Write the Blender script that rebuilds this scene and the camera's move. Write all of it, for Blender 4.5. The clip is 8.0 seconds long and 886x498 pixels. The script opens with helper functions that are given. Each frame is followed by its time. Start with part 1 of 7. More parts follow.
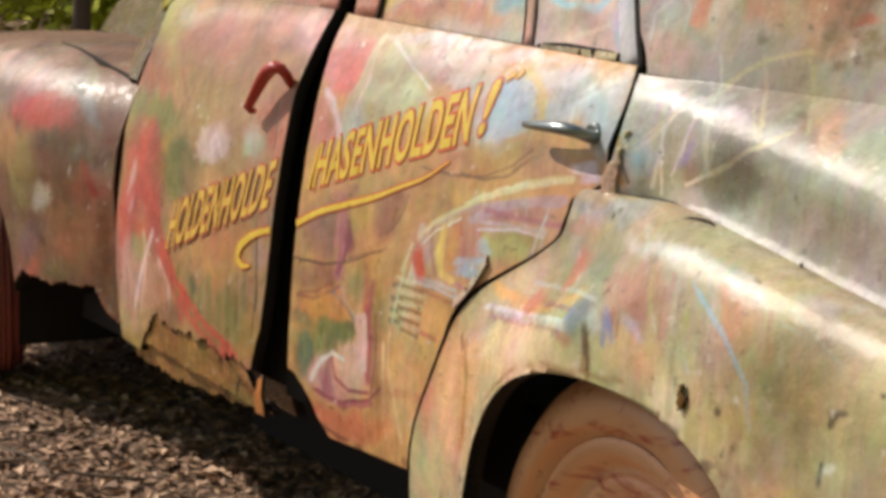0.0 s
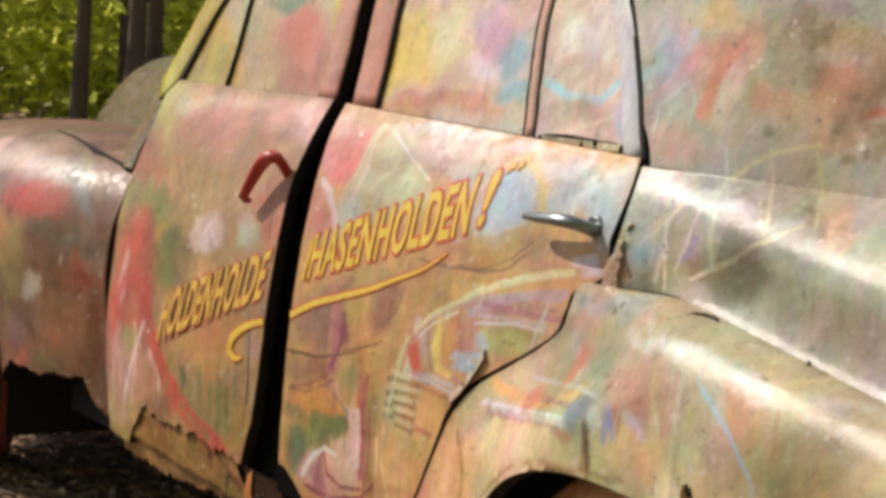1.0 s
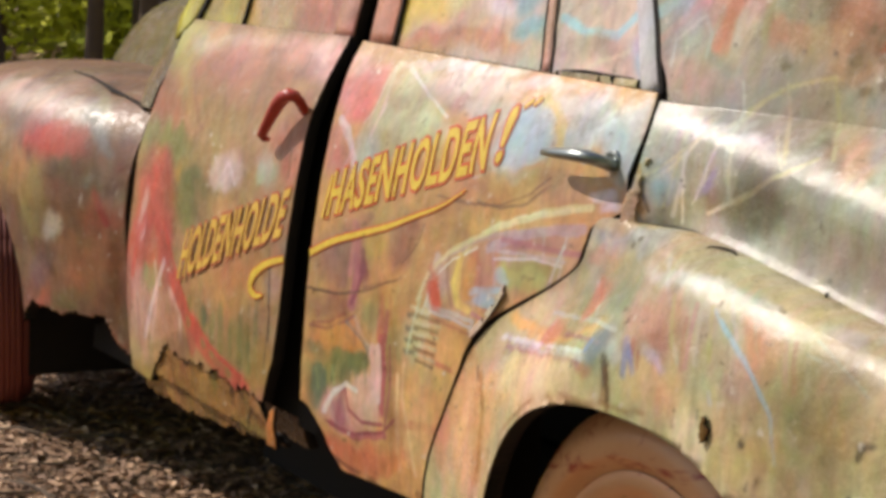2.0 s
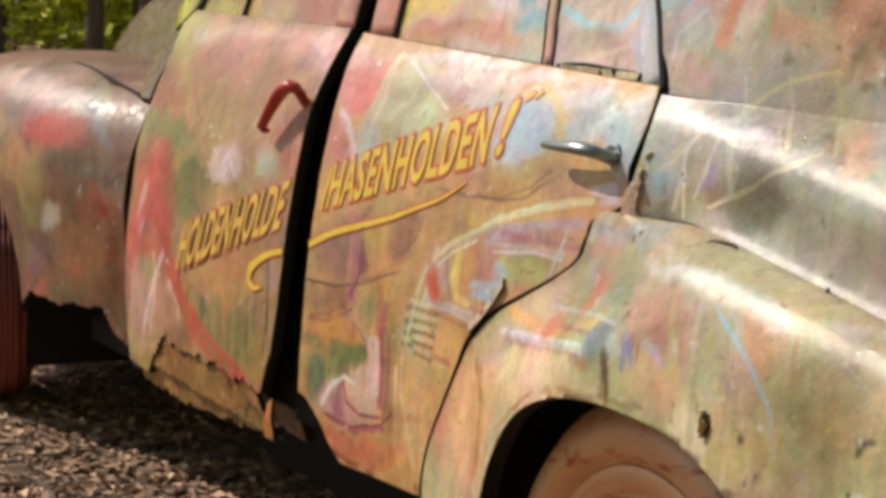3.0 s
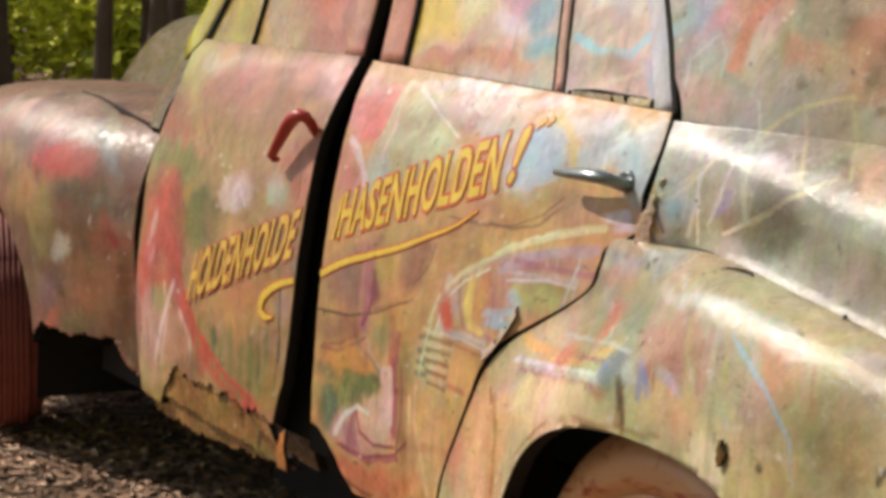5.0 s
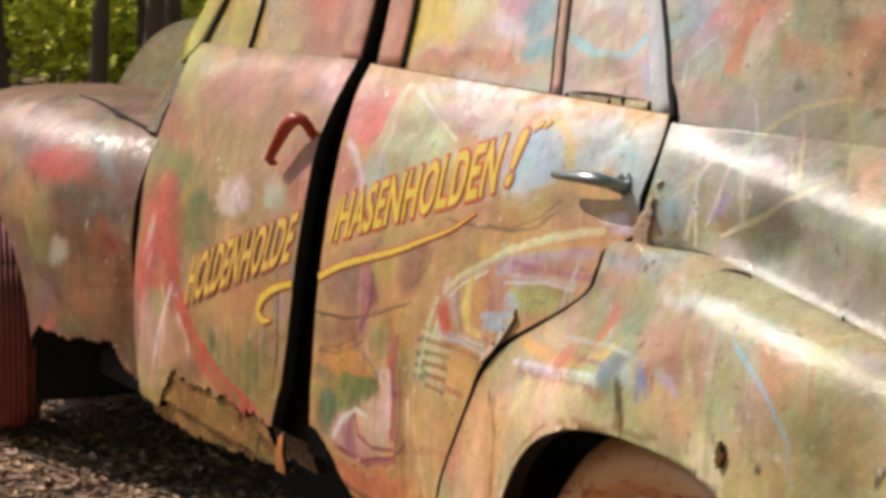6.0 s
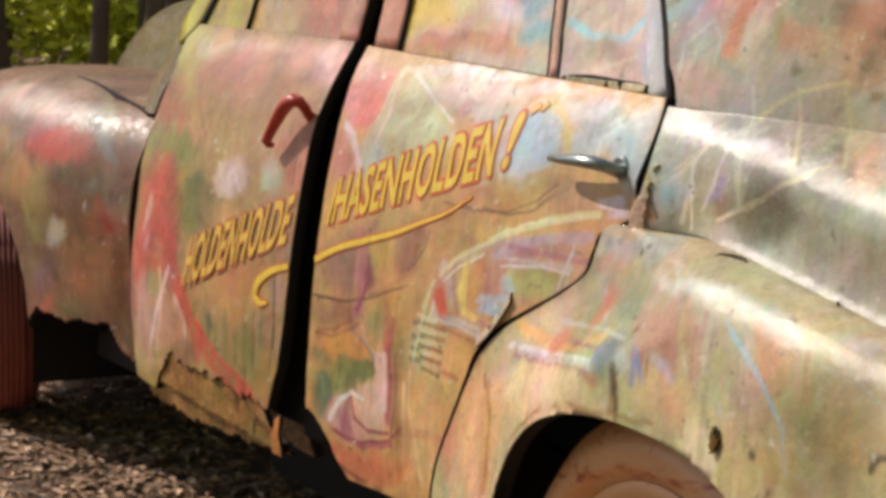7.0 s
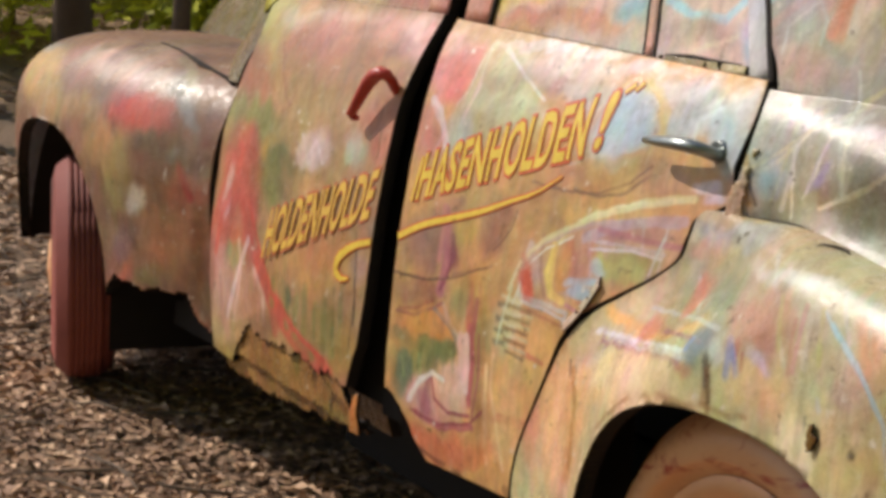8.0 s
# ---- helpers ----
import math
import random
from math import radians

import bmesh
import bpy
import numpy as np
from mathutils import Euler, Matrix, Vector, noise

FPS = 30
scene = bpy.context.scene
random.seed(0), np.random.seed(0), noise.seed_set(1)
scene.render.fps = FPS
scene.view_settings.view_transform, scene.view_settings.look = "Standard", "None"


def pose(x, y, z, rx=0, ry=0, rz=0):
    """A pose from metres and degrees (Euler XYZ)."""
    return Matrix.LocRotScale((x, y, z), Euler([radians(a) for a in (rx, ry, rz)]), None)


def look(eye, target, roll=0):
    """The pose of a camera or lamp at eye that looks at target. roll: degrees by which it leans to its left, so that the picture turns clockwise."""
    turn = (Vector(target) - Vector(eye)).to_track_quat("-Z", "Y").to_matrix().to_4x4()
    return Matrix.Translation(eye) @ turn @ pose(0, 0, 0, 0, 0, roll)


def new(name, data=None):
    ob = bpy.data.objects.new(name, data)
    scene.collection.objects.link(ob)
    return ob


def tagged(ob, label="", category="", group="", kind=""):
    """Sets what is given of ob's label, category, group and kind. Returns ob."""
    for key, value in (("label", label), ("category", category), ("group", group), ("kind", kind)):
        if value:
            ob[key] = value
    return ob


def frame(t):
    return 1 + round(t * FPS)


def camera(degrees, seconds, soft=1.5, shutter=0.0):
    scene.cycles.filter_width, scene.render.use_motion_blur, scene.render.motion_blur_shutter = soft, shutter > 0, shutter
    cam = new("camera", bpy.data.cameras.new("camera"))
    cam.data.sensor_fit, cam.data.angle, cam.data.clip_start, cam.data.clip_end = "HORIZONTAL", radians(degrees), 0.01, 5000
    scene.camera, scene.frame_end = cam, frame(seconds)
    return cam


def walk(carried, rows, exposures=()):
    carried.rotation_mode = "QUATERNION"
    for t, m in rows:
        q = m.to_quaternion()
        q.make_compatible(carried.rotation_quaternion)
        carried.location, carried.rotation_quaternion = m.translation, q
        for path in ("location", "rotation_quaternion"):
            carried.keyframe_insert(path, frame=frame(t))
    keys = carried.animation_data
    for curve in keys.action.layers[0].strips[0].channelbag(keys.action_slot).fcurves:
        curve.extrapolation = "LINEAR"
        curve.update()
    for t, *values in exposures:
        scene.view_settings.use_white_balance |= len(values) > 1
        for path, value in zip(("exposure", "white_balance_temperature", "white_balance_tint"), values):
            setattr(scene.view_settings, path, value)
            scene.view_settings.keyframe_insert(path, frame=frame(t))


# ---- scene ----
cam = camera(26.3, 8.0, soft=3.9)
PATH = [
    (0, (2.816, -1.517, 1.149), (1.143, -0.466, 0.835), 2.7),
    (0.5, (2.765, -1.495, 1.134), (1.092, -0.446, 0.819), 2.7),
    (0.6, (2.765, -1.495, 1.134), (1.0919, -0.4459, 0.82), 2.708),
    (0.7, (2.7653, -1.4939, 1.1337), (1.0892, -0.4421, 0.8478), 2.924),
    (0.8, (2.7656, -1.4924, 1.1334), (1.0855, -0.4369, 0.886), 3.22),
    (0.9, (2.7658, -1.4917, 1.1332), (1.0837, -0.4344, 0.9045), 3.364),
    (1, (2.766, -1.491, 1.133), (1.082, -0.432, 0.922), 3.5),
    (1.1, (2.7649, -1.4885, 1.1328), (1.0801, -0.4297, 0.9262), 3.596),
    (1.2, (2.768, -1.4956, 1.1334), (1.0855, -0.4362, 0.9143), 3.324),
    (1.3, (2.7692, -1.4986, 1.1337), (1.0878, -0.4388, 0.9094), 3.212),
    (1.4, (2.7725, -1.5061, 1.1344), (1.0935, -0.4457, 0.8968), 2.924),
    (1.5, (2.775, -1.512, 1.135), (1.098, -0.451, 0.887), 2.7),
    (2, (2.777, -1.502, 1.134), (1.093, -0.459, 0.856), 2.9),
    (3.5, (2.764, -1.498, 1.128), (1.082, -0.453, 0.845), 3.4),
    (4, (2.759, -1.497, 1.134), (1.075, -0.458, 0.836), 3.0),
    (4.5, (2.753, -1.493, 1.134), (1.063, -0.458, 0.869), 3.0),
    (6, (2.754, -1.497, 1.136), (1.065, -0.458, 0.879), 2.5),
    (6.5, (2.752, -1.489, 1.136), (1.062, -0.451, 0.873), 2.4),
    (7, (2.752, -1.486, 1.137), (1.064, -0.449, 0.861), 2.7),
    (7.5, (2.744, -1.467, 1.14), (1.052, -0.446, 0.836), 2.8),
    (7.6, (2.735, -1.4671, 1.1397), (1.0385, -0.4539, 0.8348), 2.965),
    (7.7, (2.7182, -1.4674, 1.1391), (1.0133, -0.4688, 0.8326), 3.273),
    (7.8, (2.7062, -1.4676, 1.1387), (0.9953, -0.4794, 0.831), 3.493),
    (7.9, (2.696, -1.4678, 1.1384), (0.98, -0.4884, 0.8296), 3.68),
    (8, (2.684, -1.468, 1.138), (0.962, -0.499, 0.828), 3.9),
]
walk(cam, [(t, look(eye, target, roll)) for t, eye, target, roll in PATH], exposures=[(0.0, 0.0, 6500, 15), (8.0, 0.0, 6500, 15)])

# ---- light: sun high over the front of the car, sky through the trees ----
SUN = Vector((-0.62, -0.42, 0.66)).normalized()
world = bpy.data.worlds.new("sky")
scene.world = world
world.use_nodes = True
sky = world.node_tree.nodes.new("ShaderNodeTexSky")
sky.sky_type = "NISHITA"
sky.sun_disc = False
sky.sun_elevation = math.asin(SUN.z)
sky.sun_rotation = math.atan2(SUN.x, SUN.y)
background = world.node_tree.nodes["Background"]
world.node_tree.links.new(sky.outputs[0], background.inputs[0])
background.inputs[1].default_value = 0.12
sun_data = bpy.data.lights.new("sun", "SUN")
sun_data.energy = 3.95
sun_data.angle = radians(0.6)
sun_data.color = (1.0, 0.91, 0.79)
sun = new("sun", sun_data)
sun.matrix_world = look(SUN * 20, (0, 0, 0))


# ---- materials ----
def linear(r, g, b):
    """A colour from 0-255 screen values."""
    return tuple(((v / 255 + 0.055) / 1.055) ** 2.4 if v > 10 else v / 255 / 12.92 for v in (r, g, b))


def nodes_of(name):
    m = bpy.data.materials.new(name)
    m.use_nodes = True
    nt = m.node_tree
    return m, nt, nt.nodes["Principled BSDF"]


def add(nt, kind, **values):
    n = nt.nodes.new(kind)
    for key, v in values.items():
        if key in n.inputs:
            n.inputs[key].default_value = v
    return n


def ramp(nt, src, a, b, ca=(0, 0, 0, 1), cb=(1, 1, 1, 1)):
    r = nt.nodes.new("ShaderNodeValToRGB")
    r.color_ramp.elements[0].position, r.color_ramp.elements[1].position = a, b
    r.color_ramp.elements[0].color, r.color_ramp.elements[1].color = ca, cb
    nt.links.new(src, r.inputs[0])
    return r.outputs[0]


def mix(nt, fac, a, b, mode="MIX"):
    m = nt.nodes.new("ShaderNodeMix")
    m.data_type, m.blend_type = "RGBA", mode
    for i, v in ((0, fac), (6, a), (7, b)):
        if hasattr(v, "links"):
            nt.links.new(v, m.inputs[i])
        elif i == 0:
            m.inputs[0].default_value = v
        else:
            m.inputs[i].default_value = (*v, 1) if len(v) == 3 else v
    return m.outputs[2]


def noise_tex(nt, scale, detail=4.0, rough=0.6, stretch=None, distortion=0.0):
    co = nt.nodes.new("ShaderNodeTexCoord")
    n = add(nt, "ShaderNodeTexNoise", Scale=scale, Detail=detail, Roughness=rough, Distortion=distortion)
    if stretch:
        mp = nt.nodes.new("ShaderNodeMapping")
        mp.inputs["Scale"].default_value = stretch
        nt.links.new(co.outputs["Object"], mp.inputs[0])
        nt.links.new(mp.outputs[0], n.inputs["Vector"])
    else:
        nt.links.new(co.outputs["Object"], n.inputs["Vector"])
    return n.outputs[0]


def bump(nt, b, height, strength, distance):
    n = add(nt, "ShaderNodeBump", Strength=strength, Distance=distance)
    nt.links.new(height, n.inputs["Height"])
    nt.links.new(n.outputs[0], b.inputs["Normal"])


def painted_metal(name, rough_lo=0.16, rough_hi=0.47):
    """Hand-painted sheet metal: the mural's colours, chalky brush grain, grime film, run-off streaks, lichen specks and rust pits."""
    m, nt, b = nodes_of(name)
    at = nt.nodes.new("ShaderNodeAttribute")
    at.attribute_name = "mural"
    col = at.outputs["Color"]
    brush = noise_tex(nt, 34, 7, 0.72, (1.0, 1.0, 0.7), 1.0)
    col = mix(nt, 0.42, col, mix(nt, brush, (0.22, 0.22, 0.22), (1.72, 1.70, 1.66)), "MULTIPLY")
    grime = ramp(nt, noise_tex(nt, 6.5, 9, 0.68, None, 0.5), 0.42, 0.66)
    col = mix(nt, mix(nt, 1.0, grime, (0.55, 0.55, 0.55), "MULTIPLY"), col, mix(nt, 0.76, col, (0.24, 0.18, 0.11), "MULTIPLY"))
    streak = ramp(nt, noise_tex(nt, 55, 5, 0.65, (1.0, 1.0, 0.07)), 0.52, 0.74)
    col = mix(nt, mix(nt, 1.0, streak, (0.30, 0.30, 0.30), "MULTIPLY"), col, (0.11, 0.075, 0.035))
    chalk = ramp(nt, noise_tex(nt, 70, 5, 0.7, (1.0, 1.0, 0.25)), 0.60, 0.72)
    col = mix(nt, mix(nt, 1.0, chalk, (0.22, 0.22, 0.22), "MULTIPLY"), col, (0.62, 0.58, 0.50))
    lichen = ramp(nt, noise_tex(nt, 17, 9, 0.78), 0.60, 0.68)
    col = mix(nt, mix(nt, 1.0, lichen, (0.45, 0.45, 0.45), "MULTIPLY"), col, (0.24, 0.21, 0.10))
    pits = ramp(nt, noise_tex(nt, 120, 4, 0.75), 0.68, 0.74)
    col = mix(nt, mix(nt, 1.0, pits, (0.75, 0.75, 0.75), "MULTIPLY"), col, (0.045, 0.024, 0.012))
    nt.links.new(col, b.inputs["Base Color"])
    r = ramp(nt, noise_tex(nt, 40, 8, 0.75), 0.40, 0.60, (rough_lo,) * 3 + (1,), (rough_hi,) * 3 + (1,))
    nt.links.new(r, b.inputs["Roughness"])
    b.inputs["Specular IOR Level"].default_value = 0.45
    bump(nt, b, noise_tex(nt, 110, 7, 0.72), 0.34, 0.003)
    return m


def sign_paint(name, colour, worn):
    """Brushed lettering paint that has worn through to the coat below in places."""
    m, nt, b = nodes_of(name)
    n = noise_tex(nt, 60, 5, 0.7, (1.0, 1.0, 0.4))
    c = mix(nt, n, [v * 0.55 for v in colour], [min(1, v * 1.35) for v in colour])
    nt.links.new(c, b.inputs["Base Color"])
    b.inputs["Roughness"].default_value = 0.5
    gone = ramp(nt, noise_tex(nt, 34, 6, 0.7), worn, worn + 0.22)
    thin = nt.nodes.new("ShaderNodeMath")
    thin.operation = "MULTIPLY_ADD"
    nt.links.new(gone, thin.inputs[0])
    thin.inputs[1].default_value, thin.inputs[2].default_value = -0.75, 0.92
    nt.links.new(thin.outputs[0], b.inputs["Alpha"])
    return m


def plain(name, colour, rough=0.7, metal=0.0, vary=0.35, scale=30, relief=0.3, spec=0.4):
    m, nt, b = nodes_of(name)
    n = noise_tex(nt, scale, 6, 0.65)
    lo, hi = [c * (1 - vary) for c in colour], [min(1, c * (1 + vary)) for c in colour]
    n2 = noise_tex(nt, scale * 0.18, 3, 0.6)
    c = mix(nt, 0.5, mix(nt, n, lo, hi), mix(nt, n2, lo, hi))
    nt.links.new(c, b.inputs["Base Color"])
    b.inputs["Roughness"].default_value = rough
    b.inputs["Metallic"].default_value = metal
    b.inputs["Specular IOR Level"].default_value = spec
    bump(nt, b, n, relief, 0.004)
    return m


PAINT = painted_metal("painted_metal", 0.10, 0.38)
DOOR_PAINT = painted_metal("chalky_door_paint", 0.30, 0.60)
# near-black: the shade of interiors, gaps and edges is put into this colour
DARK = plain("near_black_rust_and_shade", (0.010, 0.007, 0.005), 0.9, 0, 0.5, 40)
RUST = plain("rust", (0.11, 0.045, 0.018), 0.9, 0, 0.6, 60)
RUBBER = plain("cracked_rubber", (0.012, 0.010, 0.009), 0.8, 0, 0.5, 50)
CHROME = plain("weathered_chrome", (0.26, 0.29, 0.28), 0.30, 0.85, 0.35, 60, 0.15)
RED_METAL = plain("red_painted_metal", (0.42, 0.045, 0.03), 0.35, 0, 0.5, 50, 0.2)
YELLOW = sign_paint("yellow_sign_paint", linear(250, 200, 66), 0.60)
ORANGE = sign_paint("red_outline_paint", linear(214, 92, 46), 0.56)
FADED_YELLOW = sign_paint("faded_yellow_sign_paint", linear(238, 186, 74), 0.58)
FADED_ORANGE = sign_paint("faded_outline_paint", linear(192, 98, 58), 0.54)


def part(name, bm, material, parent, label=""):
    me = bpy.data.meshes.new(name)
    bm.to_mesh(me)
    bm.free()
    me.materials.append(material)
    ob = new(name, me)
    ob.parent = parent
    if label:
        tagged(ob, label)
    return ob


# ---- the mural: colours laid on as soft strokes over the side of the car, some of them its shine ----
def field(x, z, scale, seed):
    """Smooth value noise on a plane, about -1 to 1."""
    out, amp = np.zeros_like(x), 1.0
    for octave in range(4):
        px, pz = x * scale + seed * 17.3, z * scale + seed * 9.1
        ix, iz = np.floor(px), np.floor(pz)
        fx, fz = px - ix, pz - iz
        fx, fz = fx * fx * (3 - 2 * fx), fz * fz * (3 - 2 * fz)

        def corner(a, b):
            h = np.sin((ix + a) * 127.1 + (iz + b) * 311.7 + seed * 74.7 + octave * 13.7) * 43758.5453
            return 2 * (h - np.floor(h)) - 1

        low = corner(0, 0) * (1 - fx) + corner(1, 0) * fx
        high = corner(0, 1) * (1 - fx) + corner(1, 1) * fx
        out += amp * (low * (1 - fz) + high * fz)
        amp, scale = amp * 0.5, scale * 2.1
    return out / 1.6


class Mural:
    """A coat of paint over points (x along the car, z up), built stroke by stroke."""

    def __init__(self, x, z, ground, vary=0.25, seed=1):
        self.x, self.z, self.seed = x, z, seed
        self.wx = x + 0.022 * field(x, z, 9, seed) + 0.006 * field(x, z, 40, seed + 3)
        self.wz = z + 0.028 * field(x, z, 9, seed + 1) + 0.008 * field(x, z, 40, seed + 4)
        n = 1 + vary * field(x, z, 7, seed + 2)
        self.c = np.array(linear(*ground))[None, :] * n[:, None]

    def lay(self, a, colour):
        self.c += np.clip(a, 0, 1)[:, None] * (np.array(linear(*colour))[None, :] - self.c)

    def blob(self, x, z, rx, rz, colour, a=0.8, turn=0.0, soft=0.8):
        s, c = math.sin(radians(turn)), math.cos(radians(turn))
        dx, dz = self.wx - x, self.wz - z
        d = np.sqrt(((dx * c + dz * s) / rx) ** 2 + ((dz * c - dx * s) / rz) ** 2)
        t = np.clip((1 + soft * 0.5 - d) / max(soft, 0.05), 0, 1)
        self.lay(a * t * t * (3 - 2 * t), colour)

    def line(self, points, width, colour, a=0.8, soft=0.6, loose=0.35):
        best = np.full(len(self.x), 9.0)
        px, pz = self.x + loose * (self.wx - self.x), self.z + loose * (self.wz - self.z)
        for (x0, z0), (x1, z1) in zip(points, points[1:]):
            ex, ez = x1 - x0, z1 - z0
            t = np.clip(((px - x0) * ex + (pz - z0) * ez) / (ex * ex + ez * ez + 1e-9), 0, 1)
            best = np.minimum(best, np.hypot(px - x0 - t * ex, pz - z0 - t * ez))
        t = np.clip((1 + soft * 0.5 - best / (width / 2)) / max(soft, 0.05), 0, 1)
        self.lay(a * t * t * (3 - 2 * t), colour)

    def speckle(self, colour, amount, scale, seed, where=1.0):
        n = field(self.x, self.z, scale, seed)
        self.lay(where * np.clip((n - (1 - amount)) * 4, 0, 1), colour)


def spline(xs, ys):
    """A smooth function through knots."""
    xs, ys = np.array(xs, float), np.array(ys, float)
    d = np.gradient(ys, xs)

    def f(x):
        x = np.clip(x, xs[0], xs[-1])
        i = np.clip(np.searchsorted(xs, x) - 1, 0, len(xs) - 2)
        h = xs[i + 1] - xs[i]
        t = (x - xs[i]) / h
        return ((1 + 2 * t) * (1 - t) ** 2 * ys[i] + t * (1 - t) ** 2 * h * d[i]
                + t * t * (3 - 2 * t) * ys[i + 1] + t * t * (t - 1) * h * d[i + 1])

    return f


def smooth(a, b, x):
    t = np.clip((x - a) / (b - a), 0, 1)
    return t * t * (3 - 2 * t)


# the car's near side: y over height; the body bows in towards the front
PROFILE = spline([0.22, 0.33, 0.45, 0.6, 0.75, 0.85, 0.90, 0.94, 0.97, 1.0, 1.03, 1.08, 1.2, 1.35, 1.47, 1.56],
                 [-0.02, -0.034, -0.042, -0.04, -0.03, -0.015, -0.004, 0.010, 0.023, 0.041, 0.062, 0.076, 0.10, 0.15, 0.23, 0.40])


def dent(x, z):
    """Shallow waves and dings in the sheet metal."""
    return 0.0016 * field(x, z, 8, 97) + 0.0007 * field(x, z, 27, 98)


def shoulder(x, z):
    """The quarter panel: a shelf below the belt crease, a tight shoulder that sinks towards the tail, a hollow above the fender."""
    zh = np.maximum(0.972 - 0.12 * (x - 0.82), 0.90)
    d = (z - zh) / 0.012
    lift = np.where(d > 30, d, np.log1p(np.exp(np.minimum(d, 30)))) * 0.012
    below = 0.05 - 1.15 * (0.995 - zh) + 1.15 * lift + 0.06 * np.clip(zh - 0.03 - z, 0, 0.2)
    above = 0.05 + 0.22 * (z - 0.995) + 0.9 * np.clip(z - 1.34, 0, 1) ** 1.5
    return np.where(z < 0.9951, np.minimum(below, 0.05), above)


def side(x, z):
    x, z = np.asarray(x, float) + 0.0 * np.asarray(z, float), np.asarray(z, float) + 0.0 * np.asarray(x, float)
    w = smooth(0.81, 0.93, x) * smooth(0.70, 0.80, z)
    y = PROFILE(z) * (1 - w) + shoulder(x, z) * w
    return y + 0.045 * (np.clip(-x - 0.1, 0, 3) / 0.8) ** 1.6 + 0.03 * np.clip(x - 0.9, 0, 3) ** 2


def sheet(name, x, y, z, parent, material, mural=None, keep=None, rim=0.016, label="", rim_way=(0, 1, 0), edge=None):
    """A sheet-metal panel from a grid of points, its open edges turned in by rim metres."""
    nv, nu = x.shape
    if mural:
        y = y + dent(x, z)
    co = np.stack([x, y, z], -1).reshape(-1, 3)
    q = (np.arange(nv - 1)[:, None] * nu + np.arange(nu - 1)[None, :]).reshape(-1)
    faces = np.stack([q, q + 1, q + nu + 1, q + nu], 1)
    if keep is not None:
        faces = faces[keep[faces].all(1)]
    used = np.unique(faces)
    back = np.full(len(co), -1)
    back[used] = np.arange(len(used))
    co, faces = co[used], back[faces]
    shown = len(faces)
    if rim:
        edges = np.concatenate([faces[:, [0, 1]], faces[:, [1, 2]], faces[:, [2, 3]], faces[:, [3, 0]]])
        key = np.sort(edges, 1)
        _, first, count = np.unique(key, axis=0, return_index=True, return_counts=True)
        border = edges[first[count == 1]]
        ids = np.unique(border)
        twin = np.full(len(co), -1)
        twin[ids] = len(co) + np.arange(len(ids))
        co = np.concatenate([co, co[ids] + rim * np.array(rim_way)])
        faces = np.concatenate([faces, np.stack([border[:, 1], border[:, 0], twin[border[:, 0]], twin[border[:, 1]]], 1)])
    me = bpy.data.meshes.new(name)
    me.from_pydata(co.tolist(), [], faces.tolist())
    me.materials.append(material)
    me.shade_smooth()
    # rims take the edge material; with DARK the gap's shade is painted on them
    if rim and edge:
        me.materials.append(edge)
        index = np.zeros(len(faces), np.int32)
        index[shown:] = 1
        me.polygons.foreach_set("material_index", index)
    if mural:
        c = mural(co[:, 0], co[:, 2] + 0.5 * co[:, 1])
        hue = [1 + 0.16 * field(co[:, 0], co[:, 2], 13, 60 + k) + 0.10 * field(co[:, 0] * 1.6, co[:, 2], 46, 70 + k) for k in range(3)]
        c = c * np.stack(hue, 1)
        for k, (fleck, amount, size) in enumerate((((232, 224, 208), 0.34, 52), ((78, 62, 40), 0.36, 64))):
            n = np.clip((field(co[:, 0], co[:, 2] + 0.5 * co[:, 1], size, 80 + k) - 1 + amount) * 4, 0, 1) * 0.75
            c = c + n[:, None] * (np.array(linear(*fleck)) - c)
        grey = c @ np.array([[0.3], [0.6], [0.1]])
        c = np.clip(grey + 1.05 * (c - grey), 0.008, 0.85)
        layer = me.color_attributes.new("mural", "FLOAT_COLOR", "POINT")
        layer.data.foreach_set("color", np.concatenate([c, np.ones((len(c), 1))], 1).astype(np.float32).ravel())
    ob = new(name, me)
    ob.parent = parent
    if label:
        tagged(ob, label)
    return ob


def cut_arch(x, z, cx, rx, cz, rz, n):
    """Pulls the points just inside a wheel arch onto its edge and tells which points stay."""
    d = np.abs((x - cx) / rx) ** n + np.abs((np.maximum(z, cz) - cz) / rz) ** n
    pull = (d < 1) & (d > 0.9)
    k = np.where(pull, np.maximum(d, 1e-6) ** (-1 / n), 1.0)
    return cx + (x - cx) * k, np.where(z > cz, cz + (z - cz) * k, z), (d > 0.9)


def tint(r, g, b, vary=0.2, seed=91):
    """A plain coat of one colour."""
    return lambda x, z: Mural(x, z, (r, g, b), vary, seed).c


def grid(nu, nv):
    return np.meshgrid(np.linspace(0, 1, nu), np.linspace(0, 1, nv))


# ---- the painted car ----
car = tagged(new("car"), "rusty old saloon car with faded painted mural on forest floor", "car")

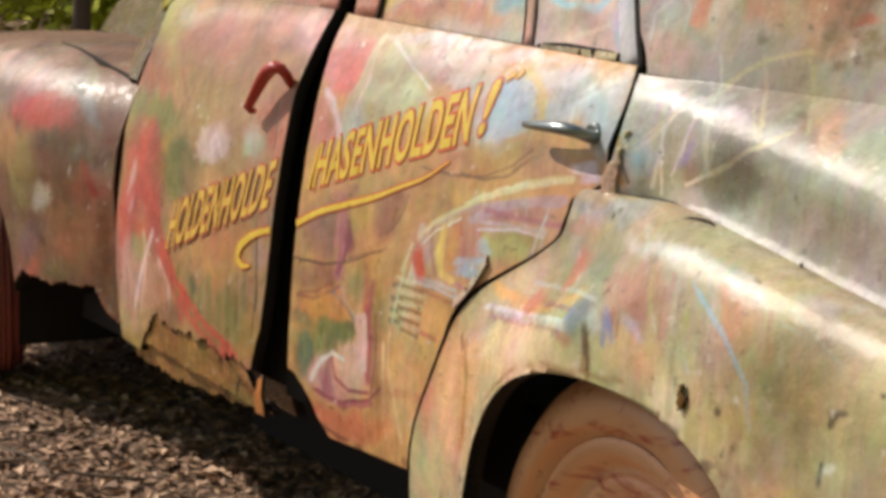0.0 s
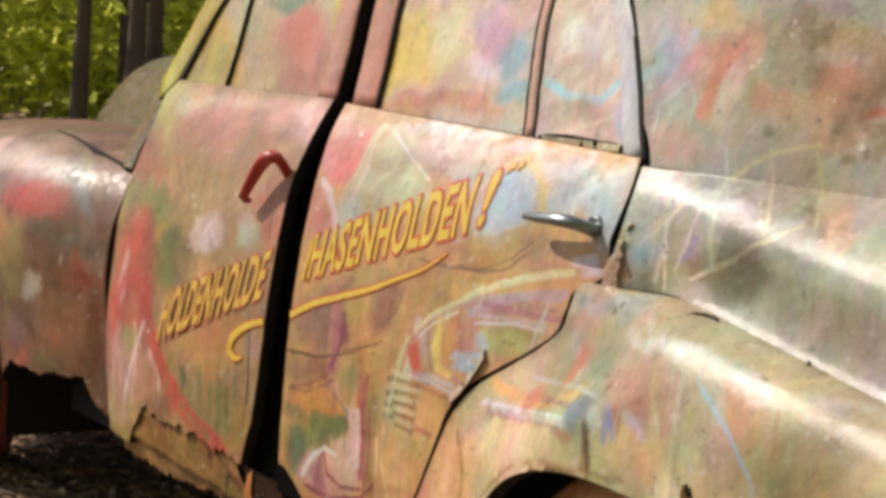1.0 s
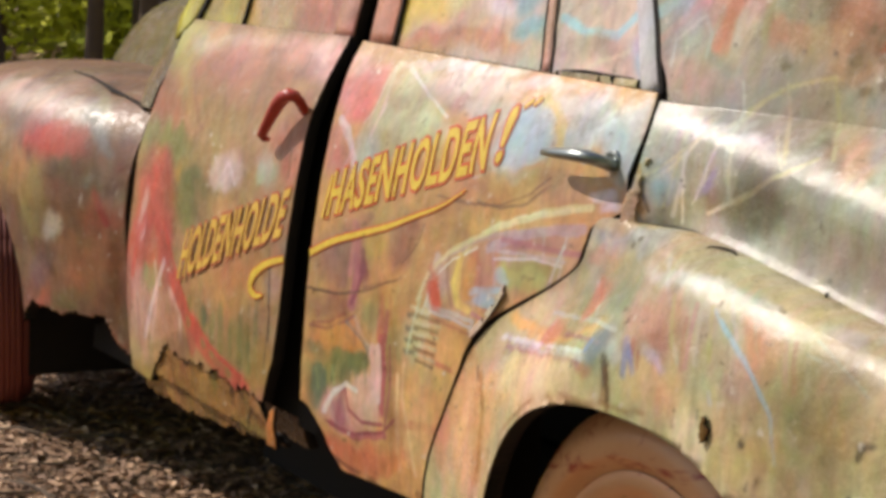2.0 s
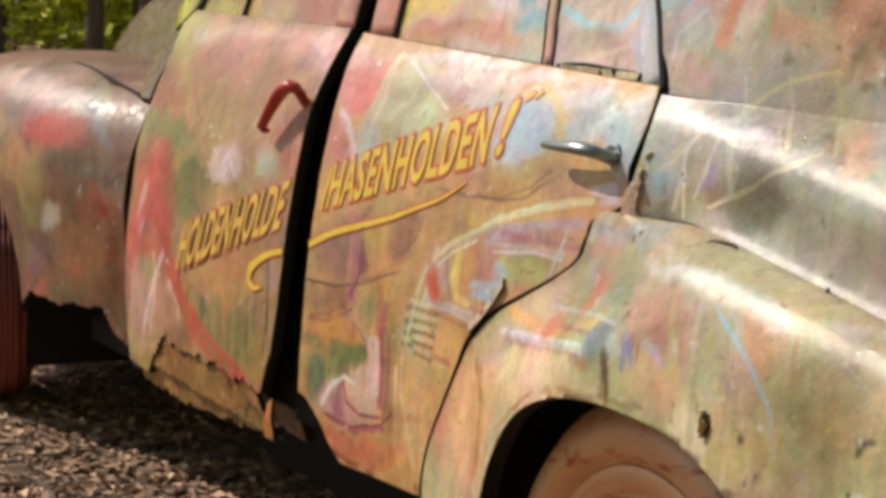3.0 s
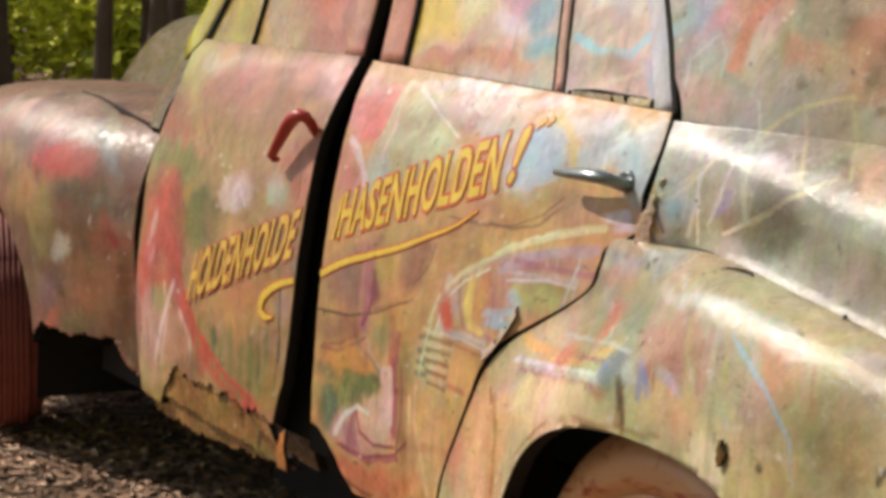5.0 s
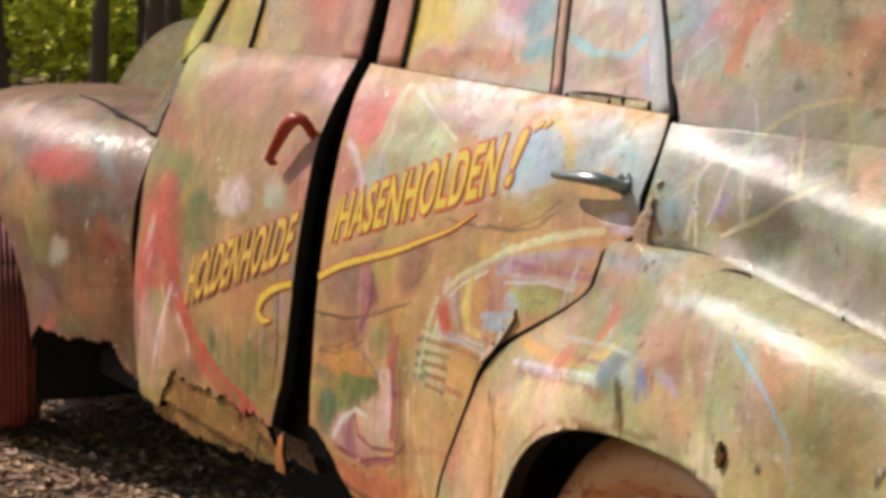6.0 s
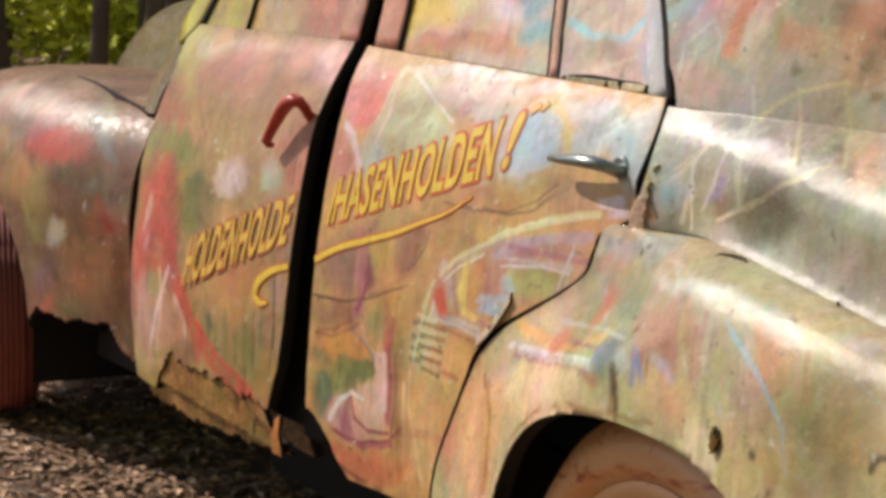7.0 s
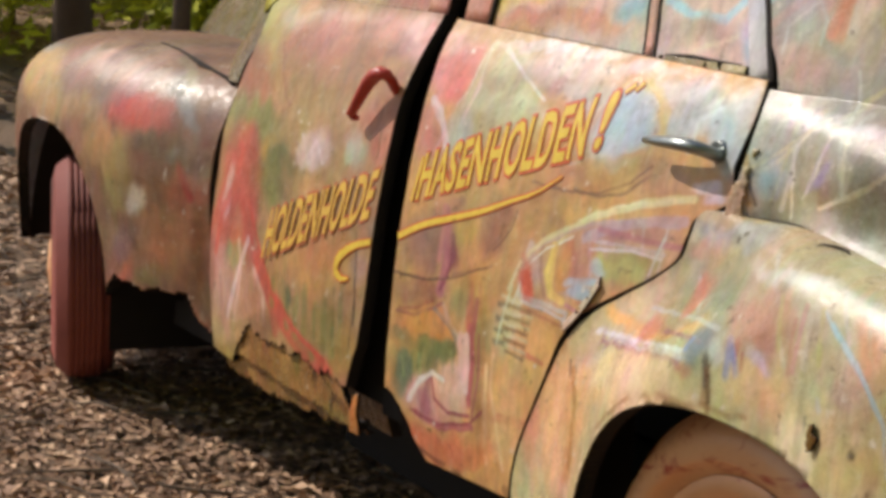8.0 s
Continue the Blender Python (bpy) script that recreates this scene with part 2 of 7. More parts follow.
DOOR_FRONT = spline([0.28, 0.45, 0.60, 0.75, 0.85, 0.95, 1.03], [-0.88, -0.90, -0.905, -0.885, -0.845, -0.812, -0.85])
DOOR_REAR = spline([0.28, 0.38, 0.55, 0.75, 0.92, 0.97, 1.03], [-0.135, -0.125, -0.098, -0.082, -0.075, -0.068, -0.076])
REAR_FRONT = spline([0.28, 0.40, 0.55, 0.75, 0.95, 1.03], [-0.012, -0.014, -0.012, -0.006, -0.016, -0.038])
REAR_REAR = spline([0.28, 0.33, 0.41, 0.50, 0.57, 0.62, 0.663, 0.705, 0.735, 0.765, 0.80, 0.828, 0.842, 0.90, 0.97, 1.03],
                   [0.385, 0.388, 0.402, 0.445, 0.482, 0.515, 0.567, 0.645, 0.70, 0.742, 0.755, 0.77, 0.805, 0.813, 0.815, 0.79])
VALLEY = spline([0.7, 0.85, 0.97, 1.16, 1.26, 1.5, 1.8, 2.0], [0.838, 0.841, 0.842, 0.820, 0.807, 0.772, 0.69, 0.60])


def mural_front_door(x, z):
    m = Mural(x, z, (176, 138, 98), 0.22, 2)
    m.blob(-0.803, 1.019, 0.150, 0.055, (190, 178, 96), 0.9, -14, 1.1)
    m.line([(-0.831, 1.041), (-0.774, 0.978), (-0.685, 0.920)], 0.071, (190, 180, 100), 0.8, 0.8, 0.3)
    m.blob(-0.618, 1.023, 0.133, 0.025, (208, 194, 168), 0.9, -1, 1.1)
    m.blob(-0.482, 0.979, 0.192, 0.045, (188, 132, 120), 0.8, -1, 1.1)
    m.blob(-0.213, 1.012, 0.160, 0.044, (206, 142, 130), 0.85, -2, 1.1)
    m.blob(-0.098, 1.006, 0.077, 0.035, (226, 176, 166), 0.85, -28, 1.1)
    m.blob(-0.350, 1.005, 0.114, 0.013, (150, 105, 95), 0.5, 5, 1.1)
    m.blob(-0.146, 0.978, 0.068, 0.016, (160, 116, 104), 0.6, 20, 1.1)
    m.blob(-0.490, 1.035, 0.188, 0.014, (205, 170, 150), 0.6, 1, 1.1)
    m.blob(-0.746, 0.886, 0.118, 0.063, (172, 106, 80), 0.9, -23, 1.1)
    m.blob(-0.857, 0.894, 0.074, 0.036, (185, 130, 100), 0.7, -51, 1.1)
    m.line([(-0.662, 0.967), (-0.581, 0.869), (-0.538, 0.834), (-0.529, 0.860), (-0.556, 0.919)], 0.008, (148, 92, 78), 0.75, 0.8, 0.3)
    m.blob(-0.568, 0.888, 0.057, 0.022, (196, 150, 125), 0.6, -52, 1.1)
    m.blob(-0.465, 0.887, 0.158, 0.052, (162, 150, 92), 0.7, -1, 1.1)
    m.blob(-0.374, 0.934, 0.138, 0.036, (198, 142, 118), 0.6, 0, 1.1)
    m.blob(-0.356, 0.837, 0.152, 0.033, (176, 158, 110), 0.6, 3, 1.1)
    m.blob(-0.809, 0.797, 0.136, 0.049, (146, 146, 88), 0.85, -1, 1.1)
    m.blob(-0.663, 0.799, 0.126, 0.033, (136, 134, 70), 0.8, 2, 1.1)
    m.blob(-0.801, 0.748, 0.079, 0.030, (176, 150, 96), 0.7, 0, 1.1)
    m.blob(-0.551, 0.704, 0.129, 0.053, (108, 106, 56), 0.9, 3, 1.1)
    m.blob(-0.472, 0.783, 0.072, 0.028, (168, 140, 80), 0.6, 1, 1.1)
    m.blob(-0.645, 0.753, 0.095, 0.017, (170, 140, 70), 0.6, 4, 1.1)
    m.blob(-0.377, 0.769, 0.064, 0.035, (216, 198, 194), 0.85, -2, 1.1)
    m.line([(-0.444, 0.785), (-0.403, 0.750), (-0.373, 0.780), (-0.331, 0.740)], 0.006, (235, 220, 220), 0.8, 0.8, 0.3)
    m.line([(-0.465, 0.767), (-0.426, 0.753)], 0.007, (150, 120, 115), 0.6, 0.8, 0.3)
    m.blob(-0.387, 0.702, 0.121, 0.027, (190, 150, 100), 0.7, 5, 1.1)
    m.blob(-0.203, 0.766, 0.042, 0.025, (170, 180, 150), 0.75, -2, 1.1)
    m.blob(-0.232, 0.782, 0.034, 0.021, (200, 175, 165), 0.5, -4, 1.1)
    m.blob(-0.110, 0.799, 0.067, 0.053, (188, 118, 98), 0.75, -22, 1.1)
    m.blob(-0.091, 0.858, 0.073, 0.052, (206, 146, 128), 0.55, -40, 1.1)
    m.blob(-0.179, 0.829, 0.059, 0.031, (195, 130, 112), 0.6, -3, 1.1)
    m.blob(-0.239, 0.728, 0.095, 0.021, (180, 140, 100), 0.6, 6, 1.1)
    m.blob(-0.760, 0.674, 0.117, 0.076, (198, 100, 82), 0.95, 22, 1.1)
    m.line([(-0.706, 0.737), (-0.751, 0.681), (-0.828, 0.592), (-0.873, 0.527)], 0.099, (196, 98, 80), 0.95, 0.8, 0.3)
    m.line([(-0.728, 0.659), (-0.667, 0.596), (-0.662, 0.528)], 0.077, (190, 94, 78), 0.9, 0.8, 0.3)
    m.blob(-0.817, 0.616, 0.056, 0.029, (226, 192, 178), 0.75, 74, 1.1)
    m.blob(-0.678, 0.618, 0.057, 0.040, (180, 80, 70), 0.6, -77, 1.1)
    m.blob(-0.770, 0.539, 0.079, 0.044, (205, 108, 86), 0.8, 18, 1.1)
    m.blob(-0.860, 0.458, 0.073, 0.060, (206, 150, 130), 0.7, 63, 1.1)
    m.blob(-0.794, 0.414, 0.122, 0.072, (218, 178, 152), 0.75, 16, 1.1)
    m.blob(-0.649, 0.440, 0.097, 0.060, (196, 150, 116), 0.7, 14, 1.1)
    m.blob(-0.731, 0.508, 0.065, 0.028, (165, 150, 105), 0.7, 6, 1.1)
    m.line([(-0.773, 0.388), (-0.715, 0.476), (-0.666, 0.551)], 0.017, (238, 210, 200), 0.75, 0.8, 0.3)
    m.line([(-0.625, 0.499), (-0.564, 0.463), (-0.558, 0.409)], 0.017, (225, 190, 175), 0.7, 0.8, 0.3)
    m.blob(-0.562, 0.404, 0.059, 0.022, (140, 110, 85), 0.7, 13, 1.1)
    m.blob(-0.305, 0.563, 0.204, 0.052, (198, 146, 92), 0.85, 8, 1.1)
    m.blob(-0.422, 0.612, 0.176, 0.043, (190, 140, 96), 0.6, 6, 1.1)
    m.line([(-0.609, 0.524), (-0.543, 0.477), (-0.457, 0.430), (-0.342, 0.398), (-0.233, 0.383)], 0.045, (200, 88, 74), 0.95, 0.8, 0.3)
    m.line([(-0.588, 0.510), (-0.524, 0.457), (-0.492, 0.408)], 0.037, (190, 95, 80), 0.7, 0.8, 0.3)
    m.line([(-0.512, 0.492), (-0.514, 0.453)], 0.028, (130, 128, 70), 0.6, 0.8, 0.3)
    m.line([(-0.426, 0.482), (-0.431, 0.428)], 0.026, (104, 112, 62), 0.6, 0.8, 0.3)
    m.line([(-0.381, 0.478), (-0.388, 0.415)], 0.022, (130, 128, 70), 0.6, 0.8, 0.3)
    m.line([(-0.346, 0.505), (-0.348, 0.432)], 0.024, (104, 112, 62), 0.6, 0.8, 0.3)
    m.line([(-0.297, 0.482), (-0.309, 0.399)], 0.027, (130, 128, 70), 0.6, 0.8, 0.3)
    m.line([(-0.259, 0.498), (-0.259, 0.416)], 0.023, (104, 112, 62), 0.6, 0.8, 0.3)
    m.line([(-0.221, 0.484), (-0.222, 0.403)], 0.022, (130, 128, 70), 0.6, 0.8, 0.3)
    m.line([(-0.185, 0.540), (-0.180, 0.420)], 0.023, (104, 112, 62), 0.6, 0.8, 0.3)
    m.blob(-0.282, 0.443, 0.130, 0.041, (150, 134, 74), 0.6, 10, 1.1)
    m.blob(-0.165, 0.423, 0.056, 0.039, (186, 150, 80), 0.75, 19, 1.1)
    m.blob(-0.432, 0.465, 0.021, 0.019, (90, 100, 70), 0.7, 29, 1.1)
    m.blob(-0.253, 0.540, 0.101, 0.031, (196, 150, 96), 0.6, 9, 1.1)
    m.line([(-0.142, 0.612), (-0.128, 0.479)], 0.007, (80, 58, 38), 0.9, 0.8, 0.3)
    m.line([(-0.117, 0.824), (-0.113, 0.773)], 0.007, (120, 90, 55), 0.8, 0.8, 0.3)
    m.line([(-0.219, 0.525), (-0.218, 0.444)], 0.008, (120, 90, 50), 0.6, 0.8, 0.3)
    m.blob(-0.078, 0.636, 0.029, 0.015, (128, 128, 104), 0.65, 43, 1.1)
    m.blob(-0.123, 0.575, 0.031, 0.025, (165, 140, 130), 0.6, 9, 1.1)
    m.blob(-0.820, 0.343, 0.106, 0.023, (205, 172, 130), 0.8, 9, 1.1)
    m.blob(-0.654, 0.380, 0.102, 0.011, (160, 130, 90), 0.7, 11, 1.1)
    m.blob(-0.904, 0.406, 0.109, 0.027, (150, 100, 85), 0.6, 79, 1.1)
    m.blob(-0.697, 0.303, 0.189, 0.034, (176, 146, 84), 0.9, 11, 1.1)
    m.blob(-0.398, 0.316, 0.164, 0.029, (140, 112, 54), 0.9, 16, 1.1)
    m.line([(-0.597, 0.354), (-0.572, 0.312)], 0.016, (90, 80, 50), 0.7, 0.8, 0.3)
    m.line([(-0.338, 0.369), (-0.293, 0.316)], 0.017, (90, 80, 52), 0.7, 0.8, 0.3)
    m.blob(-0.191, 0.317, 0.062, 0.027, (196, 138, 70), 0.9, -4, 1.1)
    m.line([(-0.479, 0.343), (-0.461, 0.302)], 0.017, (80, 70, 45), 0.6, 0.8, 0.3)
    m.blob(-0.872, 0.307, 0.066, 0.017, (190, 150, 100), 0.8, 17, 1.1)
    m.speckle((70, 48, 26), 0.42, 30, 33, 0.8 * np.clip((0.43 - z) / 0.05, 0, 1))
    m.line([(-0.636, 0.968), (-0.613, 0.905), (-0.563, 0.853), (-0.531, 0.835), (-0.52, 0.862), (-0.528, 0.909)], 0.0054, (140, 92, 74), 0.6, 0.7, 0.15)
    m.blob(-0.769, 0.991, 0.039, 0.045, (190, 176, 96), 0.6, 20, 0.8)
    m.blob(-0.766, 0.86, 0.0286, 0.045, (176, 108, 80), 0.6, 10, 0.8)
    m.blob(-0.646, 0.819, 0.0286, 0.0216, (126, 128, 64), 0.6, 0, 0.8)
    m.blob(-0.563, 0.675, 0.0468, 0.054, (124, 120, 66), 0.7, 0, 0.8)
    m.blob(-0.613, 0.739, 0.0208, 0.0216, (178, 140, 60), 0.6, 0, 0.8)
    m.blob(-0.416, 0.767, 0.0364, 0.0234, (206, 176, 164), 0.75, 20, 0.5)
    m.blob(-0.235, 0.763, 0.0182, 0.0234, (178, 188, 160), 0.7, 0, 0.8)
    m.blob(-0.366, 0.69, 0.052, 0.027, (208, 152, 104), 0.5, 0, 0.8)
    m.line([(-0.749, 0.728), (-0.775, 0.655), (-0.836, 0.591), (-0.862, 0.505)], 0.027, (206, 92, 72), 0.75, 0.9, 0.15)
    m.line([(-0.683, 0.629), (-0.603, 0.547), (-0.517, 0.471), (-0.399, 0.425), (-0.254, 0.394)], 0.0108, (196, 84, 66), 0.85, 0.7, 0.15)
    m.line([(-0.72, 0.545), (-0.695, 0.479), (-0.735, 0.383)], 0.0108, (230, 196, 178), 0.65, 0.7, 0.15)
    m.line([(-0.629, 0.488), (-0.578, 0.451), (-0.589, 0.405)], 0.0081, (200, 150, 130), 0.7, 0.7, 0.15)
    m.blob(-0.769, 0.516, 0.0156, 0.0216, (150, 160, 110), 0.6, 0, 0.8)
    m.line([(-0.46, 0.501), (-0.447, 0.455)], 0.0108, (146, 136, 78), 0.6, 1.0, 0.15)
    m.line([(-0.4, 0.477), (-0.391, 0.433)], 0.0108, (112, 118, 66), 0.6, 1.0, 0.15)
    m.line([(-0.36, 0.494), (-0.349, 0.45)], 0.0108, (146, 136, 78), 0.6, 1.0, 0.15)
    m.line([(-0.305, 0.472), (-0.296, 0.428)], 0.0108, (112, 118, 66), 0.6, 1.0, 0.15)
    m.line([(-0.254, 0.46), (-0.245, 0.417)], 0.0108, (146, 136, 78), 0.6, 1.0, 0.15)
    m.line([(-0.216, 0.456), (-0.209, 0.413)], 0.0108, (112, 118, 66), 0.6, 1.0, 0.15)
    m.line([(-0.18, 0.452), (-0.173, 0.41)], 0.0108, (146, 136, 78), 0.6, 1.0, 0.15)
    m.line([(-0.151, 0.639), (-0.132, 0.561), (-0.136, 0.48), (-0.143, 0.43)], 0.0036, (72, 52, 36), 0.8, 0.7, 0.15)
    m.blob(-0.40, 0.95, 0.26, 0.09, (164, 108, 86), 0.40, -6, 1.2)
    m.blob(-0.72, 0.95, 0.14, 0.10, (158, 124, 74), 0.35, -10, 1.2)
    return m.c


def mural_rear_door(x, z):
    m = Mural(x, z, (202, 158, 104), 0.2, 5)
    m.blob(0.045, 0.967, 0.107, 0.053, (206, 128, 116), 0.95, -16, 1.1)
    m.blob(0.116, 0.951, 0.051, 0.041, (204, 110, 100), 0.85, -79, 1.1)
    m.blob(-0.016, 1.016, 0.051, 0.021, (218, 166, 150), 0.8, -3, 1.1)
    m.blob(0.014, 0.937, 0.059, 0.027, (214, 150, 138), 0.7, -55, 1.1)
    m.blob(0.211, 0.949, 0.096, 0.057, (194, 190, 154), 0.95, -13, 1.1)
    m.blob(0.163, 0.897, 0.066, 0.054, (186, 188, 160), 0.85, -4, 1.1)
    m.blob(0.294, 0.909, 0.067, 0.027, (206, 202, 178), 0.8, 0, 1.1)
    m.blob(0.204, 0.986, 0.059, 0.032, (200, 190, 150), 0.8, -22, 1.1)
    m.blob(0.178, 0.946, 0.028, 0.014, (176, 150, 120), 0.6, -6, 1.1)
    m.blob(0.173, 0.873, 0.025, 0.018, (170, 160, 110), 0.6, -16, 1.1)
    m.line([(0.167, 1.015), (0.258, 0.969), (0.334, 0.937)], 0.005, (230, 222, 214), 0.95, 0.8, 0.3)
    m.line([(0.122, 1.014), (0.143, 0.932), (0.120, 0.852)], 0.007, (224, 204, 194), 0.8, 0.8, 0.3)
    m.blob(0.127, 0.853, 0.034, 0.026, (190, 196, 180), 0.85, -19, 1.1)
    m.blob(0.383, 0.997, 0.109, 0.038, (204, 186, 176), 0.95, 1, 1.1)
    m.blob(0.354, 0.962, 0.043, 0.018, (172, 142, 132), 0.85, -1, 1.1)
    # pale strips along the belt paint its whitish reflection
    m.blob(0.323, 1.031, 0.164, 0.011, (230, 220, 214), 0.95, 5, 1.1)
    m.blob(0.546, 1.016, 0.080, 0.011, (215, 205, 196), 0.8, 4, 1.1)
    m.blob(0.446, 0.951, 0.073, 0.024, (196, 196, 190), 0.8, 2, 1.1)
    m.blob(0.216, 1.022, 0.064, 0.009, (214, 190, 170), 0.8, 4, 1.1)
    m.line([(0.018, 0.899), (0.073, 0.857), (0.104, 0.821)], 0.017, (228, 206, 202), 0.85, 0.8, 0.3)
    m.blob(0.023, 0.843, 0.048, 0.034, (198, 132, 122), 0.85, -67, 1.1)
    m.blob(0.074, 0.818, 0.029, 0.022, (190, 120, 110), 0.7, -21, 1.1)
    m.blob(0.321, 0.889, 0.046, 0.023, (192, 186, 122), 0.6, -1, 1.1)
    m.blob(0.562, 0.937, 0.054, 0.037, (162, 184, 196), 0.97, -34, 1.1)
    m.blob(0.513, 0.895, 0.045, 0.031, (186, 192, 188), 0.8, -10, 1.1)
    m.blob(0.708, 0.977, 0.072, 0.039, (186, 192, 198), 0.95, -9, 1.1)
    m.blob(0.790, 0.940, 0.060, 0.036, (172, 190, 198), 0.95, -47, 1.1)
    m.blob(0.620, 0.990, 0.072, 0.018, (202, 198, 194), 0.85, 3, 1.1)
    m.blob(0.786, 0.990, 0.036, 0.022, (205, 202, 205), 0.8, -31, 1.1)
    m.blob(0.675, 0.941, 0.052, 0.026, (186, 196, 204), 0.85, -3, 1.1)
    m.line([(0.709, 0.901), (0.708, 0.954), (0.746, 0.976)], 0.011, (205, 215, 220), 0.6, 0.8, 0.3)
    m.line([(0.548, 0.991), (0.595, 0.986), (0.631, 0.955), (0.639, 0.919)], 0.015, (206, 184, 128), 0.75, 0.8, 0.3)
    m.line([(0.513, 0.974), (0.554, 0.996)], 0.006, (225, 180, 110), 0.8, 0.8, 0.3)
    m.blob(0.558, 0.850, 0.083, 0.022, (190, 166, 110), 0.85, 7, 1.1)
    m.blob(0.501, 0.825, 0.058, 0.016, (172, 126, 88), 0.75, 7, 1.1)
    m.line([(0.472, 0.809), (0.534, 0.810), (0.594, 0.825), (0.645, 0.857)], 0.005, (132, 102, 74), 0.85, 0.8, 0.3)
    m.line([(0.450, 0.842), (0.516, 0.869), (0.593, 0.889), (0.625, 0.909)], 0.006, (204, 196, 172), 0.7, 0.8, 0.3)
    m.blob(0.519, 0.860, 0.071, 0.012, (180, 180, 150), 0.6, 6, 1.1)
    m.blob(0.705, 0.856, 0.069, 0.018, (186, 146, 116), 0.8, 6, 1.1)
    m.blob(0.767, 0.866, 0.024, 0.010, (230, 220, 220), 0.95, 4, 1.1)
    m.blob(0.784, 0.850, 0.017, 0.010, (220, 210, 216), 0.9, 3, 1.1)
    m.blob(0.655, 0.869, 0.039, 0.017, (180, 140, 112), 0.7, 4, 1.1)
    m.blob(0.541, 0.786, 0.115, 0.012, (212, 176, 112), 0.6, 8, 1.1)
    m.line([(0.458, 0.737), (0.541, 0.786), (0.644, 0.820), (0.749, 0.841)], 0.012, (220, 212, 160), 0.85, 0.8, 0.3)
    m.line([(0.501, 0.771), (0.605, 0.811), (0.719, 0.834)], 0.005, (235, 228, 190), 0.7, 0.8, 0.3)
    m.blob(0.612, 0.737, 0.149, 0.049, (176, 156, 146), 0.5, 9, 1.1)
    m.blob(0.448, 0.676, 0.076, 0.051, (186, 164, 146), 0.45, 8, 1.1)
    m.line([(0.410, 0.713), (0.476, 0.754), (0.572, 0.781), (0.730, 0.796)], 0.008, (190, 165, 165), 0.85, 0.8, 0.3)
    m.blob(0.610, 0.772, 0.116, 0.012, (180, 132, 124), 0.85, 5, 1.1)
    m.line([(0.522, 0.748), (0.709, 0.755)], 0.006, (194, 172, 172), 0.9, 0.8, 0.3)
    m.blob(0.627, 0.729, 0.081, 0.020, (162, 158, 98), 0.9, 5, 1.1)
    m.blob(0.565, 0.728, 0.036, 0.010, (192, 190, 108), 0.8, 9, 1.1)
    m.line([(0.532, 0.757), (0.550, 0.697)], 0.007, (206, 202, 198), 0.7, 0.8, 0.3)
    m.line([(0.654, 0.789), (0.661, 0.753)], 0.007, (200, 185, 180), 0.6, 0.8, 0.3)
    m.line([(0.705, 0.792), (0.702, 0.727)], 0.005, (196, 186, 180), 0.7, 0.8, 0.3)
    m.blob(0.498, 0.728, 0.033, 0.020, (184, 110, 92), 0.85, -71, 1.1)
    m.blob(0.646, 0.706, 0.053, 0.009, (176, 150, 110), 0.7, 10, 1.1)
    m.line([(0.453, 0.729), (0.441, 0.684), (0.454, 0.653), (0.487, 0.647)], 0.012, (228, 204, 122), 0.95, 0.8, 0.3)
    m.blob(0.473, 0.689, 0.032, 0.015, (202, 150, 78), 0.85, -77, 1.1)
    m.line([(0.397, 0.712), (0.380, 0.665), (0.378, 0.621)], 0.017, (204, 196, 182), 0.75, 0.8, 0.3)
    m.blob(0.398, 0.651, 0.023, 0.018, (216, 108, 80), 0.95, -80, 1.1)
    m.blob(0.420, 0.685, 0.026, 0.014, (200, 172, 168), 0.75, -80, 1.1)
    m.line([(0.424, 0.733), (0.426, 0.681), (0.442, 0.641)], 0.006, (150, 105, 95), 0.6, 0.8, 0.3)
    m.line([(0.491, 0.679), (0.573, 0.691)], 0.012, (184, 192, 194), 0.95, 0.8, 0.3)
    m.blob(0.523, 0.670, 0.036, 0.010, (190, 178, 176), 0.85, 10, 1.1)
    m.blob(0.551, 0.653, 0.030, 0.009, (192, 118, 118), 0.65, 12, 1.1)
    m.line([(0.375, 0.635), (0.503, 0.630), (0.494, 0.609)], 0.008, (194, 190, 182), 0.85, 0.8, 0.3)
    m.blob(0.363, 0.575, 0.049, 0.043, (190, 190, 146), 0.75, 20, 1.1)
    m.line([(0.326, 0.610), (0.350, 0.611)], 0.008, (120, 112, 84), 0.8, 0.8, 0.3)
    m.line([(0.387, 0.611), (0.411, 0.610)], 0.007, (176, 112, 88), 0.75, 0.8, 0.3)
    m.line([(0.348, 0.621), (0.381, 0.622)], 0.007, (214, 210, 176), 0.8, 0.8, 0.3)
    m.line([(0.324, 0.591), (0.353, 0.593)], 0.008, (120, 112, 84), 0.8, 0.8, 0.3)
    m.line([(0.390, 0.594), (0.414, 0.592)], 0.007, (176, 112, 88), 0.75, 0.8, 0.3)
    m.line([(0.351, 0.603), (0.384, 0.604)], 0.007, (214, 210, 176), 0.8, 0.8, 0.3)
    m.line([(0.322, 0.572), (0.355, 0.575)], 0.008, (120, 112, 84), 0.8, 0.8, 0.3)
    m.line([(0.392, 0.576), (0.417, 0.575)], 0.007, (176, 112, 88), 0.75, 0.8, 0.3)
    m.line([(0.354, 0.585), (0.386, 0.586)], 0.007, (214, 210, 176), 0.8, 0.8, 0.3)
    m.line([(0.319, 0.553), (0.358, 0.557)], 0.008, (120, 112, 84), 0.8, 0.8, 0.3)
    m.line([(0.395, 0.558), (0.420, 0.557)], 0.007, (176, 112, 88), 0.75, 0.8, 0.3)
    m.line([(0.356, 0.567), (0.389, 0.568)], 0.007, (214, 210, 176), 0.8, 0.8, 0.3)
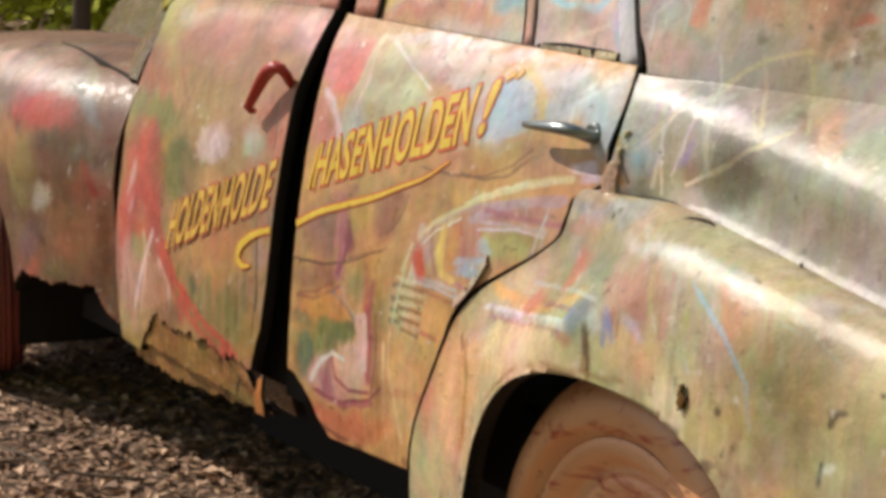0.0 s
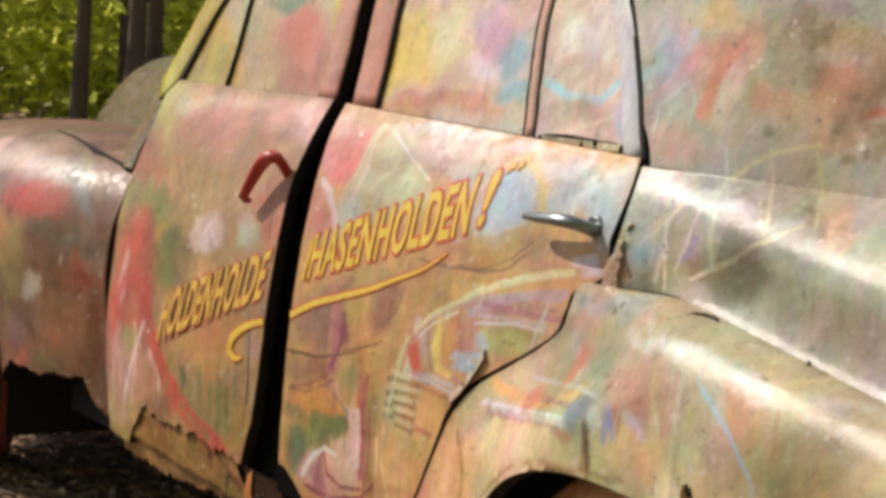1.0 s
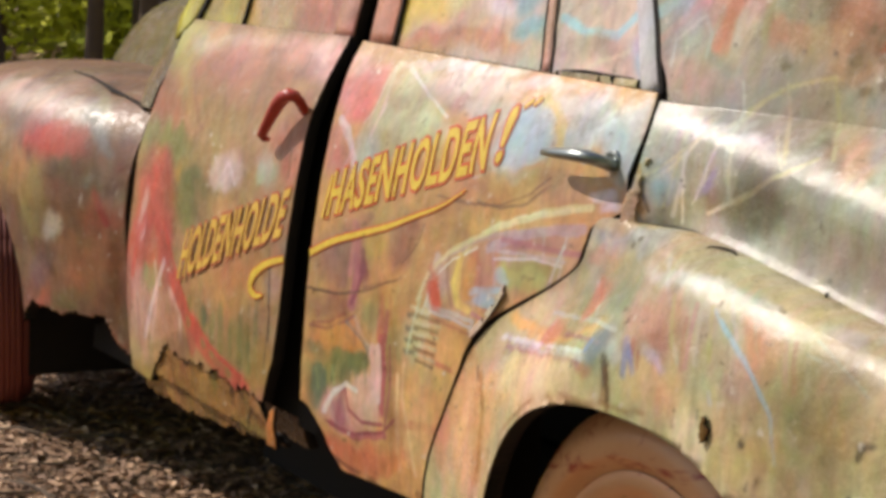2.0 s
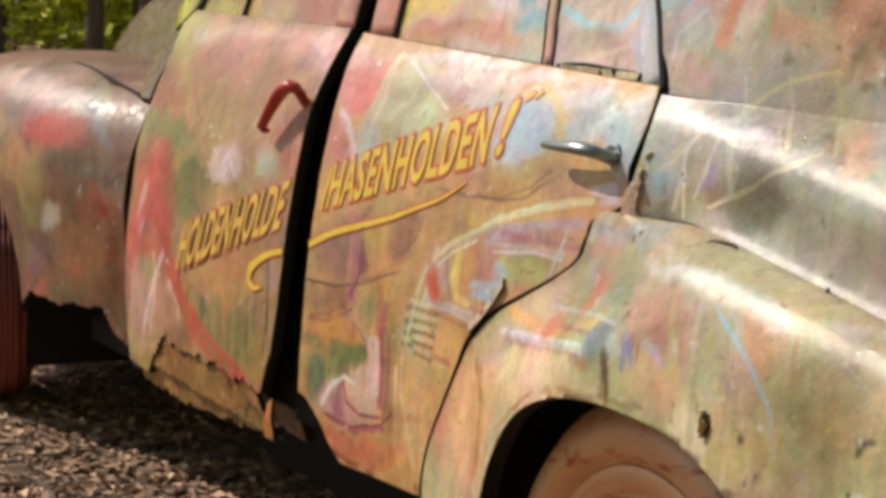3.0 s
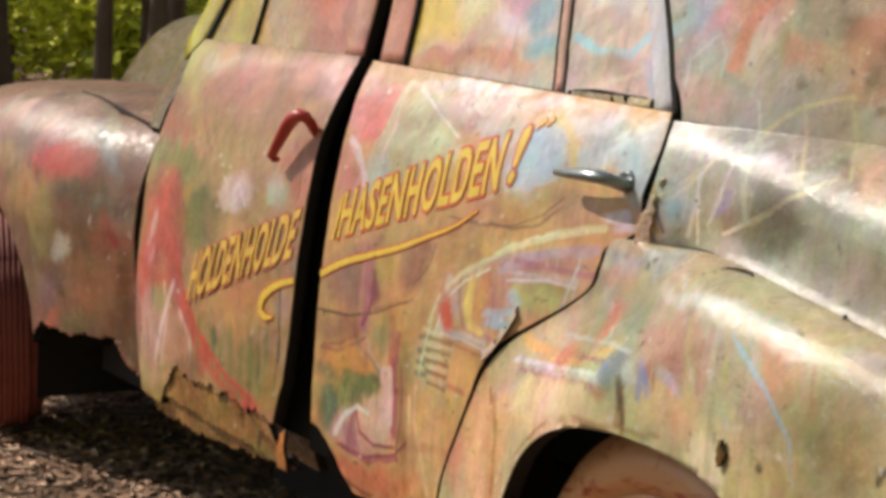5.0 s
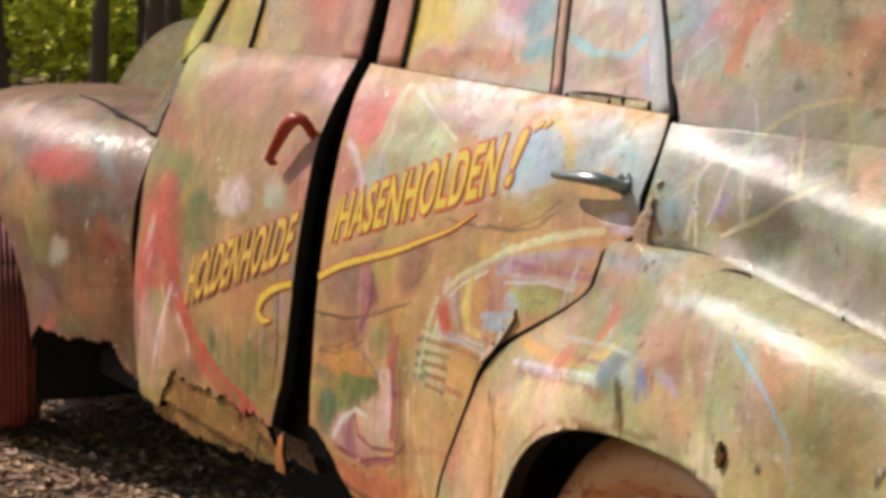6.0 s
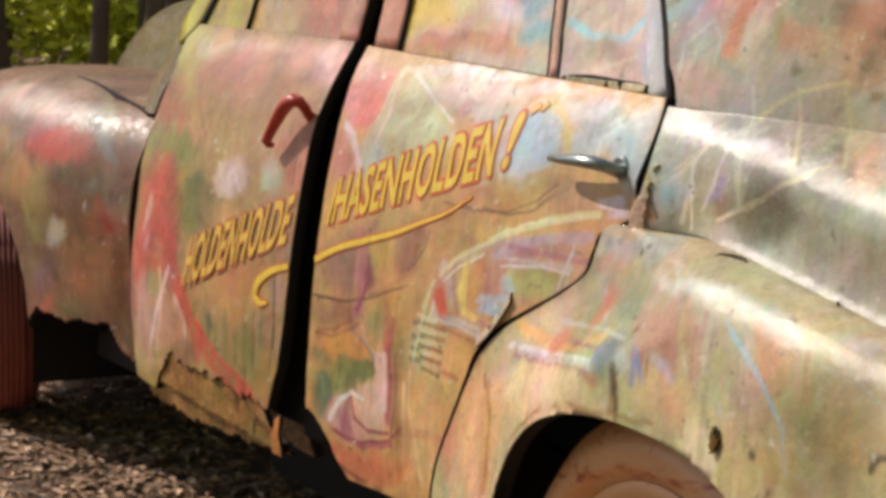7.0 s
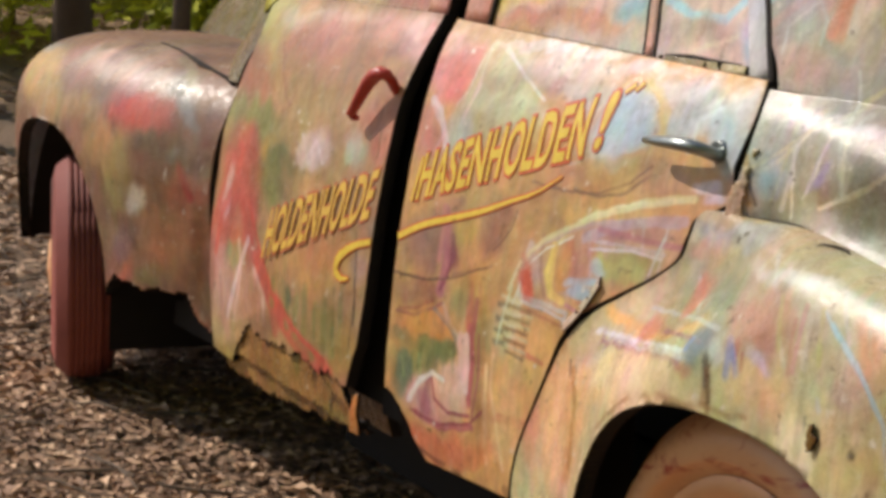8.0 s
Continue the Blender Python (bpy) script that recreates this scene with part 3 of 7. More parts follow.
    m.blob(0.291, 0.543, 0.053, 0.022, (126, 128, 78), 0.75, -84, 1.1)
    m.blob(0.286, 0.475, 0.048, 0.021, (150, 118, 70), 0.7, -86, 1.1)
    m.blob(0.401, 0.465, 0.103, 0.073, (232, 186, 124), 0.97, 83, 0.5)
    m.blob(0.430, 0.544, 0.053, 0.050, (232, 184, 122), 0.9, 42, 1.1)
    m.line([(0.340, 0.439), (0.419, 0.451)], 0.015, (216, 130, 96), 0.55, 0.8, 0.3)
    m.line([(0.363, 0.555), (0.455, 0.544)], 0.008, (206, 122, 98), 0.75, 0.8, 0.3)
    m.blob(0.383, 0.405, 0.066, 0.025, (236, 196, 140), 0.7, 16, 1.1)
    m.line([(0.309, 0.511), (0.311, 0.423), (0.318, 0.364)], 0.010, (235, 205, 155), 0.8, 0.8, 0.3)
    m.blob(0.098, 0.656, 0.091, 0.051, (138, 104, 90), 0.92, 9, 1.1)
    m.blob(0.080, 0.578, 0.088, 0.021, (152, 102, 84), 0.85, 10, 1.1)
    m.line([(-0.008, 0.596), (0.078, 0.600), (0.170, 0.619)], 0.005, (90, 62, 54), 0.85, 0.8, 0.3)
    m.line([(0.015, 0.542), (0.083, 0.558), (0.124, 0.576)], 0.005, (150, 80, 80), 0.75, 0.8, 0.3)
    m.line([(0.135, 0.719), (0.158, 0.647), (0.145, 0.594)], 0.026, (174, 104, 114), 0.85, 0.8, 0.3)
    m.blob(0.183, 0.653, 0.031, 0.020, (126, 56, 68), 0.85, -79, 1.1)
    m.line([(0.179, 0.623), (0.292, 0.661)], 0.005, (120, 80, 80), 0.75, 0.8, 0.3)
    m.blob(0.301, 0.733, 0.046, 0.030, (162, 106, 84), 0.85, 53, 1.1)
    m.line([(0.317, 0.767), (0.307, 0.712), (0.274, 0.682)], 0.006, (126, 92, 68), 0.75, 0.8, 0.3)
    m.blob(0.200, 0.700, 0.032, 0.022, (192, 172, 92), 0.75, 4, 1.1)
    m.blob(0.253, 0.662, 0.043, 0.036, (196, 150, 96), 0.6, 3, 1.1)
    m.blob(0.173, 0.734, 0.021, 0.018, (150, 95, 95), 0.6, -11, 1.1)
    m.blob(0.245, 0.598, 0.063, 0.040, (192, 152, 90), 0.7, 11, 1.1)
    m.blob(0.209, 0.571, 0.046, 0.034, (170, 150, 98), 0.85, 13, 1.1)
    m.line([(0.158, 0.573), (0.189, 0.542), (0.222, 0.525)], 0.011, (196, 190, 170), 0.7, 0.8, 0.3)
    m.blob(0.147, 0.541, 0.018, 0.008, (70, 76, 62), 0.85, 5, 1.1)
    m.blob(0.097, 0.524, 0.093, 0.035, (208, 138, 84), 0.92, 12, 1.1)
    m.blob(0.093, 0.467, 0.095, 0.026, (142, 140, 86), 0.85, 12, 1.1)
    m.blob(0.171, 0.492, 0.077, 0.018, (100, 108, 76), 0.85, 12, 1.1)
    m.blob(0.045, 0.429, 0.041, 0.034, (96, 102, 70), 0.85, 51, 1.1)
    m.blob(0.028, 0.498, 0.036, 0.012, (120, 120, 84), 0.7, 10, 1.1)
    m.line([(0.064, 0.447), (0.072, 0.482)], 0.009, (88, 98, 66), 0.6, 0.8, 0.3)
    m.line([(0.093, 0.459), (0.098, 0.496)], 0.009, (88, 98, 66), 0.6, 0.8, 0.3)
    m.line([(0.122, 0.470), (0.126, 0.492)], 0.009, (88, 98, 66), 0.6, 0.8, 0.3)
    m.line([(0.151, 0.465), (0.150, 0.507)], 0.009, (88, 98, 66), 0.6, 0.8, 0.3)
    m.line([(0.179, 0.476), (0.177, 0.503)], 0.009, (88, 98, 66), 0.6, 0.8, 0.3)
    m.line([(0.204, 0.487), (0.201, 0.517)], 0.009, (88, 98, 66), 0.6, 0.8, 0.3)
    m.line([(0.232, 0.482), (0.227, 0.513)], 0.009, (88, 98, 66), 0.6, 0.8, 0.3)
    m.blob(0.129, 0.427, 0.070, 0.030, (206, 162, 162), 0.9, 15, 1.1)
    m.line([(0.071, 0.402), (0.102, 0.443), (0.144, 0.461)], 0.009, (232, 214, 220), 0.9, 0.8, 0.3)
    m.line([(0.137, 0.448), (0.118, 0.407), (0.170, 0.392)], 0.019, (164, 86, 100), 0.85, 0.8, 0.3)
    m.blob(0.216, 0.454, 0.048, 0.025, (218, 178, 168), 0.9, 15, 1.1)
    m.line([(0.228, 0.524), (0.242, 0.489), (0.229, 0.451)], 0.032, (220, 186, 176), 0.95, 0.8, 0.3)
    m.line([(0.251, 0.553), (0.269, 0.503), (0.261, 0.443)], 0.016, (176, 88, 94), 0.85, 0.8, 0.3)
    m.line([(0.094, 0.389), (0.188, 0.391), (0.271, 0.411)], 0.012, (176, 98, 106), 0.85, 0.8, 0.3)
    m.blob(0.251, 0.573, 0.043, 0.013, (182, 98, 90), 0.75, -81, 1.1)
    m.blob(0.199, 0.421, 0.058, 0.014, (200, 150, 140), 0.7, 13, 1.1)
    m.blob(0.151, 0.356, 0.161, 0.023, (208, 132, 92), 0.95, 12, 1.1)
    m.blob(0.241, 0.355, 0.093, 0.021, (214, 142, 98), 0.8, 15, 1.1)
    m.line([(0.170, 0.365), (0.162, 0.330)], 0.011, (140, 90, 50), 0.5, 0.8, 0.3)
    m.line([(0.101, 0.335), (0.190, 0.332)], 0.006, (70, 45, 28), 0.6, 0.8, 0.3)
    m.speckle((120, 84, 46), 0.34, 26, 34, 0.55)
    m.speckle((90, 52, 26), 0.7, 28, 48, 0.85 * np.clip((0.375 - z) / 0.06, 0, 1))
    m.blob(0.066, 0.963, 0.0585, 0.054, (206, 120, 110), 0.6, 20, 0.8)
    m.line([(0.126, 1.014), (0.128, 0.952), (0.105, 0.881), (0.115, 0.823)], 0.0234, (196, 196, 160), 0.55, 1.0, 0.15)
    m.line([(0.164, 1.012), (0.243, 0.978), (0.326, 0.939)], 0.0036, (226, 220, 214), 0.9, 0.7, 0.15)
    m.line([(0.119, 0.99), (0.116, 0.929), (0.096, 0.901)], 0.0036, (222, 208, 196), 0.7, 0.7, 0.15)
    m.blob(0.29, 0.972, 0.0585, 0.0198, (178, 150, 146), 0.5, 0, 0.8)
    m.line([(0.012, 0.903), (0.052, 0.886), (0.082, 0.849)], 0.0117, (228, 206, 200), 0.8, 0.7, 0.15)
    m.line([(0.082, 0.849), (0.067, 0.817)], 0.0072, (220, 170, 160), 0.6, 0.7, 0.15)
    m.blob(0.551, 0.933, 0.0546, 0.054, (176, 192, 198), 0.75, 0, 0.5)
    m.line([(0.503, 0.976), (0.532, 0.996), (0.567, 0.998), (0.611, 0.967), (0.636, 0.928), (0.626, 0.891)], 0.0099, (212, 180, 120), 0.75, 0.7, 0.15)
    m.line([(0.366, 0.808), (0.447, 0.803), (0.533, 0.814), (0.603, 0.841), (0.641, 0.871)], 0.0045, (128, 92, 66), 0.8, 0.7, 0.15)
    m.blob(0.524, 0.84, 0.078, 0.018, (190, 150, 96), 0.6, 0, 0.8)
    m.blob(0.291, 0.723, 0.0468, 0.0495, (160, 108, 84), 0.65, 15, 0.8)
    m.line([(0.341, 0.757), (0.333, 0.724), (0.29, 0.686)], 0.0036, (112, 72, 58), 0.8, 0.7, 0.15)
    m.blob(0.207, 0.706, 0.026, 0.036, (190, 158, 84), 0.75, 0, 0.8)
    m.line([(0.129, 0.728), (0.134, 0.69), (0.131, 0.643)], 0.0144, (196, 128, 124), 0.7, 0.7, 0.15)
    m.line([(0.168, 0.686), (0.177, 0.655), (0.16, 0.62), (0.144, 0.598)], 0.0108, (138, 72, 84), 0.85, 0.7, 0.15)
    m.line([(0.008, 0.596), (0.096, 0.603), (0.187, 0.622), (0.279, 0.657)], 0.0036, (112, 78, 56), 0.8, 0.7, 0.15)
    m.blob(0.063, 0.632, 0.0416, 0.027, (168, 124, 104), 0.6, 0, 0.8)
    m.line([(0.007, 0.536), (0.066, 0.541), (0.122, 0.561), (0.156, 0.576)], 0.0063, (150, 84, 88), 0.75, 0.7, 0.15)
    m.line([(0.131, 0.563), (0.18, 0.545), (0.209, 0.527)], 0.0081, (140, 128, 116), 0.75, 0.7, 0.15)
    m.blob(0.145, 0.529, 0.0182, 0.009, (96, 96, 84), 0.8, 0, 0.8)
    m.blob(0.107, 0.531, 0.0676, 0.0198, (214, 150, 84), 0.7, 0, 0.8)
    m.blob(0.13, 0.493, 0.078, 0.0144, (120, 124, 76), 0.75, 0, 0.8)
    m.blob(0.045, 0.443, 0.0286, 0.0405, (104, 120, 92), 0.85, 0, 0.8)
    m.line([(0.038, 0.465), (0.049, 0.436)], 0.0063, (150, 160, 110), 0.6, 0.7, 0.15)
    m.line([(0.064, 0.461), (0.076, 0.432)], 0.0063, (92, 112, 80), 0.6, 0.7, 0.15)
    m.line([(0.092, 0.481), (0.104, 0.452)], 0.0063, (150, 160, 110), 0.6, 0.7, 0.15)
    m.line([(0.168, 0.491), (0.179, 0.463)], 0.0063, (92, 112, 80), 0.6, 0.7, 0.15)
    m.line([(0.194, 0.506), (0.206, 0.477)], 0.0063, (150, 160, 110), 0.6, 0.7, 0.15)
    m.line([(0.262, 0.601), (0.261, 0.555), (0.256, 0.509)], 0.0126, (166, 92, 92), 0.8, 0.7, 0.15)
    m.line([(0.242, 0.538), (0.251, 0.499), (0.25, 0.459)], 0.0153, (226, 194, 184), 0.9, 0.7, 0.15)
    m.line([(0.278, 0.55), (0.287, 0.489), (0.271, 0.423)], 0.0063, (150, 80, 84), 0.75, 0.7, 0.15)
    m.blob(0.19, 0.437, 0.0546, 0.027, (218, 176, 156), 0.85, 0, 0.8)
    m.line([(0.075, 0.403), (0.099, 0.436), (0.141, 0.463), (0.179, 0.457)], 0.0081, (222, 212, 212), 0.9, 0.7, 0.15)
    m.blob(0.124, 0.423, 0.0208, 0.0162, (176, 120, 132), 0.7, 0, 0.8)
    m.line([(0.142, 0.454), (0.153, 0.424), (0.199, 0.412), (0.262, 0.423)], 0.0063, (150, 70, 86), 0.85, 0.7, 0.15)
    m.line([(0.079, 0.388), (0.171, 0.389), (0.262, 0.411), (0.301, 0.439)], 0.0054, (146, 74, 82), 0.85, 0.7, 0.15)
    m.line([(0.323, 0.532), (0.324, 0.479), (0.348, 0.423), (0.369, 0.366)], 0.0081, (240, 208, 160), 0.6, 0.7, 0.15)
    m.blob(0.388, 0.467, 0.0364, 0.081, (226, 176, 128), 0.55, 0, 0.8)
    m.line([(0.332, 0.615), (0.413, 0.615)], 0.0054, (150, 136, 92), 0.75, 0.7, 0.15)
    m.line([(0.33, 0.624), (0.419, 0.625)], 0.0054, (214, 206, 166), 0.7, 0.7, 0.15)
    m.line([(0.337, 0.597), (0.412, 0.597)], 0.0054, (150, 136, 92), 0.75, 0.7, 0.15)
    m.line([(0.336, 0.607), (0.417, 0.607)], 0.0054, (214, 206, 166), 0.7, 0.7, 0.15)
    m.line([(0.343, 0.58), (0.409, 0.578)], 0.0054, (134, 96, 66), 0.75, 0.7, 0.15)
    m.line([(0.342, 0.589), (0.414, 0.588)], 0.0054, (214, 206, 166), 0.7, 0.7, 0.15)
    m.line([(0.349, 0.563), (0.407, 0.56)], 0.0054, (134, 96, 66), 0.75, 0.7, 0.15)
    m.line([(0.348, 0.572), (0.412, 0.569)], 0.0054, (214, 206, 166), 0.7, 0.7, 0.15)
    m.line([(0.355, 0.545), (0.405, 0.541)], 0.0054, (134, 96, 66), 0.75, 0.7, 0.15)
    m.line([(0.353, 0.555), (0.41, 0.551)], 0.0054, (214, 206, 166), 0.7, 0.7, 0.15)
    m.line([(0.329, 0.551), (0.34, 0.597), (0.354, 0.643)], 0.0054, (206, 214, 180), 0.7, 0.7, 0.15)
    m.line([(0.345, 0.637), (0.37, 0.681), (0.421, 0.724), (0.476, 0.754), (0.549, 0.785), (0.633, 0.811), (0.725, 0.834)], 0.0081, (222, 212, 170), 0.75, 0.7, 0.15)
    m.line([(0.362, 0.618), (0.385, 0.675), (0.432, 0.715), (0.493, 0.746)], 0.0036, (226, 226, 216), 0.75, 0.7, 0.15)
    m.blob(0.395, 0.659, 0.0195, 0.027, (206, 96, 76), 0.9, 10, 0.8)
    m.line([(0.457, 0.726), (0.455, 0.686), (0.455, 0.661), (0.48, 0.646)], 0.009, (222, 192, 116), 0.9, 0.7, 0.15)
    m.blob(0.482, 0.716, 0.0182, 0.0306, (196, 150, 90), 0.7, 0, 0.8)
    m.blob(0.529, 0.724, 0.0286, 0.036, (186, 120, 104), 0.65, 0, 0.8)
    m.line([(0.522, 0.748), (0.588, 0.775), (0.678, 0.796), (0.74, 0.806)], 0.0162, (184, 160, 166), 0.8, 0.7, 0.15)
    m.line([(0.554, 0.766), (0.666, 0.766), (0.744, 0.77)], 0.009, (176, 116, 122), 0.75, 0.7, 0.15)
    m.line([(0.541, 0.734), (0.636, 0.748), (0.704, 0.748)], 0.0045, (214, 204, 206), 0.8, 0.7, 0.15)
    m.blob(0.63, 0.719, 0.065, 0.0162, (178, 178, 118), 0.85, 0, 0.8)
    m.blob(0.566, 0.717, 0.0208, 0.0126, (176, 196, 202), 0.6, 0, 0.8)
    m.line([(0.679, 0.711), (0.691, 0.745), (0.703, 0.776)], 0.0054, (206, 206, 200), 0.7, 0.7, 0.15)
    m.blob(0.525, 0.668, 0.0286, 0.0144, (172, 184, 190), 0.9, 0, 0.4)
    m.line([(0.5, 0.643), (0.546, 0.634), (0.579, 0.657)], 0.0072, (186, 120, 140), 0.7, 0.7, 0.15)
    m.line([(0.384, 0.627), (0.449, 0.625), (0.518, 0.617)], 0.0054, (206, 206, 206), 0.8, 0.7, 0.15)
    m.line([(0.402, 0.617), (0.466, 0.611), (0.505, 0.609)], 0.0045, (170, 100, 84), 0.6, 0.7, 0.15)
    m.blob(0.17, 0.355, 0.091, 0.0252, (206, 128, 92), 0.55, 0, 0.8)
    m.line([(0.034, 0.371), (0.091, 0.333), (0.185, 0.328)], 0.0063, (110, 66, 46), 0.6, 0.9, 0.15)
    m.blob(0.132, 0.718, 0.078, 0.045, (178, 140, 104), 0.3, 0, 0.8)
    m.line([(0.266, 0.628), (0.29, 0.552), (0.307, 0.457), (0.318, 0.382)], 0.009, (180, 124, 84), 0.45, 1.0, 0.15)
    return m.c


def mural_shine_rear_fender(x, z):
    m = Mural(x, z, (194, 178, 130), 0.2, 8)
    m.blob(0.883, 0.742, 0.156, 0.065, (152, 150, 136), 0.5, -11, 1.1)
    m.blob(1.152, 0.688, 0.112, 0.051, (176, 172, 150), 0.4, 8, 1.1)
    # blue-grey on the flat crown: its reflection, put into the paint
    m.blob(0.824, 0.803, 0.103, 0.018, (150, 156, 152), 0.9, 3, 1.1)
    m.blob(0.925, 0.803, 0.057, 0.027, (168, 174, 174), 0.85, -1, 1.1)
    m.blob(0.763, 0.776, 0.029, 0.023, (150, 150, 110), 0.75, -75, 1.1)
    m.blob(0.821, 0.837, 0.039, 0.024, (172, 158, 104), 0.85, -29, 1.1)
    m.blob(0.795, 0.780, 0.039, 0.014, (192, 142, 112), 0.7, 1, 1.1)
    m.blob(0.863, 0.711, 0.058, 0.021, (192, 106, 86), 0.9, -33, 1.1)
    m.line([(0.806, 0.738), (0.877, 0.668)], 0.007, (204, 196, 192), 0.85, 0.8, 0.3)
    m.line([(0.851, 0.749), (0.885, 0.713)], 0.006, (190, 170, 160), 0.6, 0.8, 0.3)
    m.blob(0.755, 0.736, 0.062, 0.021, (148, 146, 96), 0.85, -41, 1.1)
    m.blob(0.740, 0.701, 0.045, 0.011, (174, 152, 112), 0.8, 0, 1.1)
    m.blob(0.937, 0.676, 0.062, 0.032, (150, 162, 128), 0.9, -13, 1.1)
    m.line([(0.884, 0.664), (0.874, 0.697), (0.909, 0.720)], 0.010, (186, 194, 170), 0.8, 0.8, 0.3)
    m.blob(0.874, 0.751, 0.053, 0.024, (160, 160, 116), 0.7, -12, 1.1)
    m.blob(0.998, 0.673, 0.036, 0.028, (190, 124, 112), 0.75, -24, 1.1)
    m.blob(1.032, 0.665, 0.033, 0.023, (192, 124, 114), 0.75, -64, 1.1)
    m.blob(0.790, 0.650, 0.105, 0.015, (220, 166, 92), 0.95, 3, 1.1)
    m.blob(0.800, 0.657, 0.038, 0.009, (172, 104, 92), 0.6, 0, 1.1)
    m.blob(0.839, 0.664, 0.049, 0.011, (150, 130, 90), 0.6, 2, 1.1)
    m.line([(0.597, 0.627), (0.741, 0.616), (0.892, 0.614)], 0.008, (192, 186, 194), 0.95, 0.8, 0.3)
    m.line([(0.751, 0.605), (0.893, 0.603)], 0.006, (192, 116, 118), 0.8, 0.8, 0.3)
    m.line([(0.639, 0.617), (0.721, 0.613)], 0.005, (170, 150, 170), 0.7, 0.8, 0.3)
    m.blob(0.926, 0.637, 0.035, 0.021, (108, 98, 112), 0.85, 7, 1.1)
    m.blob(0.908, 0.622, 0.018, 0.010, (110, 130, 160), 0.7, 12, 1.1)
    m.line([(0.981, 0.655), (0.983, 0.613)], 0.013, (128, 134, 184), 0.85, 0.8, 0.3)
    m.line([(0.994, 0.657), (0.997, 0.615)], 0.008, (178, 78, 78), 0.75, 0.8, 0.3)
    m.blob(0.961, 0.628, 0.014, 0.013, (196, 200, 196), 0.75, -85, 1.1)
    m.blob(1.024, 0.642, 0.022, 0.007, (200, 195, 185), 0.7, 10, 1.1)
    m.blob(0.591, 0.577, 0.040, 0.017, (188, 168, 184), 0.75, -1, 1.1)
    m.blob(0.899, 0.603, 0.016, 0.006, (190, 70, 70), 0.6, 13, 1.1)
    m.blob(0.711, 0.560, 0.220, 0.033, (238, 208, 158), 0.97, 5, 1.1)
    m.blob(0.522, 0.467, 0.119, 0.089, (234, 178, 122), 0.97, -34, 1.1)
    m.blob(0.769, 0.565, 0.120, 0.019, (244, 226, 188), 0.85, 7, 1.1)
    m.blob(0.514, 0.537, 0.077, 0.034, (236, 190, 132), 0.7, 7, 1.1)
    m.line([(0.551, 0.527), (0.575, 0.482), (0.604, 0.407)], 0.036, (188, 132, 60), 0.85, 0.8, 0.3)
    m.line([(0.532, 0.570), (0.538, 0.550)], 0.009, (50, 30, 18), 0.95, 0.8, 0.3)
    m.blob(0.613, 0.525, 0.067, 0.012, (210, 160, 90), 0.6, 4, 1.1)
    m.line([(0.947, 0.612), (0.945, 0.575)], 0.014, (160, 104, 56), 0.85, 0.8, 0.3)
    m.blob(0.948, 0.611, 0.013, 0.007, (70, 48, 34), 0.9, -83, 1.1)
    m.blob(0.483, 0.547, 0.041, 0.033, (228, 164, 122), 0.6, 15, 1.1)
    m.blob(0.446, 0.454, 0.051, 0.020, (226, 150, 110), 0.6, -82, 1.1)
    m.blob(1.038, 0.599, 0.061, 0.024, (218, 194, 134), 0.85, 12, 1.1)
    m.blob(1.069, 0.736, 0.065, 0.038, (182, 178, 142), 0.8, -24, 1.1)
    m.blob(1.098, 0.670, 0.043, 0.034, (186, 170, 120), 0.6, -14, 1.1)
    m.line([(1.058, 0.739), (1.081, 0.639)], 0.012, (196, 176, 120), 0.8, 0.8, 0.3)
    m.line([(1.096, 0.725), (1.102, 0.646)], 0.009, (196, 138, 130), 0.75, 0.8, 0.3)
    m.line([(1.042, 0.705), (1.086, 0.646)], 0.007, (206, 200, 170), 0.7, 0.8, 0.3)
    m.line([(0.995, 0.784), (1.047, 0.715)], 0.008, (205, 206, 196), 0.7, 0.8, 0.3)
    m.line([(1.027, 0.780), (1.066, 0.727)], 0.006, (196, 170, 150), 0.6, 0.8, 0.3)
    m.blob(1.207, 0.712, 0.035, 0.018, (214, 152, 112), 0.8, -48, 1.1)
    m.blob(1.200, 0.655, 0.028, 0.024, (192, 166, 144), 0.75, -27, 1.1)
    m.line([(1.128, 0.723), (1.173, 0.689), (1.225, 0.657), (1.270, 0.614)], 0.005, (180, 194, 196), 0.95, 0.8, 0.3)
    m.line([(1.298, 0.703), (1.354, 0.682), (1.395, 0.672)], 0.005, (182, 198, 188), 0.75, 0.8, 0.3)
    m.line([(1.259, 0.713), (1.283, 0.659), (1.275, 0.612)], 0.008, (198, 158, 150), 0.65, 0.8, 0.3)
    m.line([(1.142, 0.756), (1.182, 0.695)], 0.006, (205, 190, 185), 0.6, 0.8, 0.3)
    m.line([(1.173, 0.768), (1.240, 0.663)], 0.005, (170, 180, 150), 0.5, 0.8, 0.3)
    m.line([(1.174, 0.623), (1.289, 0.615), (1.404, 0.627)], 0.005, (190, 180, 130), 0.5, 0.8, 0.3)
    m.blob(1.323, 0.652, 0.049, 0.037, (164, 144, 84), 0.75, 7, 1.1)
    m.blob(1.296, 0.572, 0.084, 0.022, (186, 172, 112), 0.85, 14, 1.1)
    m.blob(1.183, 0.553, 0.094, 0.014, (206, 192, 136), 0.85, 9, 1.1)
    m.blob(1.355, 0.691, 0.046, 0.027, (180, 165, 110), 0.6, -51, 1.1)
    m.blob(1.346, 0.585, 0.042, 0.012, (210, 190, 150), 0.5, 14, 1.1)
    m.blob(1.325, 0.608, 0.014, 0.007, (190, 165, 150), 0.6, 14, 1.1)
    m.blob(1.284, 0.595, 0.024, 0.009, (206, 170, 130), 0.6, -81, 1.1)
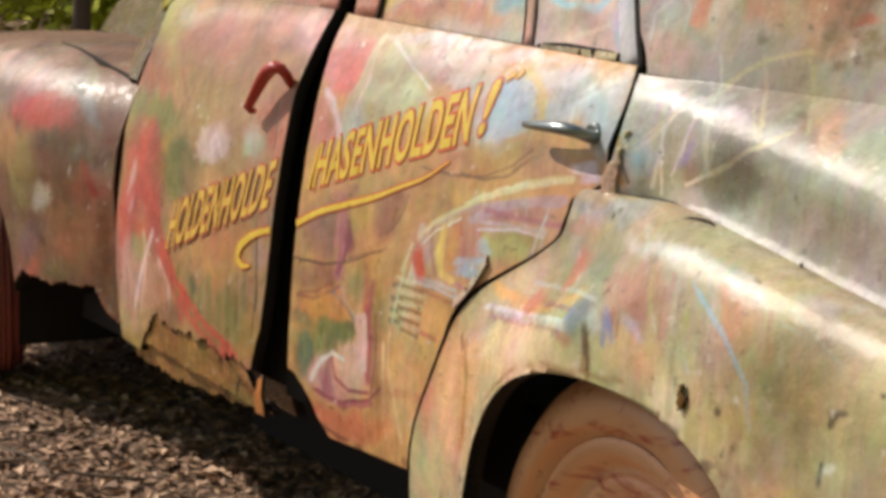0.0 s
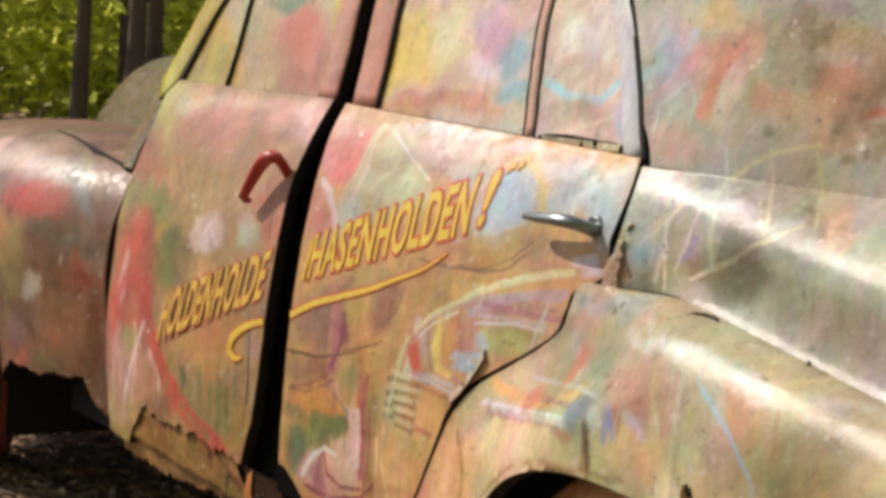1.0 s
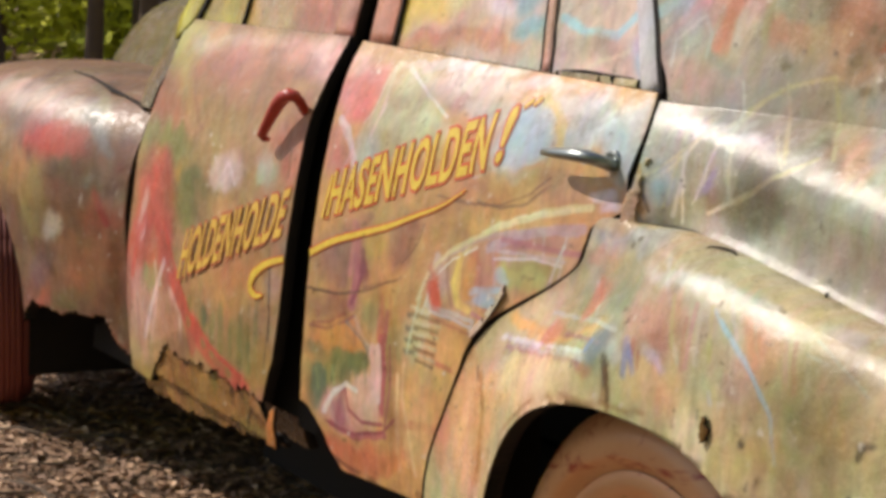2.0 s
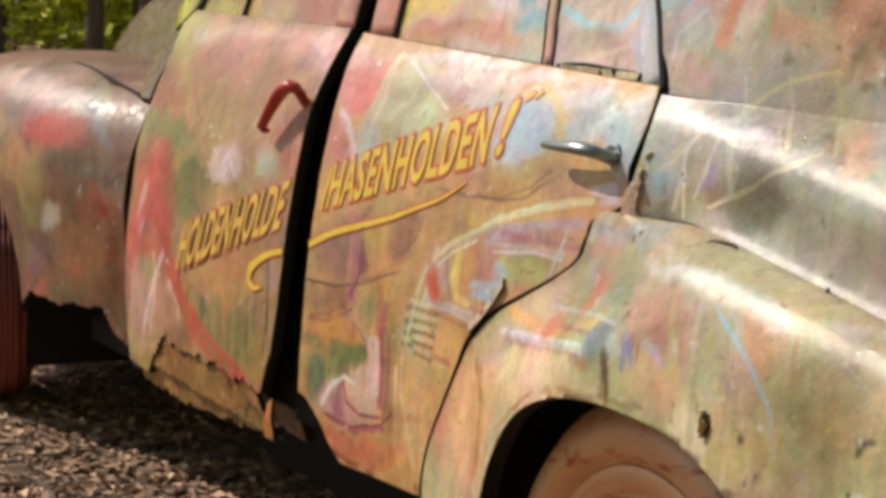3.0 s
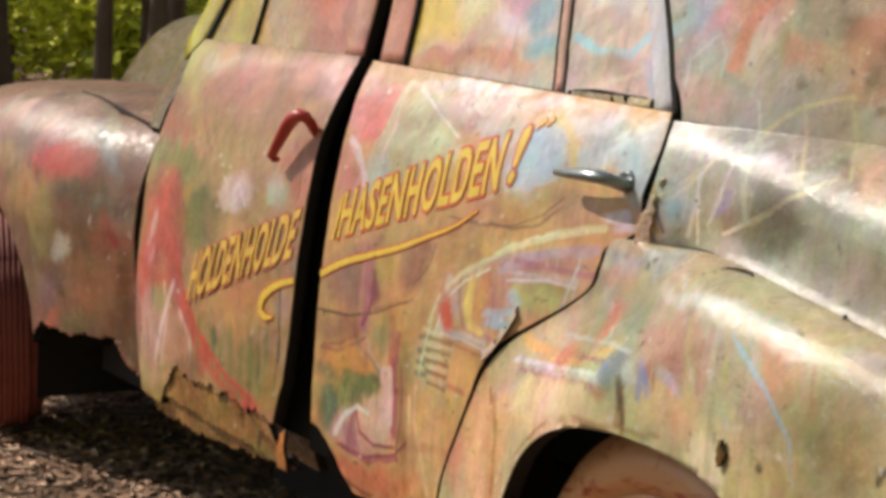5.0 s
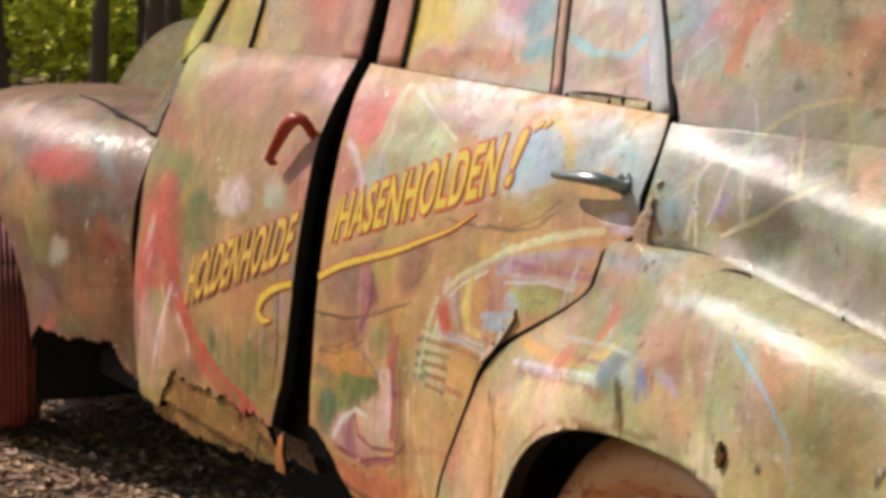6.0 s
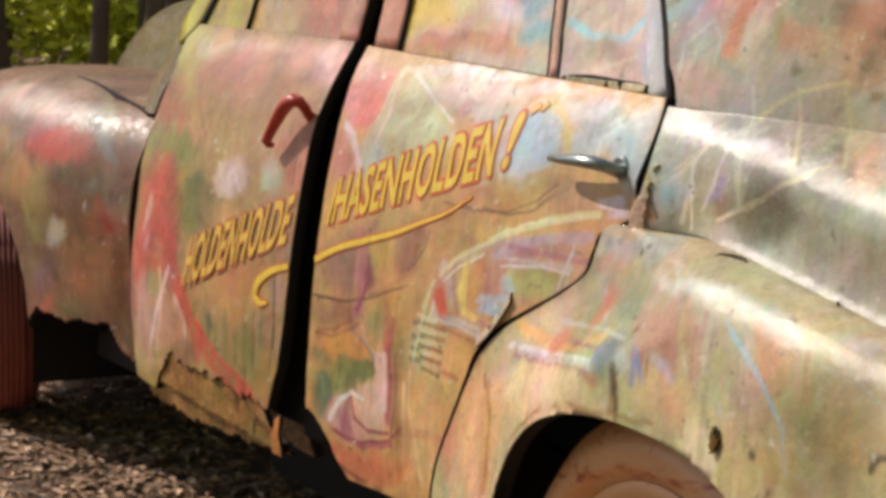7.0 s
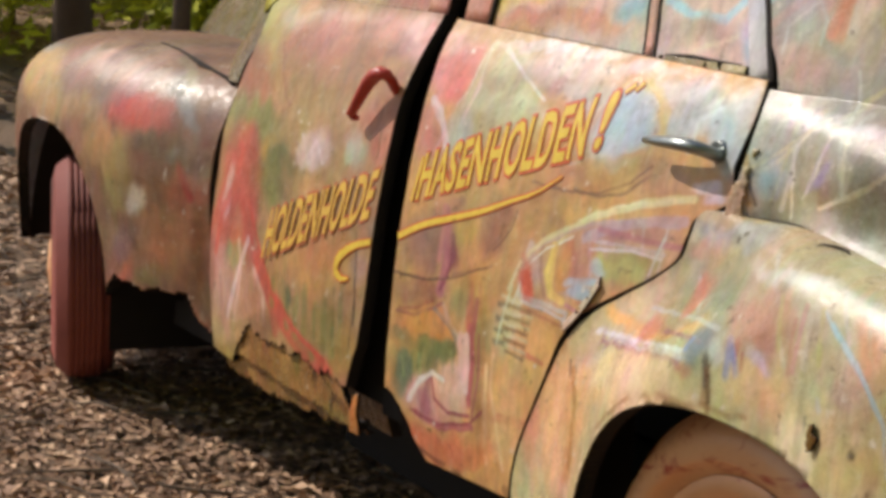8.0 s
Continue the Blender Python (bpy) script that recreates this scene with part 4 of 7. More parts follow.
    m.blob(1.116, 0.584, 0.027, 0.013, (234, 220, 196), 0.97, 19, 1.1)
    m.blob(1.097, 0.563, 0.024, 0.010, (225, 205, 165), 0.8, -7, 1.1)
    m.line([(1.155, 0.625), (1.161, 0.613)], 0.006, (205, 198, 190), 0.8, 0.8, 0.3)
    m.blob(1.150, 0.581, 0.024, 0.010, (196, 164, 90), 0.95, 88, 1.1)
    m.line([(1.138, 0.602), (1.138, 0.576), (1.129, 0.553)], 0.005, (46, 32, 20), 0.95, 0.8, 0.3)
    m.line([(1.161, 0.592), (1.166, 0.572), (1.127, 0.557)], 0.006, (40, 28, 18), 0.95, 0.8, 0.3)
    # neutral pale strokes paint the highlight along the fender's crest
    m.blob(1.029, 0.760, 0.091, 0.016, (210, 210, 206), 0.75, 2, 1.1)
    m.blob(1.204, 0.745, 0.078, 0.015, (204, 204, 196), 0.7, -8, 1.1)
    m.blob(1.063, 0.812, 0.084, 0.015, (188, 178, 122), 0.85, -4, 1.1)
    m.blob(1.277, 0.754, 0.033, 0.013, (208, 184, 152), 0.7, -18, 1.1)
    m.blob(1.159, 0.804, 0.049, 0.011, (180, 170, 120), 0.7, -6, 1.1)
    # tail end of the painted crest highlight
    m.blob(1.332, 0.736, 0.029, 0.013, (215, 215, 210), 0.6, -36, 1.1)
    m.blob(1.394, 0.620, 0.008, 0.004, (70, 60, 36), 0.95, 15, 1.1)
    m.blob(1.256, 0.797, 0.022, 0.007, (120, 100, 60), 0.7, -31, 1.1)
    m.line([(1.209, 0.591), (1.225, 0.588)], 0.005, (120, 110, 70), 0.7, 0.8, 0.3)
    m.blob(1.237, 0.597, 0.013, 0.007, (215, 205, 165), 0.6, -81, 1.1)
    m.line([(1.390, 0.565), (1.389, 0.545)], 0.006, (26, 18, 12), 0.97, 0.8, 0.3)
    m.blob(1.394, 0.568, 0.008, 0.004, (236, 226, 212), 0.95, 16, 1.1)
    m.blob(1.406, 0.624, 0.007, 0.004, (80, 70, 40), 0.9, 14, 1.1)
    m.blob(1.303, 0.520, 0.048, 0.012, (225, 200, 150), 0.6, 15, 1.1)
    m.blob(1.321, 0.519, 0.057, 0.007, (215, 190, 110), 0.5, 15, 1.1)
    m.speckle((120, 112, 60), 0.40, 14, 35, 0.5)
    m.lay(0.05 + 0 * x, (200, 202, 204))
    lip = np.abs((x - 0.98) / 0.332) ** 2.5 + np.abs((np.maximum(z + 0.062, 0.33) - 0.33) / 0.292) ** 2.5
    m.speckle((98, 62, 32), 0.7, 30, 47, 0.8 * np.clip((1.25 - lip) / 0.25, 0, 1))
    m.speckle((214, 206, 180), 0.38, 22, 36, 0.6)
    m.blob(0.771, 0.556, 0.078, 0.045, (236, 206, 164), 0.6, 0, 0.8)
    m.blob(0.605, 0.511, 0.052, 0.054, (232, 186, 140), 0.5, 0, 0.8)
    m.line([(0.59, 0.624), (0.71, 0.626), (0.883, 0.623)], 0.0072, (222, 222, 224), 0.9, 0.7, 0.15)
    m.line([(0.609, 0.61), (0.773, 0.609), (0.886, 0.608)], 0.0063, (158, 92, 110), 0.85, 0.7, 0.15)
    m.line([(0.612, 0.627), (0.639, 0.599)], 0.0045, (150, 110, 140), 0.7, 0.7, 0.15)
    m.line([(0.773, 0.623), (0.802, 0.605)], 0.0045, (150, 80, 84), 0.7, 0.7, 0.15)
    m.blob(0.646, 0.653, 0.0442, 0.0144, (232, 180, 94), 0.9, 0, 0.8)
    m.blob(0.755, 0.658, 0.0234, 0.0234, (188, 112, 84), 0.8, 0, 0.8)
    m.line([(0.724, 0.68), (0.851, 0.676), (0.949, 0.664)], 0.0063, (196, 200, 196), 0.75, 0.7, 0.15)
    m.line([(0.809, 0.648), (0.92, 0.642)], 0.0072, (160, 96, 110), 0.75, 0.7, 0.15)
    m.blob(0.821, 0.711, 0.0182, 0.0324, (200, 110, 90), 0.8, 0, 0.8)
    m.blob(0.75, 0.733, 0.0182, 0.027, (172, 160, 104), 0.6, 0, 0.8)
    m.blob(0.883, 0.715, 0.0416, 0.027, (144, 158, 124), 0.8, 0, 0.8)
    m.line([(0.864, 0.668), (0.852, 0.696), (0.876, 0.714), (0.925, 0.719)], 0.0045, (178, 196, 170), 0.8, 0.7, 0.15)
    m.blob(1.006, 0.674, 0.039, 0.036, (186, 124, 108), 0.35, 0, 0.8)
    m.blob(1.039, 0.695, 0.0338, 0.045, (200, 130, 116), 0.6, 0, 0.8)
    m.blob(0.919, 0.633, 0.0312, 0.0198, (112, 116, 120), 0.75, 0, 0.8)
    m.line([(0.892, 0.626), (0.899, 0.645)], 0.0072, (120, 140, 190), 0.8, 0.7, 0.15)
    m.line([(0.987, 0.648), (1.001, 0.618)], 0.0099, (116, 130, 186), 0.9, 0.5, 0.15)
    m.line([(1.007, 0.644), (1.009, 0.624)], 0.0054, (176, 60, 66), 0.8, 0.7, 0.15)
    m.blob(1.033, 0.633, 0.026, 0.009, (206, 196, 214), 0.7, 0, 0.8)
    m.blob(0.921, 0.737, 0.039, 0.036, (150, 150, 110), 0.5, 0, 0.8)
    # more of the crown's painted reflection
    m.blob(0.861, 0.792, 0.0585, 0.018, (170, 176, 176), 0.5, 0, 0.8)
    m.blob(0.826, 0.766, 0.026, 0.0126, (196, 150, 120), 0.6, 0, 0.8)
    m.line([(1.05, 0.728), (1.07, 0.663)], 0.0081, (190, 186, 100), 0.5, 1.0, 0.15)
    m.line([(1.087, 0.702), (1.095, 0.64)], 0.0081, (176, 98, 90), 0.5, 1.0, 0.15)
    m.line([(1.109, 0.714), (1.124, 0.652)], 0.0081, (206, 200, 176), 0.5, 1.0, 0.15)
    m.line([(1.126, 0.725), (1.144, 0.663)], 0.0081, (190, 186, 100), 0.5, 1.0, 0.15)
    m.line([(1.275, 0.712), (1.295, 0.654)], 0.0081, (176, 98, 90), 0.5, 1.0, 0.15)
    m.line([(1.299, 0.71), (1.314, 0.652)], 0.0081, (206, 200, 176), 0.5, 1.0, 0.15)
    m.blob(1.231, 0.695, 0.0338, 0.0405, (212, 140, 104), 0.6, 15, 0.8)
    m.line([(1.148, 0.711), (1.203, 0.675), (1.241, 0.643), (1.262, 0.622), (1.277, 0.569)], 0.0063, (168, 200, 216), 0.75, 0.7, 0.15)
    m.line([(1.303, 0.721), (1.35, 0.694), (1.391, 0.677)], 0.0045, (186, 206, 176), 0.65, 0.7, 0.15)
    m.blob(1.347, 0.66, 0.065, 0.063, (160, 140, 86), 0.5, 0, 0.8)
    m.blob(1.312, 0.596, 0.065, 0.054, (168, 150, 92), 0.45, 0, 0.8)
    m.blob(1.214, 0.572, 0.078, 0.036, (196, 176, 110), 0.45, 0, 0.8)
    m.blob(1.129, 0.571, 0.0338, 0.036, (232, 214, 186), 0.8, 20, 0.8)
    m.line([(0.944, 0.62), (0.951, 0.607), (0.955, 0.567)], 0.0072, (84, 56, 34), 0.75, 0.7, 0.15)
    m.line([(0.552, 0.567), (0.561, 0.555)], 0.0045, (54, 36, 22), 0.9, 0.7, 0.15)
    m.line([(0.555, 0.55), (0.591, 0.501), (0.617, 0.428)], 0.0117, (176, 124, 62), 0.6, 1.0, 0.15)
    m.blob(1.228, 0.586, 0.0052, 0.0072, (80, 68, 40), 0.9, 0, 0.8)
    m.blob(1.396, 0.621, 0.0052, 0.0072, (80, 68, 40), 0.9, 0, 0.8)
    m.blob(1.392, 0.614, 0.0052, 0.0072, (80, 68, 40), 0.9, 0, 0.8)
    m.blob(0.948, 0.682, 0.0052, 0.0072, (80, 68, 40), 0.9, 0, 0.8)
    m.blob(0.874, 0.784, 0.0052, 0.0072, (80, 68, 40), 0.9, 0, 0.8)
    m.blob(0.887, 0.794, 0.0052, 0.0072, (80, 68, 40), 0.9, 0, 0.8)
    m.lay(0.10 + 0 * x, (196, 202, 186))
    m.blob(0.773, 0.567, 0.1105, 0.0495, (240, 212, 170), 0.6, 0, 0.8)
    m.blob(0.55, 0.471, 0.052, 0.099, (238, 196, 150), 0.5, 0, 0.8)
    m.blob(1.052, 0.596, 0.078, 0.027, (226, 204, 150), 0.5, 0, 0.8)
    m.blob(0.999, 0.676, 0.0546, 0.0432, (172, 150, 124), 0.45, 0, 0.8)
    m.blob(0.907, 0.704, 0.0442, 0.0306, (140, 152, 120), 0.55, 0, 0.8)
    m.line([(0.547, 0.558), (0.581, 0.509), (0.61, 0.418)], 0.0126, (164, 110, 54), 0.6, 1.0, 0.15)
    m.line([(0.945, 0.611), (0.954, 0.588), (0.953, 0.56)], 0.009, (110, 70, 38), 0.6, 1.0, 0.15)
    m.line([(0.681, 0.42), (0.688, 0.486), (0.766, 0.535), (0.856, 0.56), (0.935, 0.568), (1.03, 0.571)], 0.0063, (150, 104, 62), 0.55, 1.0, 0.15)
    m.line([(0.519, 0.603), (0.487, 0.554), (0.452, 0.489)], 0.0045, (186, 130, 84), 0.5, 1.0, 0.15)
    return m.c


def mural_shine_quarter(x, z):
    m = Mural(x, z, (172, 168, 152), 0.2, 11)
    # two pale strokes paint the highlight along the tight shoulder
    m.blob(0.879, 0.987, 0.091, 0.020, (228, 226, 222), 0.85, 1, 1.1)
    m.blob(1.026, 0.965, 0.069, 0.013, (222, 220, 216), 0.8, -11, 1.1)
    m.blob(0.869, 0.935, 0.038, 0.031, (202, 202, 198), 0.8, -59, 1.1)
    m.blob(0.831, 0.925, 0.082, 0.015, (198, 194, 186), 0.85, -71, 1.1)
    m.blob(0.828, 0.858, 0.017, 0.012, (198, 166, 106), 0.9, 20, 1.1)
    m.line([(0.820, 0.914), (0.842, 0.854)], 0.008, (192, 160, 108), 0.85, 0.8, 0.3)
    m.line([(0.836, 0.886), (0.852, 0.856)], 0.005, (80, 60, 40), 0.7, 0.8, 0.3)
    # this dark stroke paints the shaded hollow under the shoulder's highlight
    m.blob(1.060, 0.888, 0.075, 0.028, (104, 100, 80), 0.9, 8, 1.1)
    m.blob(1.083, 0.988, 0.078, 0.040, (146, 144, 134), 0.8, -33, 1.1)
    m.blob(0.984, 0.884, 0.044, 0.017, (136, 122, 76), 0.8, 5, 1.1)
    m.blob(0.979, 0.918, 0.041, 0.032, (180, 170, 162), 0.6, 10, 1.1)
    m.blob(0.924, 0.869, 0.035, 0.015, (180, 172, 150), 0.7, 14, 1.1)
    m.blob(1.152, 0.908, 0.042, 0.021, (150, 140, 130), 0.7, -2, 1.1)
    m.line([(0.847, 0.898), (0.911, 0.949), (0.945, 0.990)], 0.007, (230, 226, 204), 0.95, 0.8, 0.3)
    m.line([(0.900, 0.944), (0.905, 0.852)], 0.005, (234, 230, 216), 0.95, 0.8, 0.3)
    m.line([(0.997, 0.962), (1.010, 0.887)], 0.008, (220, 216, 192), 0.9, 0.8, 0.3)
    m.line([(0.878, 0.886), (0.887, 0.935)], 0.005, (222, 218, 200), 0.8, 0.8, 0.3)
    m.line([(0.968, 0.959), (0.946, 0.902), (0.924, 0.878)], 0.005, (220, 214, 198), 0.8, 0.8, 0.3)
    m.line([(1.030, 0.952), (1.011, 0.897)], 0.005, (200, 198, 186), 0.7, 0.8, 0.3)
    m.line([(1.023, 1.058), (1.092, 0.959)], 0.006, (218, 212, 168), 0.95, 0.8, 0.3)
    m.line([(0.964, 0.867), (1.051, 0.902), (1.118, 0.934), (1.133, 0.945)], 0.007, (216, 210, 184), 0.95, 0.8, 0.3)
    m.line([(0.977, 1.019), (1.025, 1.054), (1.082, 1.074), (1.122, 1.074)], 0.006, (214, 208, 164), 0.95, 0.8, 0.3)
    m.line([(1.110, 1.067), (1.160, 0.977)], 0.005, (206, 204, 172), 0.8, 0.8, 0.3)
    m.line([(1.049, 0.993), (1.099, 0.934)], 0.005, (205, 200, 170), 0.7, 0.8, 0.3)
    m.line([(1.167, 1.070), (1.163, 1.034)], 0.005, (210, 190, 150), 0.6, 0.8, 0.3)
    m.line([(0.962, 0.992), (0.984, 1.016)], 0.007, (215, 212, 180), 0.6, 0.8, 0.3)
    m.blob(0.958, 0.902, 0.025, 0.009, (160, 150, 190), 0.7, 37, 1.1)
    m.blob(0.859, 0.898, 0.018, 0.011, (168, 190, 198), 0.85, 12, 1.1)
    m.blob(0.873, 0.882, 0.012, 0.010, (175, 165, 185), 0.6, -84, 1.1)
    m.blob(1.207, 0.892, 0.058, 0.032, (178, 178, 158), 0.75, 1, 1.1)
    m.blob(1.184, 0.983, 0.070, 0.026, (208, 166, 126), 0.85, -45, 1.1)
    m.blob(1.255, 0.912, 0.040, 0.026, (200, 195, 180), 0.7, -28, 1.1)
    m.blob(1.167, 0.971, 0.034, 0.010, (110, 92, 64), 0.6, -48, 1.1)
    m.blob(1.057, 1.031, 0.027, 0.021, (140, 150, 145), 0.7, -32, 1.1)
    m.blob(0.818, 1.061, 0.072, 0.033, (200, 168, 158), 0.85, -4, 1.1)
    m.blob(0.877, 1.146, 0.070, 0.034, (226, 166, 142), 0.85, -28, 1.1)
    m.blob(0.918, 1.182, 0.046, 0.026, (224, 160, 130), 0.85, 20, 1.1)
    m.line([(0.878, 1.109), (0.892, 1.146), (0.920, 1.190)], 0.022, (232, 146, 120), 0.8, 0.8, 0.3)
    m.blob(0.919, 1.135, 0.030, 0.016, (232, 222, 212), 0.8, 80, 1.1)
    m.line([(0.754, 1.150), (0.832, 1.189), (0.847, 1.234)], 0.021, (182, 206, 208), 0.8, 0.8, 0.3)
    m.blob(0.821, 1.132, 0.048, 0.022, (190, 196, 202), 0.6, -65, 1.1)
    m.blob(0.761, 1.228, 0.064, 0.043, (218, 208, 202), 0.8, -19, 1.1)
    m.blob(0.890, 1.226, 0.048, 0.022, (222, 186, 130), 0.8, -7, 1.1)
    m.blob(0.948, 1.203, 0.035, 0.017, (205, 160, 115), 0.7, 10, 1.1)
    m.blob(0.949, 1.108, 0.044, 0.030, (190, 175, 160), 0.6, -12, 1.1)
    m.blob(1.009, 1.197, 0.062, 0.044, (166, 150, 116), 0.85, -16, 1.1)
    m.blob(1.008, 1.135, 0.042, 0.017, (198, 128, 98), 0.85, 1, 1.1)
    m.blob(1.184, 1.117, 0.026, 0.013, (188, 82, 58), 0.95, 1, 1.1)
    m.blob(1.135, 1.144, 0.055, 0.033, (158, 122, 78), 0.85, -4, 1.1)
    m.blob(1.090, 1.171, 0.027, 0.020, (118, 104, 68), 0.85, -15, 1.1)
    m.blob(1.110, 1.224, 0.064, 0.021, (172, 156, 94), 0.85, 1, 1.1)
    m.blob(1.072, 1.121, 0.046, 0.027, (192, 170, 130), 0.75, -2, 1.1)
    m.blob(1.136, 1.085, 0.044, 0.020, (198, 152, 116), 0.8, 2, 1.1)
    m.blob(1.133, 1.005, 0.021, 0.007, (100, 82, 58), 0.85, -47, 1.1)
    m.blob(1.070, 1.053, 0.047, 0.027, (162, 162, 148), 0.85, -1, 1.1)
    m.blob(0.967, 1.148, 0.041, 0.012, (180, 165, 110), 0.7, -70, 1.1)
    m.line([(0.770, 1.108), (0.844, 1.169)], 0.015, (230, 170, 160), 0.5, 0.8, 0.3)
    m.blob(1.179, 1.183, 0.038, 0.025, (150, 108, 66), 0.8, -63, 1.1)
    m.blob(1.050, 1.237, 0.025, 0.018, (150, 138, 110), 0.7, -52, 1.1)
    m.blob(1.081, 1.260, 0.046, 0.010, (150, 125, 120), 0.7, 1, 1.1)
    m.blob(1.023, 1.089, 0.010, 0.007, (120, 112, 74), 0.8, -13, 1.1)
    m.blob(1.163, 1.058, 0.009, 0.006, (110, 92, 60), 0.8, -2, 1.1)
    m.blob(1.189, 1.061, 0.007, 0.006, (100, 80, 60), 0.8, -13, 1.1)
    m.speckle((126, 112, 60), 0.46, 16, 37, 0.75 * smooth(0.98, 1.2, x) * smooth(0.98, 1.06, z))
    m.speckle((206, 196, 150), 0.36, 24, 38, 0.5)
    m.blob(0.822, 1.144, 0.052, 0.063, (206, 190, 190), 0.5, 0, 0.8)
    m.line([(0.91, 1.169), (0.896, 1.144), (0.896, 1.105)], 0.0216, (230, 156, 124), 0.55, 0.7, 0.15)
    m.blob(0.932, 1.169, 0.0312, 0.036, (228, 160, 132), 0.45, 0, 0.8)
    m.line([(0.846, 1.144), (0.8, 1.107), (0.8, 1.071)], 0.0054, (222, 214, 214), 0.7, 0.7, 0.15)
    m.line([(0.846, 1.144), (0.866, 1.12), (0.866, 1.088)], 0.0045, (206, 206, 210), 0.6, 0.7, 0.15)
    m.blob(0.8, 1.174, 0.0286, 0.036, (178, 204, 216), 0.6, 0, 0.8)
    m.blob(0.892, 1.057, 0.091, 0.0216, (196, 166, 160), 0.5, 0, 0.8)
    m.blob(1.026, 1.13, 0.0442, 0.0252, (206, 156, 130), 0.45, 0, 0.8)
    m.blob(1.123, 1.143, 0.039, 0.045, (214, 140, 116), 0.5, 0, 0.8)
    m.line([(0.83, 0.896), (0.884, 0.938), (0.924, 0.967)], 0.0054, (222, 216, 186), 0.8, 0.7, 0.15)
    m.line([(1.022, 0.886), (1.103, 0.926), (1.149, 0.959)], 0.0063, (210, 206, 160), 0.8, 0.7, 0.15)
    m.line([(0.968, 1.019), (1.038, 1.06), (1.109, 1.077)], 0.0063, (206, 200, 150), 0.8, 0.7, 0.15)
    m.line([(1.032, 1.064), (1.053, 1.014), (1.101, 0.943)], 0.0054, (210, 206, 170), 0.75, 0.7, 0.15)
    m.line([(1.111, 1.073), (1.133, 1.024), (1.171, 0.961)], 0.0045, (196, 192, 140), 0.7, 0.7, 0.15)
    m.line([(0.95, 1.06), (0.976, 0.994), (1.006, 0.889)], 0.0054, (208, 208, 196), 0.7, 0.7, 0.15)
    m.line([(0.906, 0.943), (0.888, 0.859)], 0.0072, (226, 222, 220), 0.7, 0.7, 0.15)
    m.line([(0.966, 0.947), (0.93, 0.886)], 0.0054, (206, 196, 214), 0.6, 0.7, 0.15)
    m.line([(0.89, 0.935), (0.872, 0.867)], 0.0045, (206, 206, 160), 0.6, 0.7, 0.15)
    m.line([(0.986, 0.94), (1.028, 0.92), (0.994, 0.882)], 0.0045, (190, 190, 170), 0.5, 0.7, 0.15)
    m.blob(0.864, 0.901, 0.0286, 0.027, (170, 190, 206), 0.5, 0, 0.8)
    # second coat of the hollow's painted shade
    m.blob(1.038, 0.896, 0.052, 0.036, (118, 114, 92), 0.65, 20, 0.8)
    m.blob(1.199, 0.891, 0.091, 0.045, (156, 156, 140), 0.5, 0, 0.8)
    m.blob(1.073, 1.016, 0.078, 0.045, (150, 146, 124), 0.5, 0, 0.8)
    m.speckle((112, 92, 48), 0.70, 17, 52, 0.85 * smooth(0.92, 1.10, x) * smooth(1.03, 1.10, z))
    m.blob(1.13, 1.13, 0.13, 0.13, (128, 106, 58), 0.45, 0, 1.2)
    return m.c


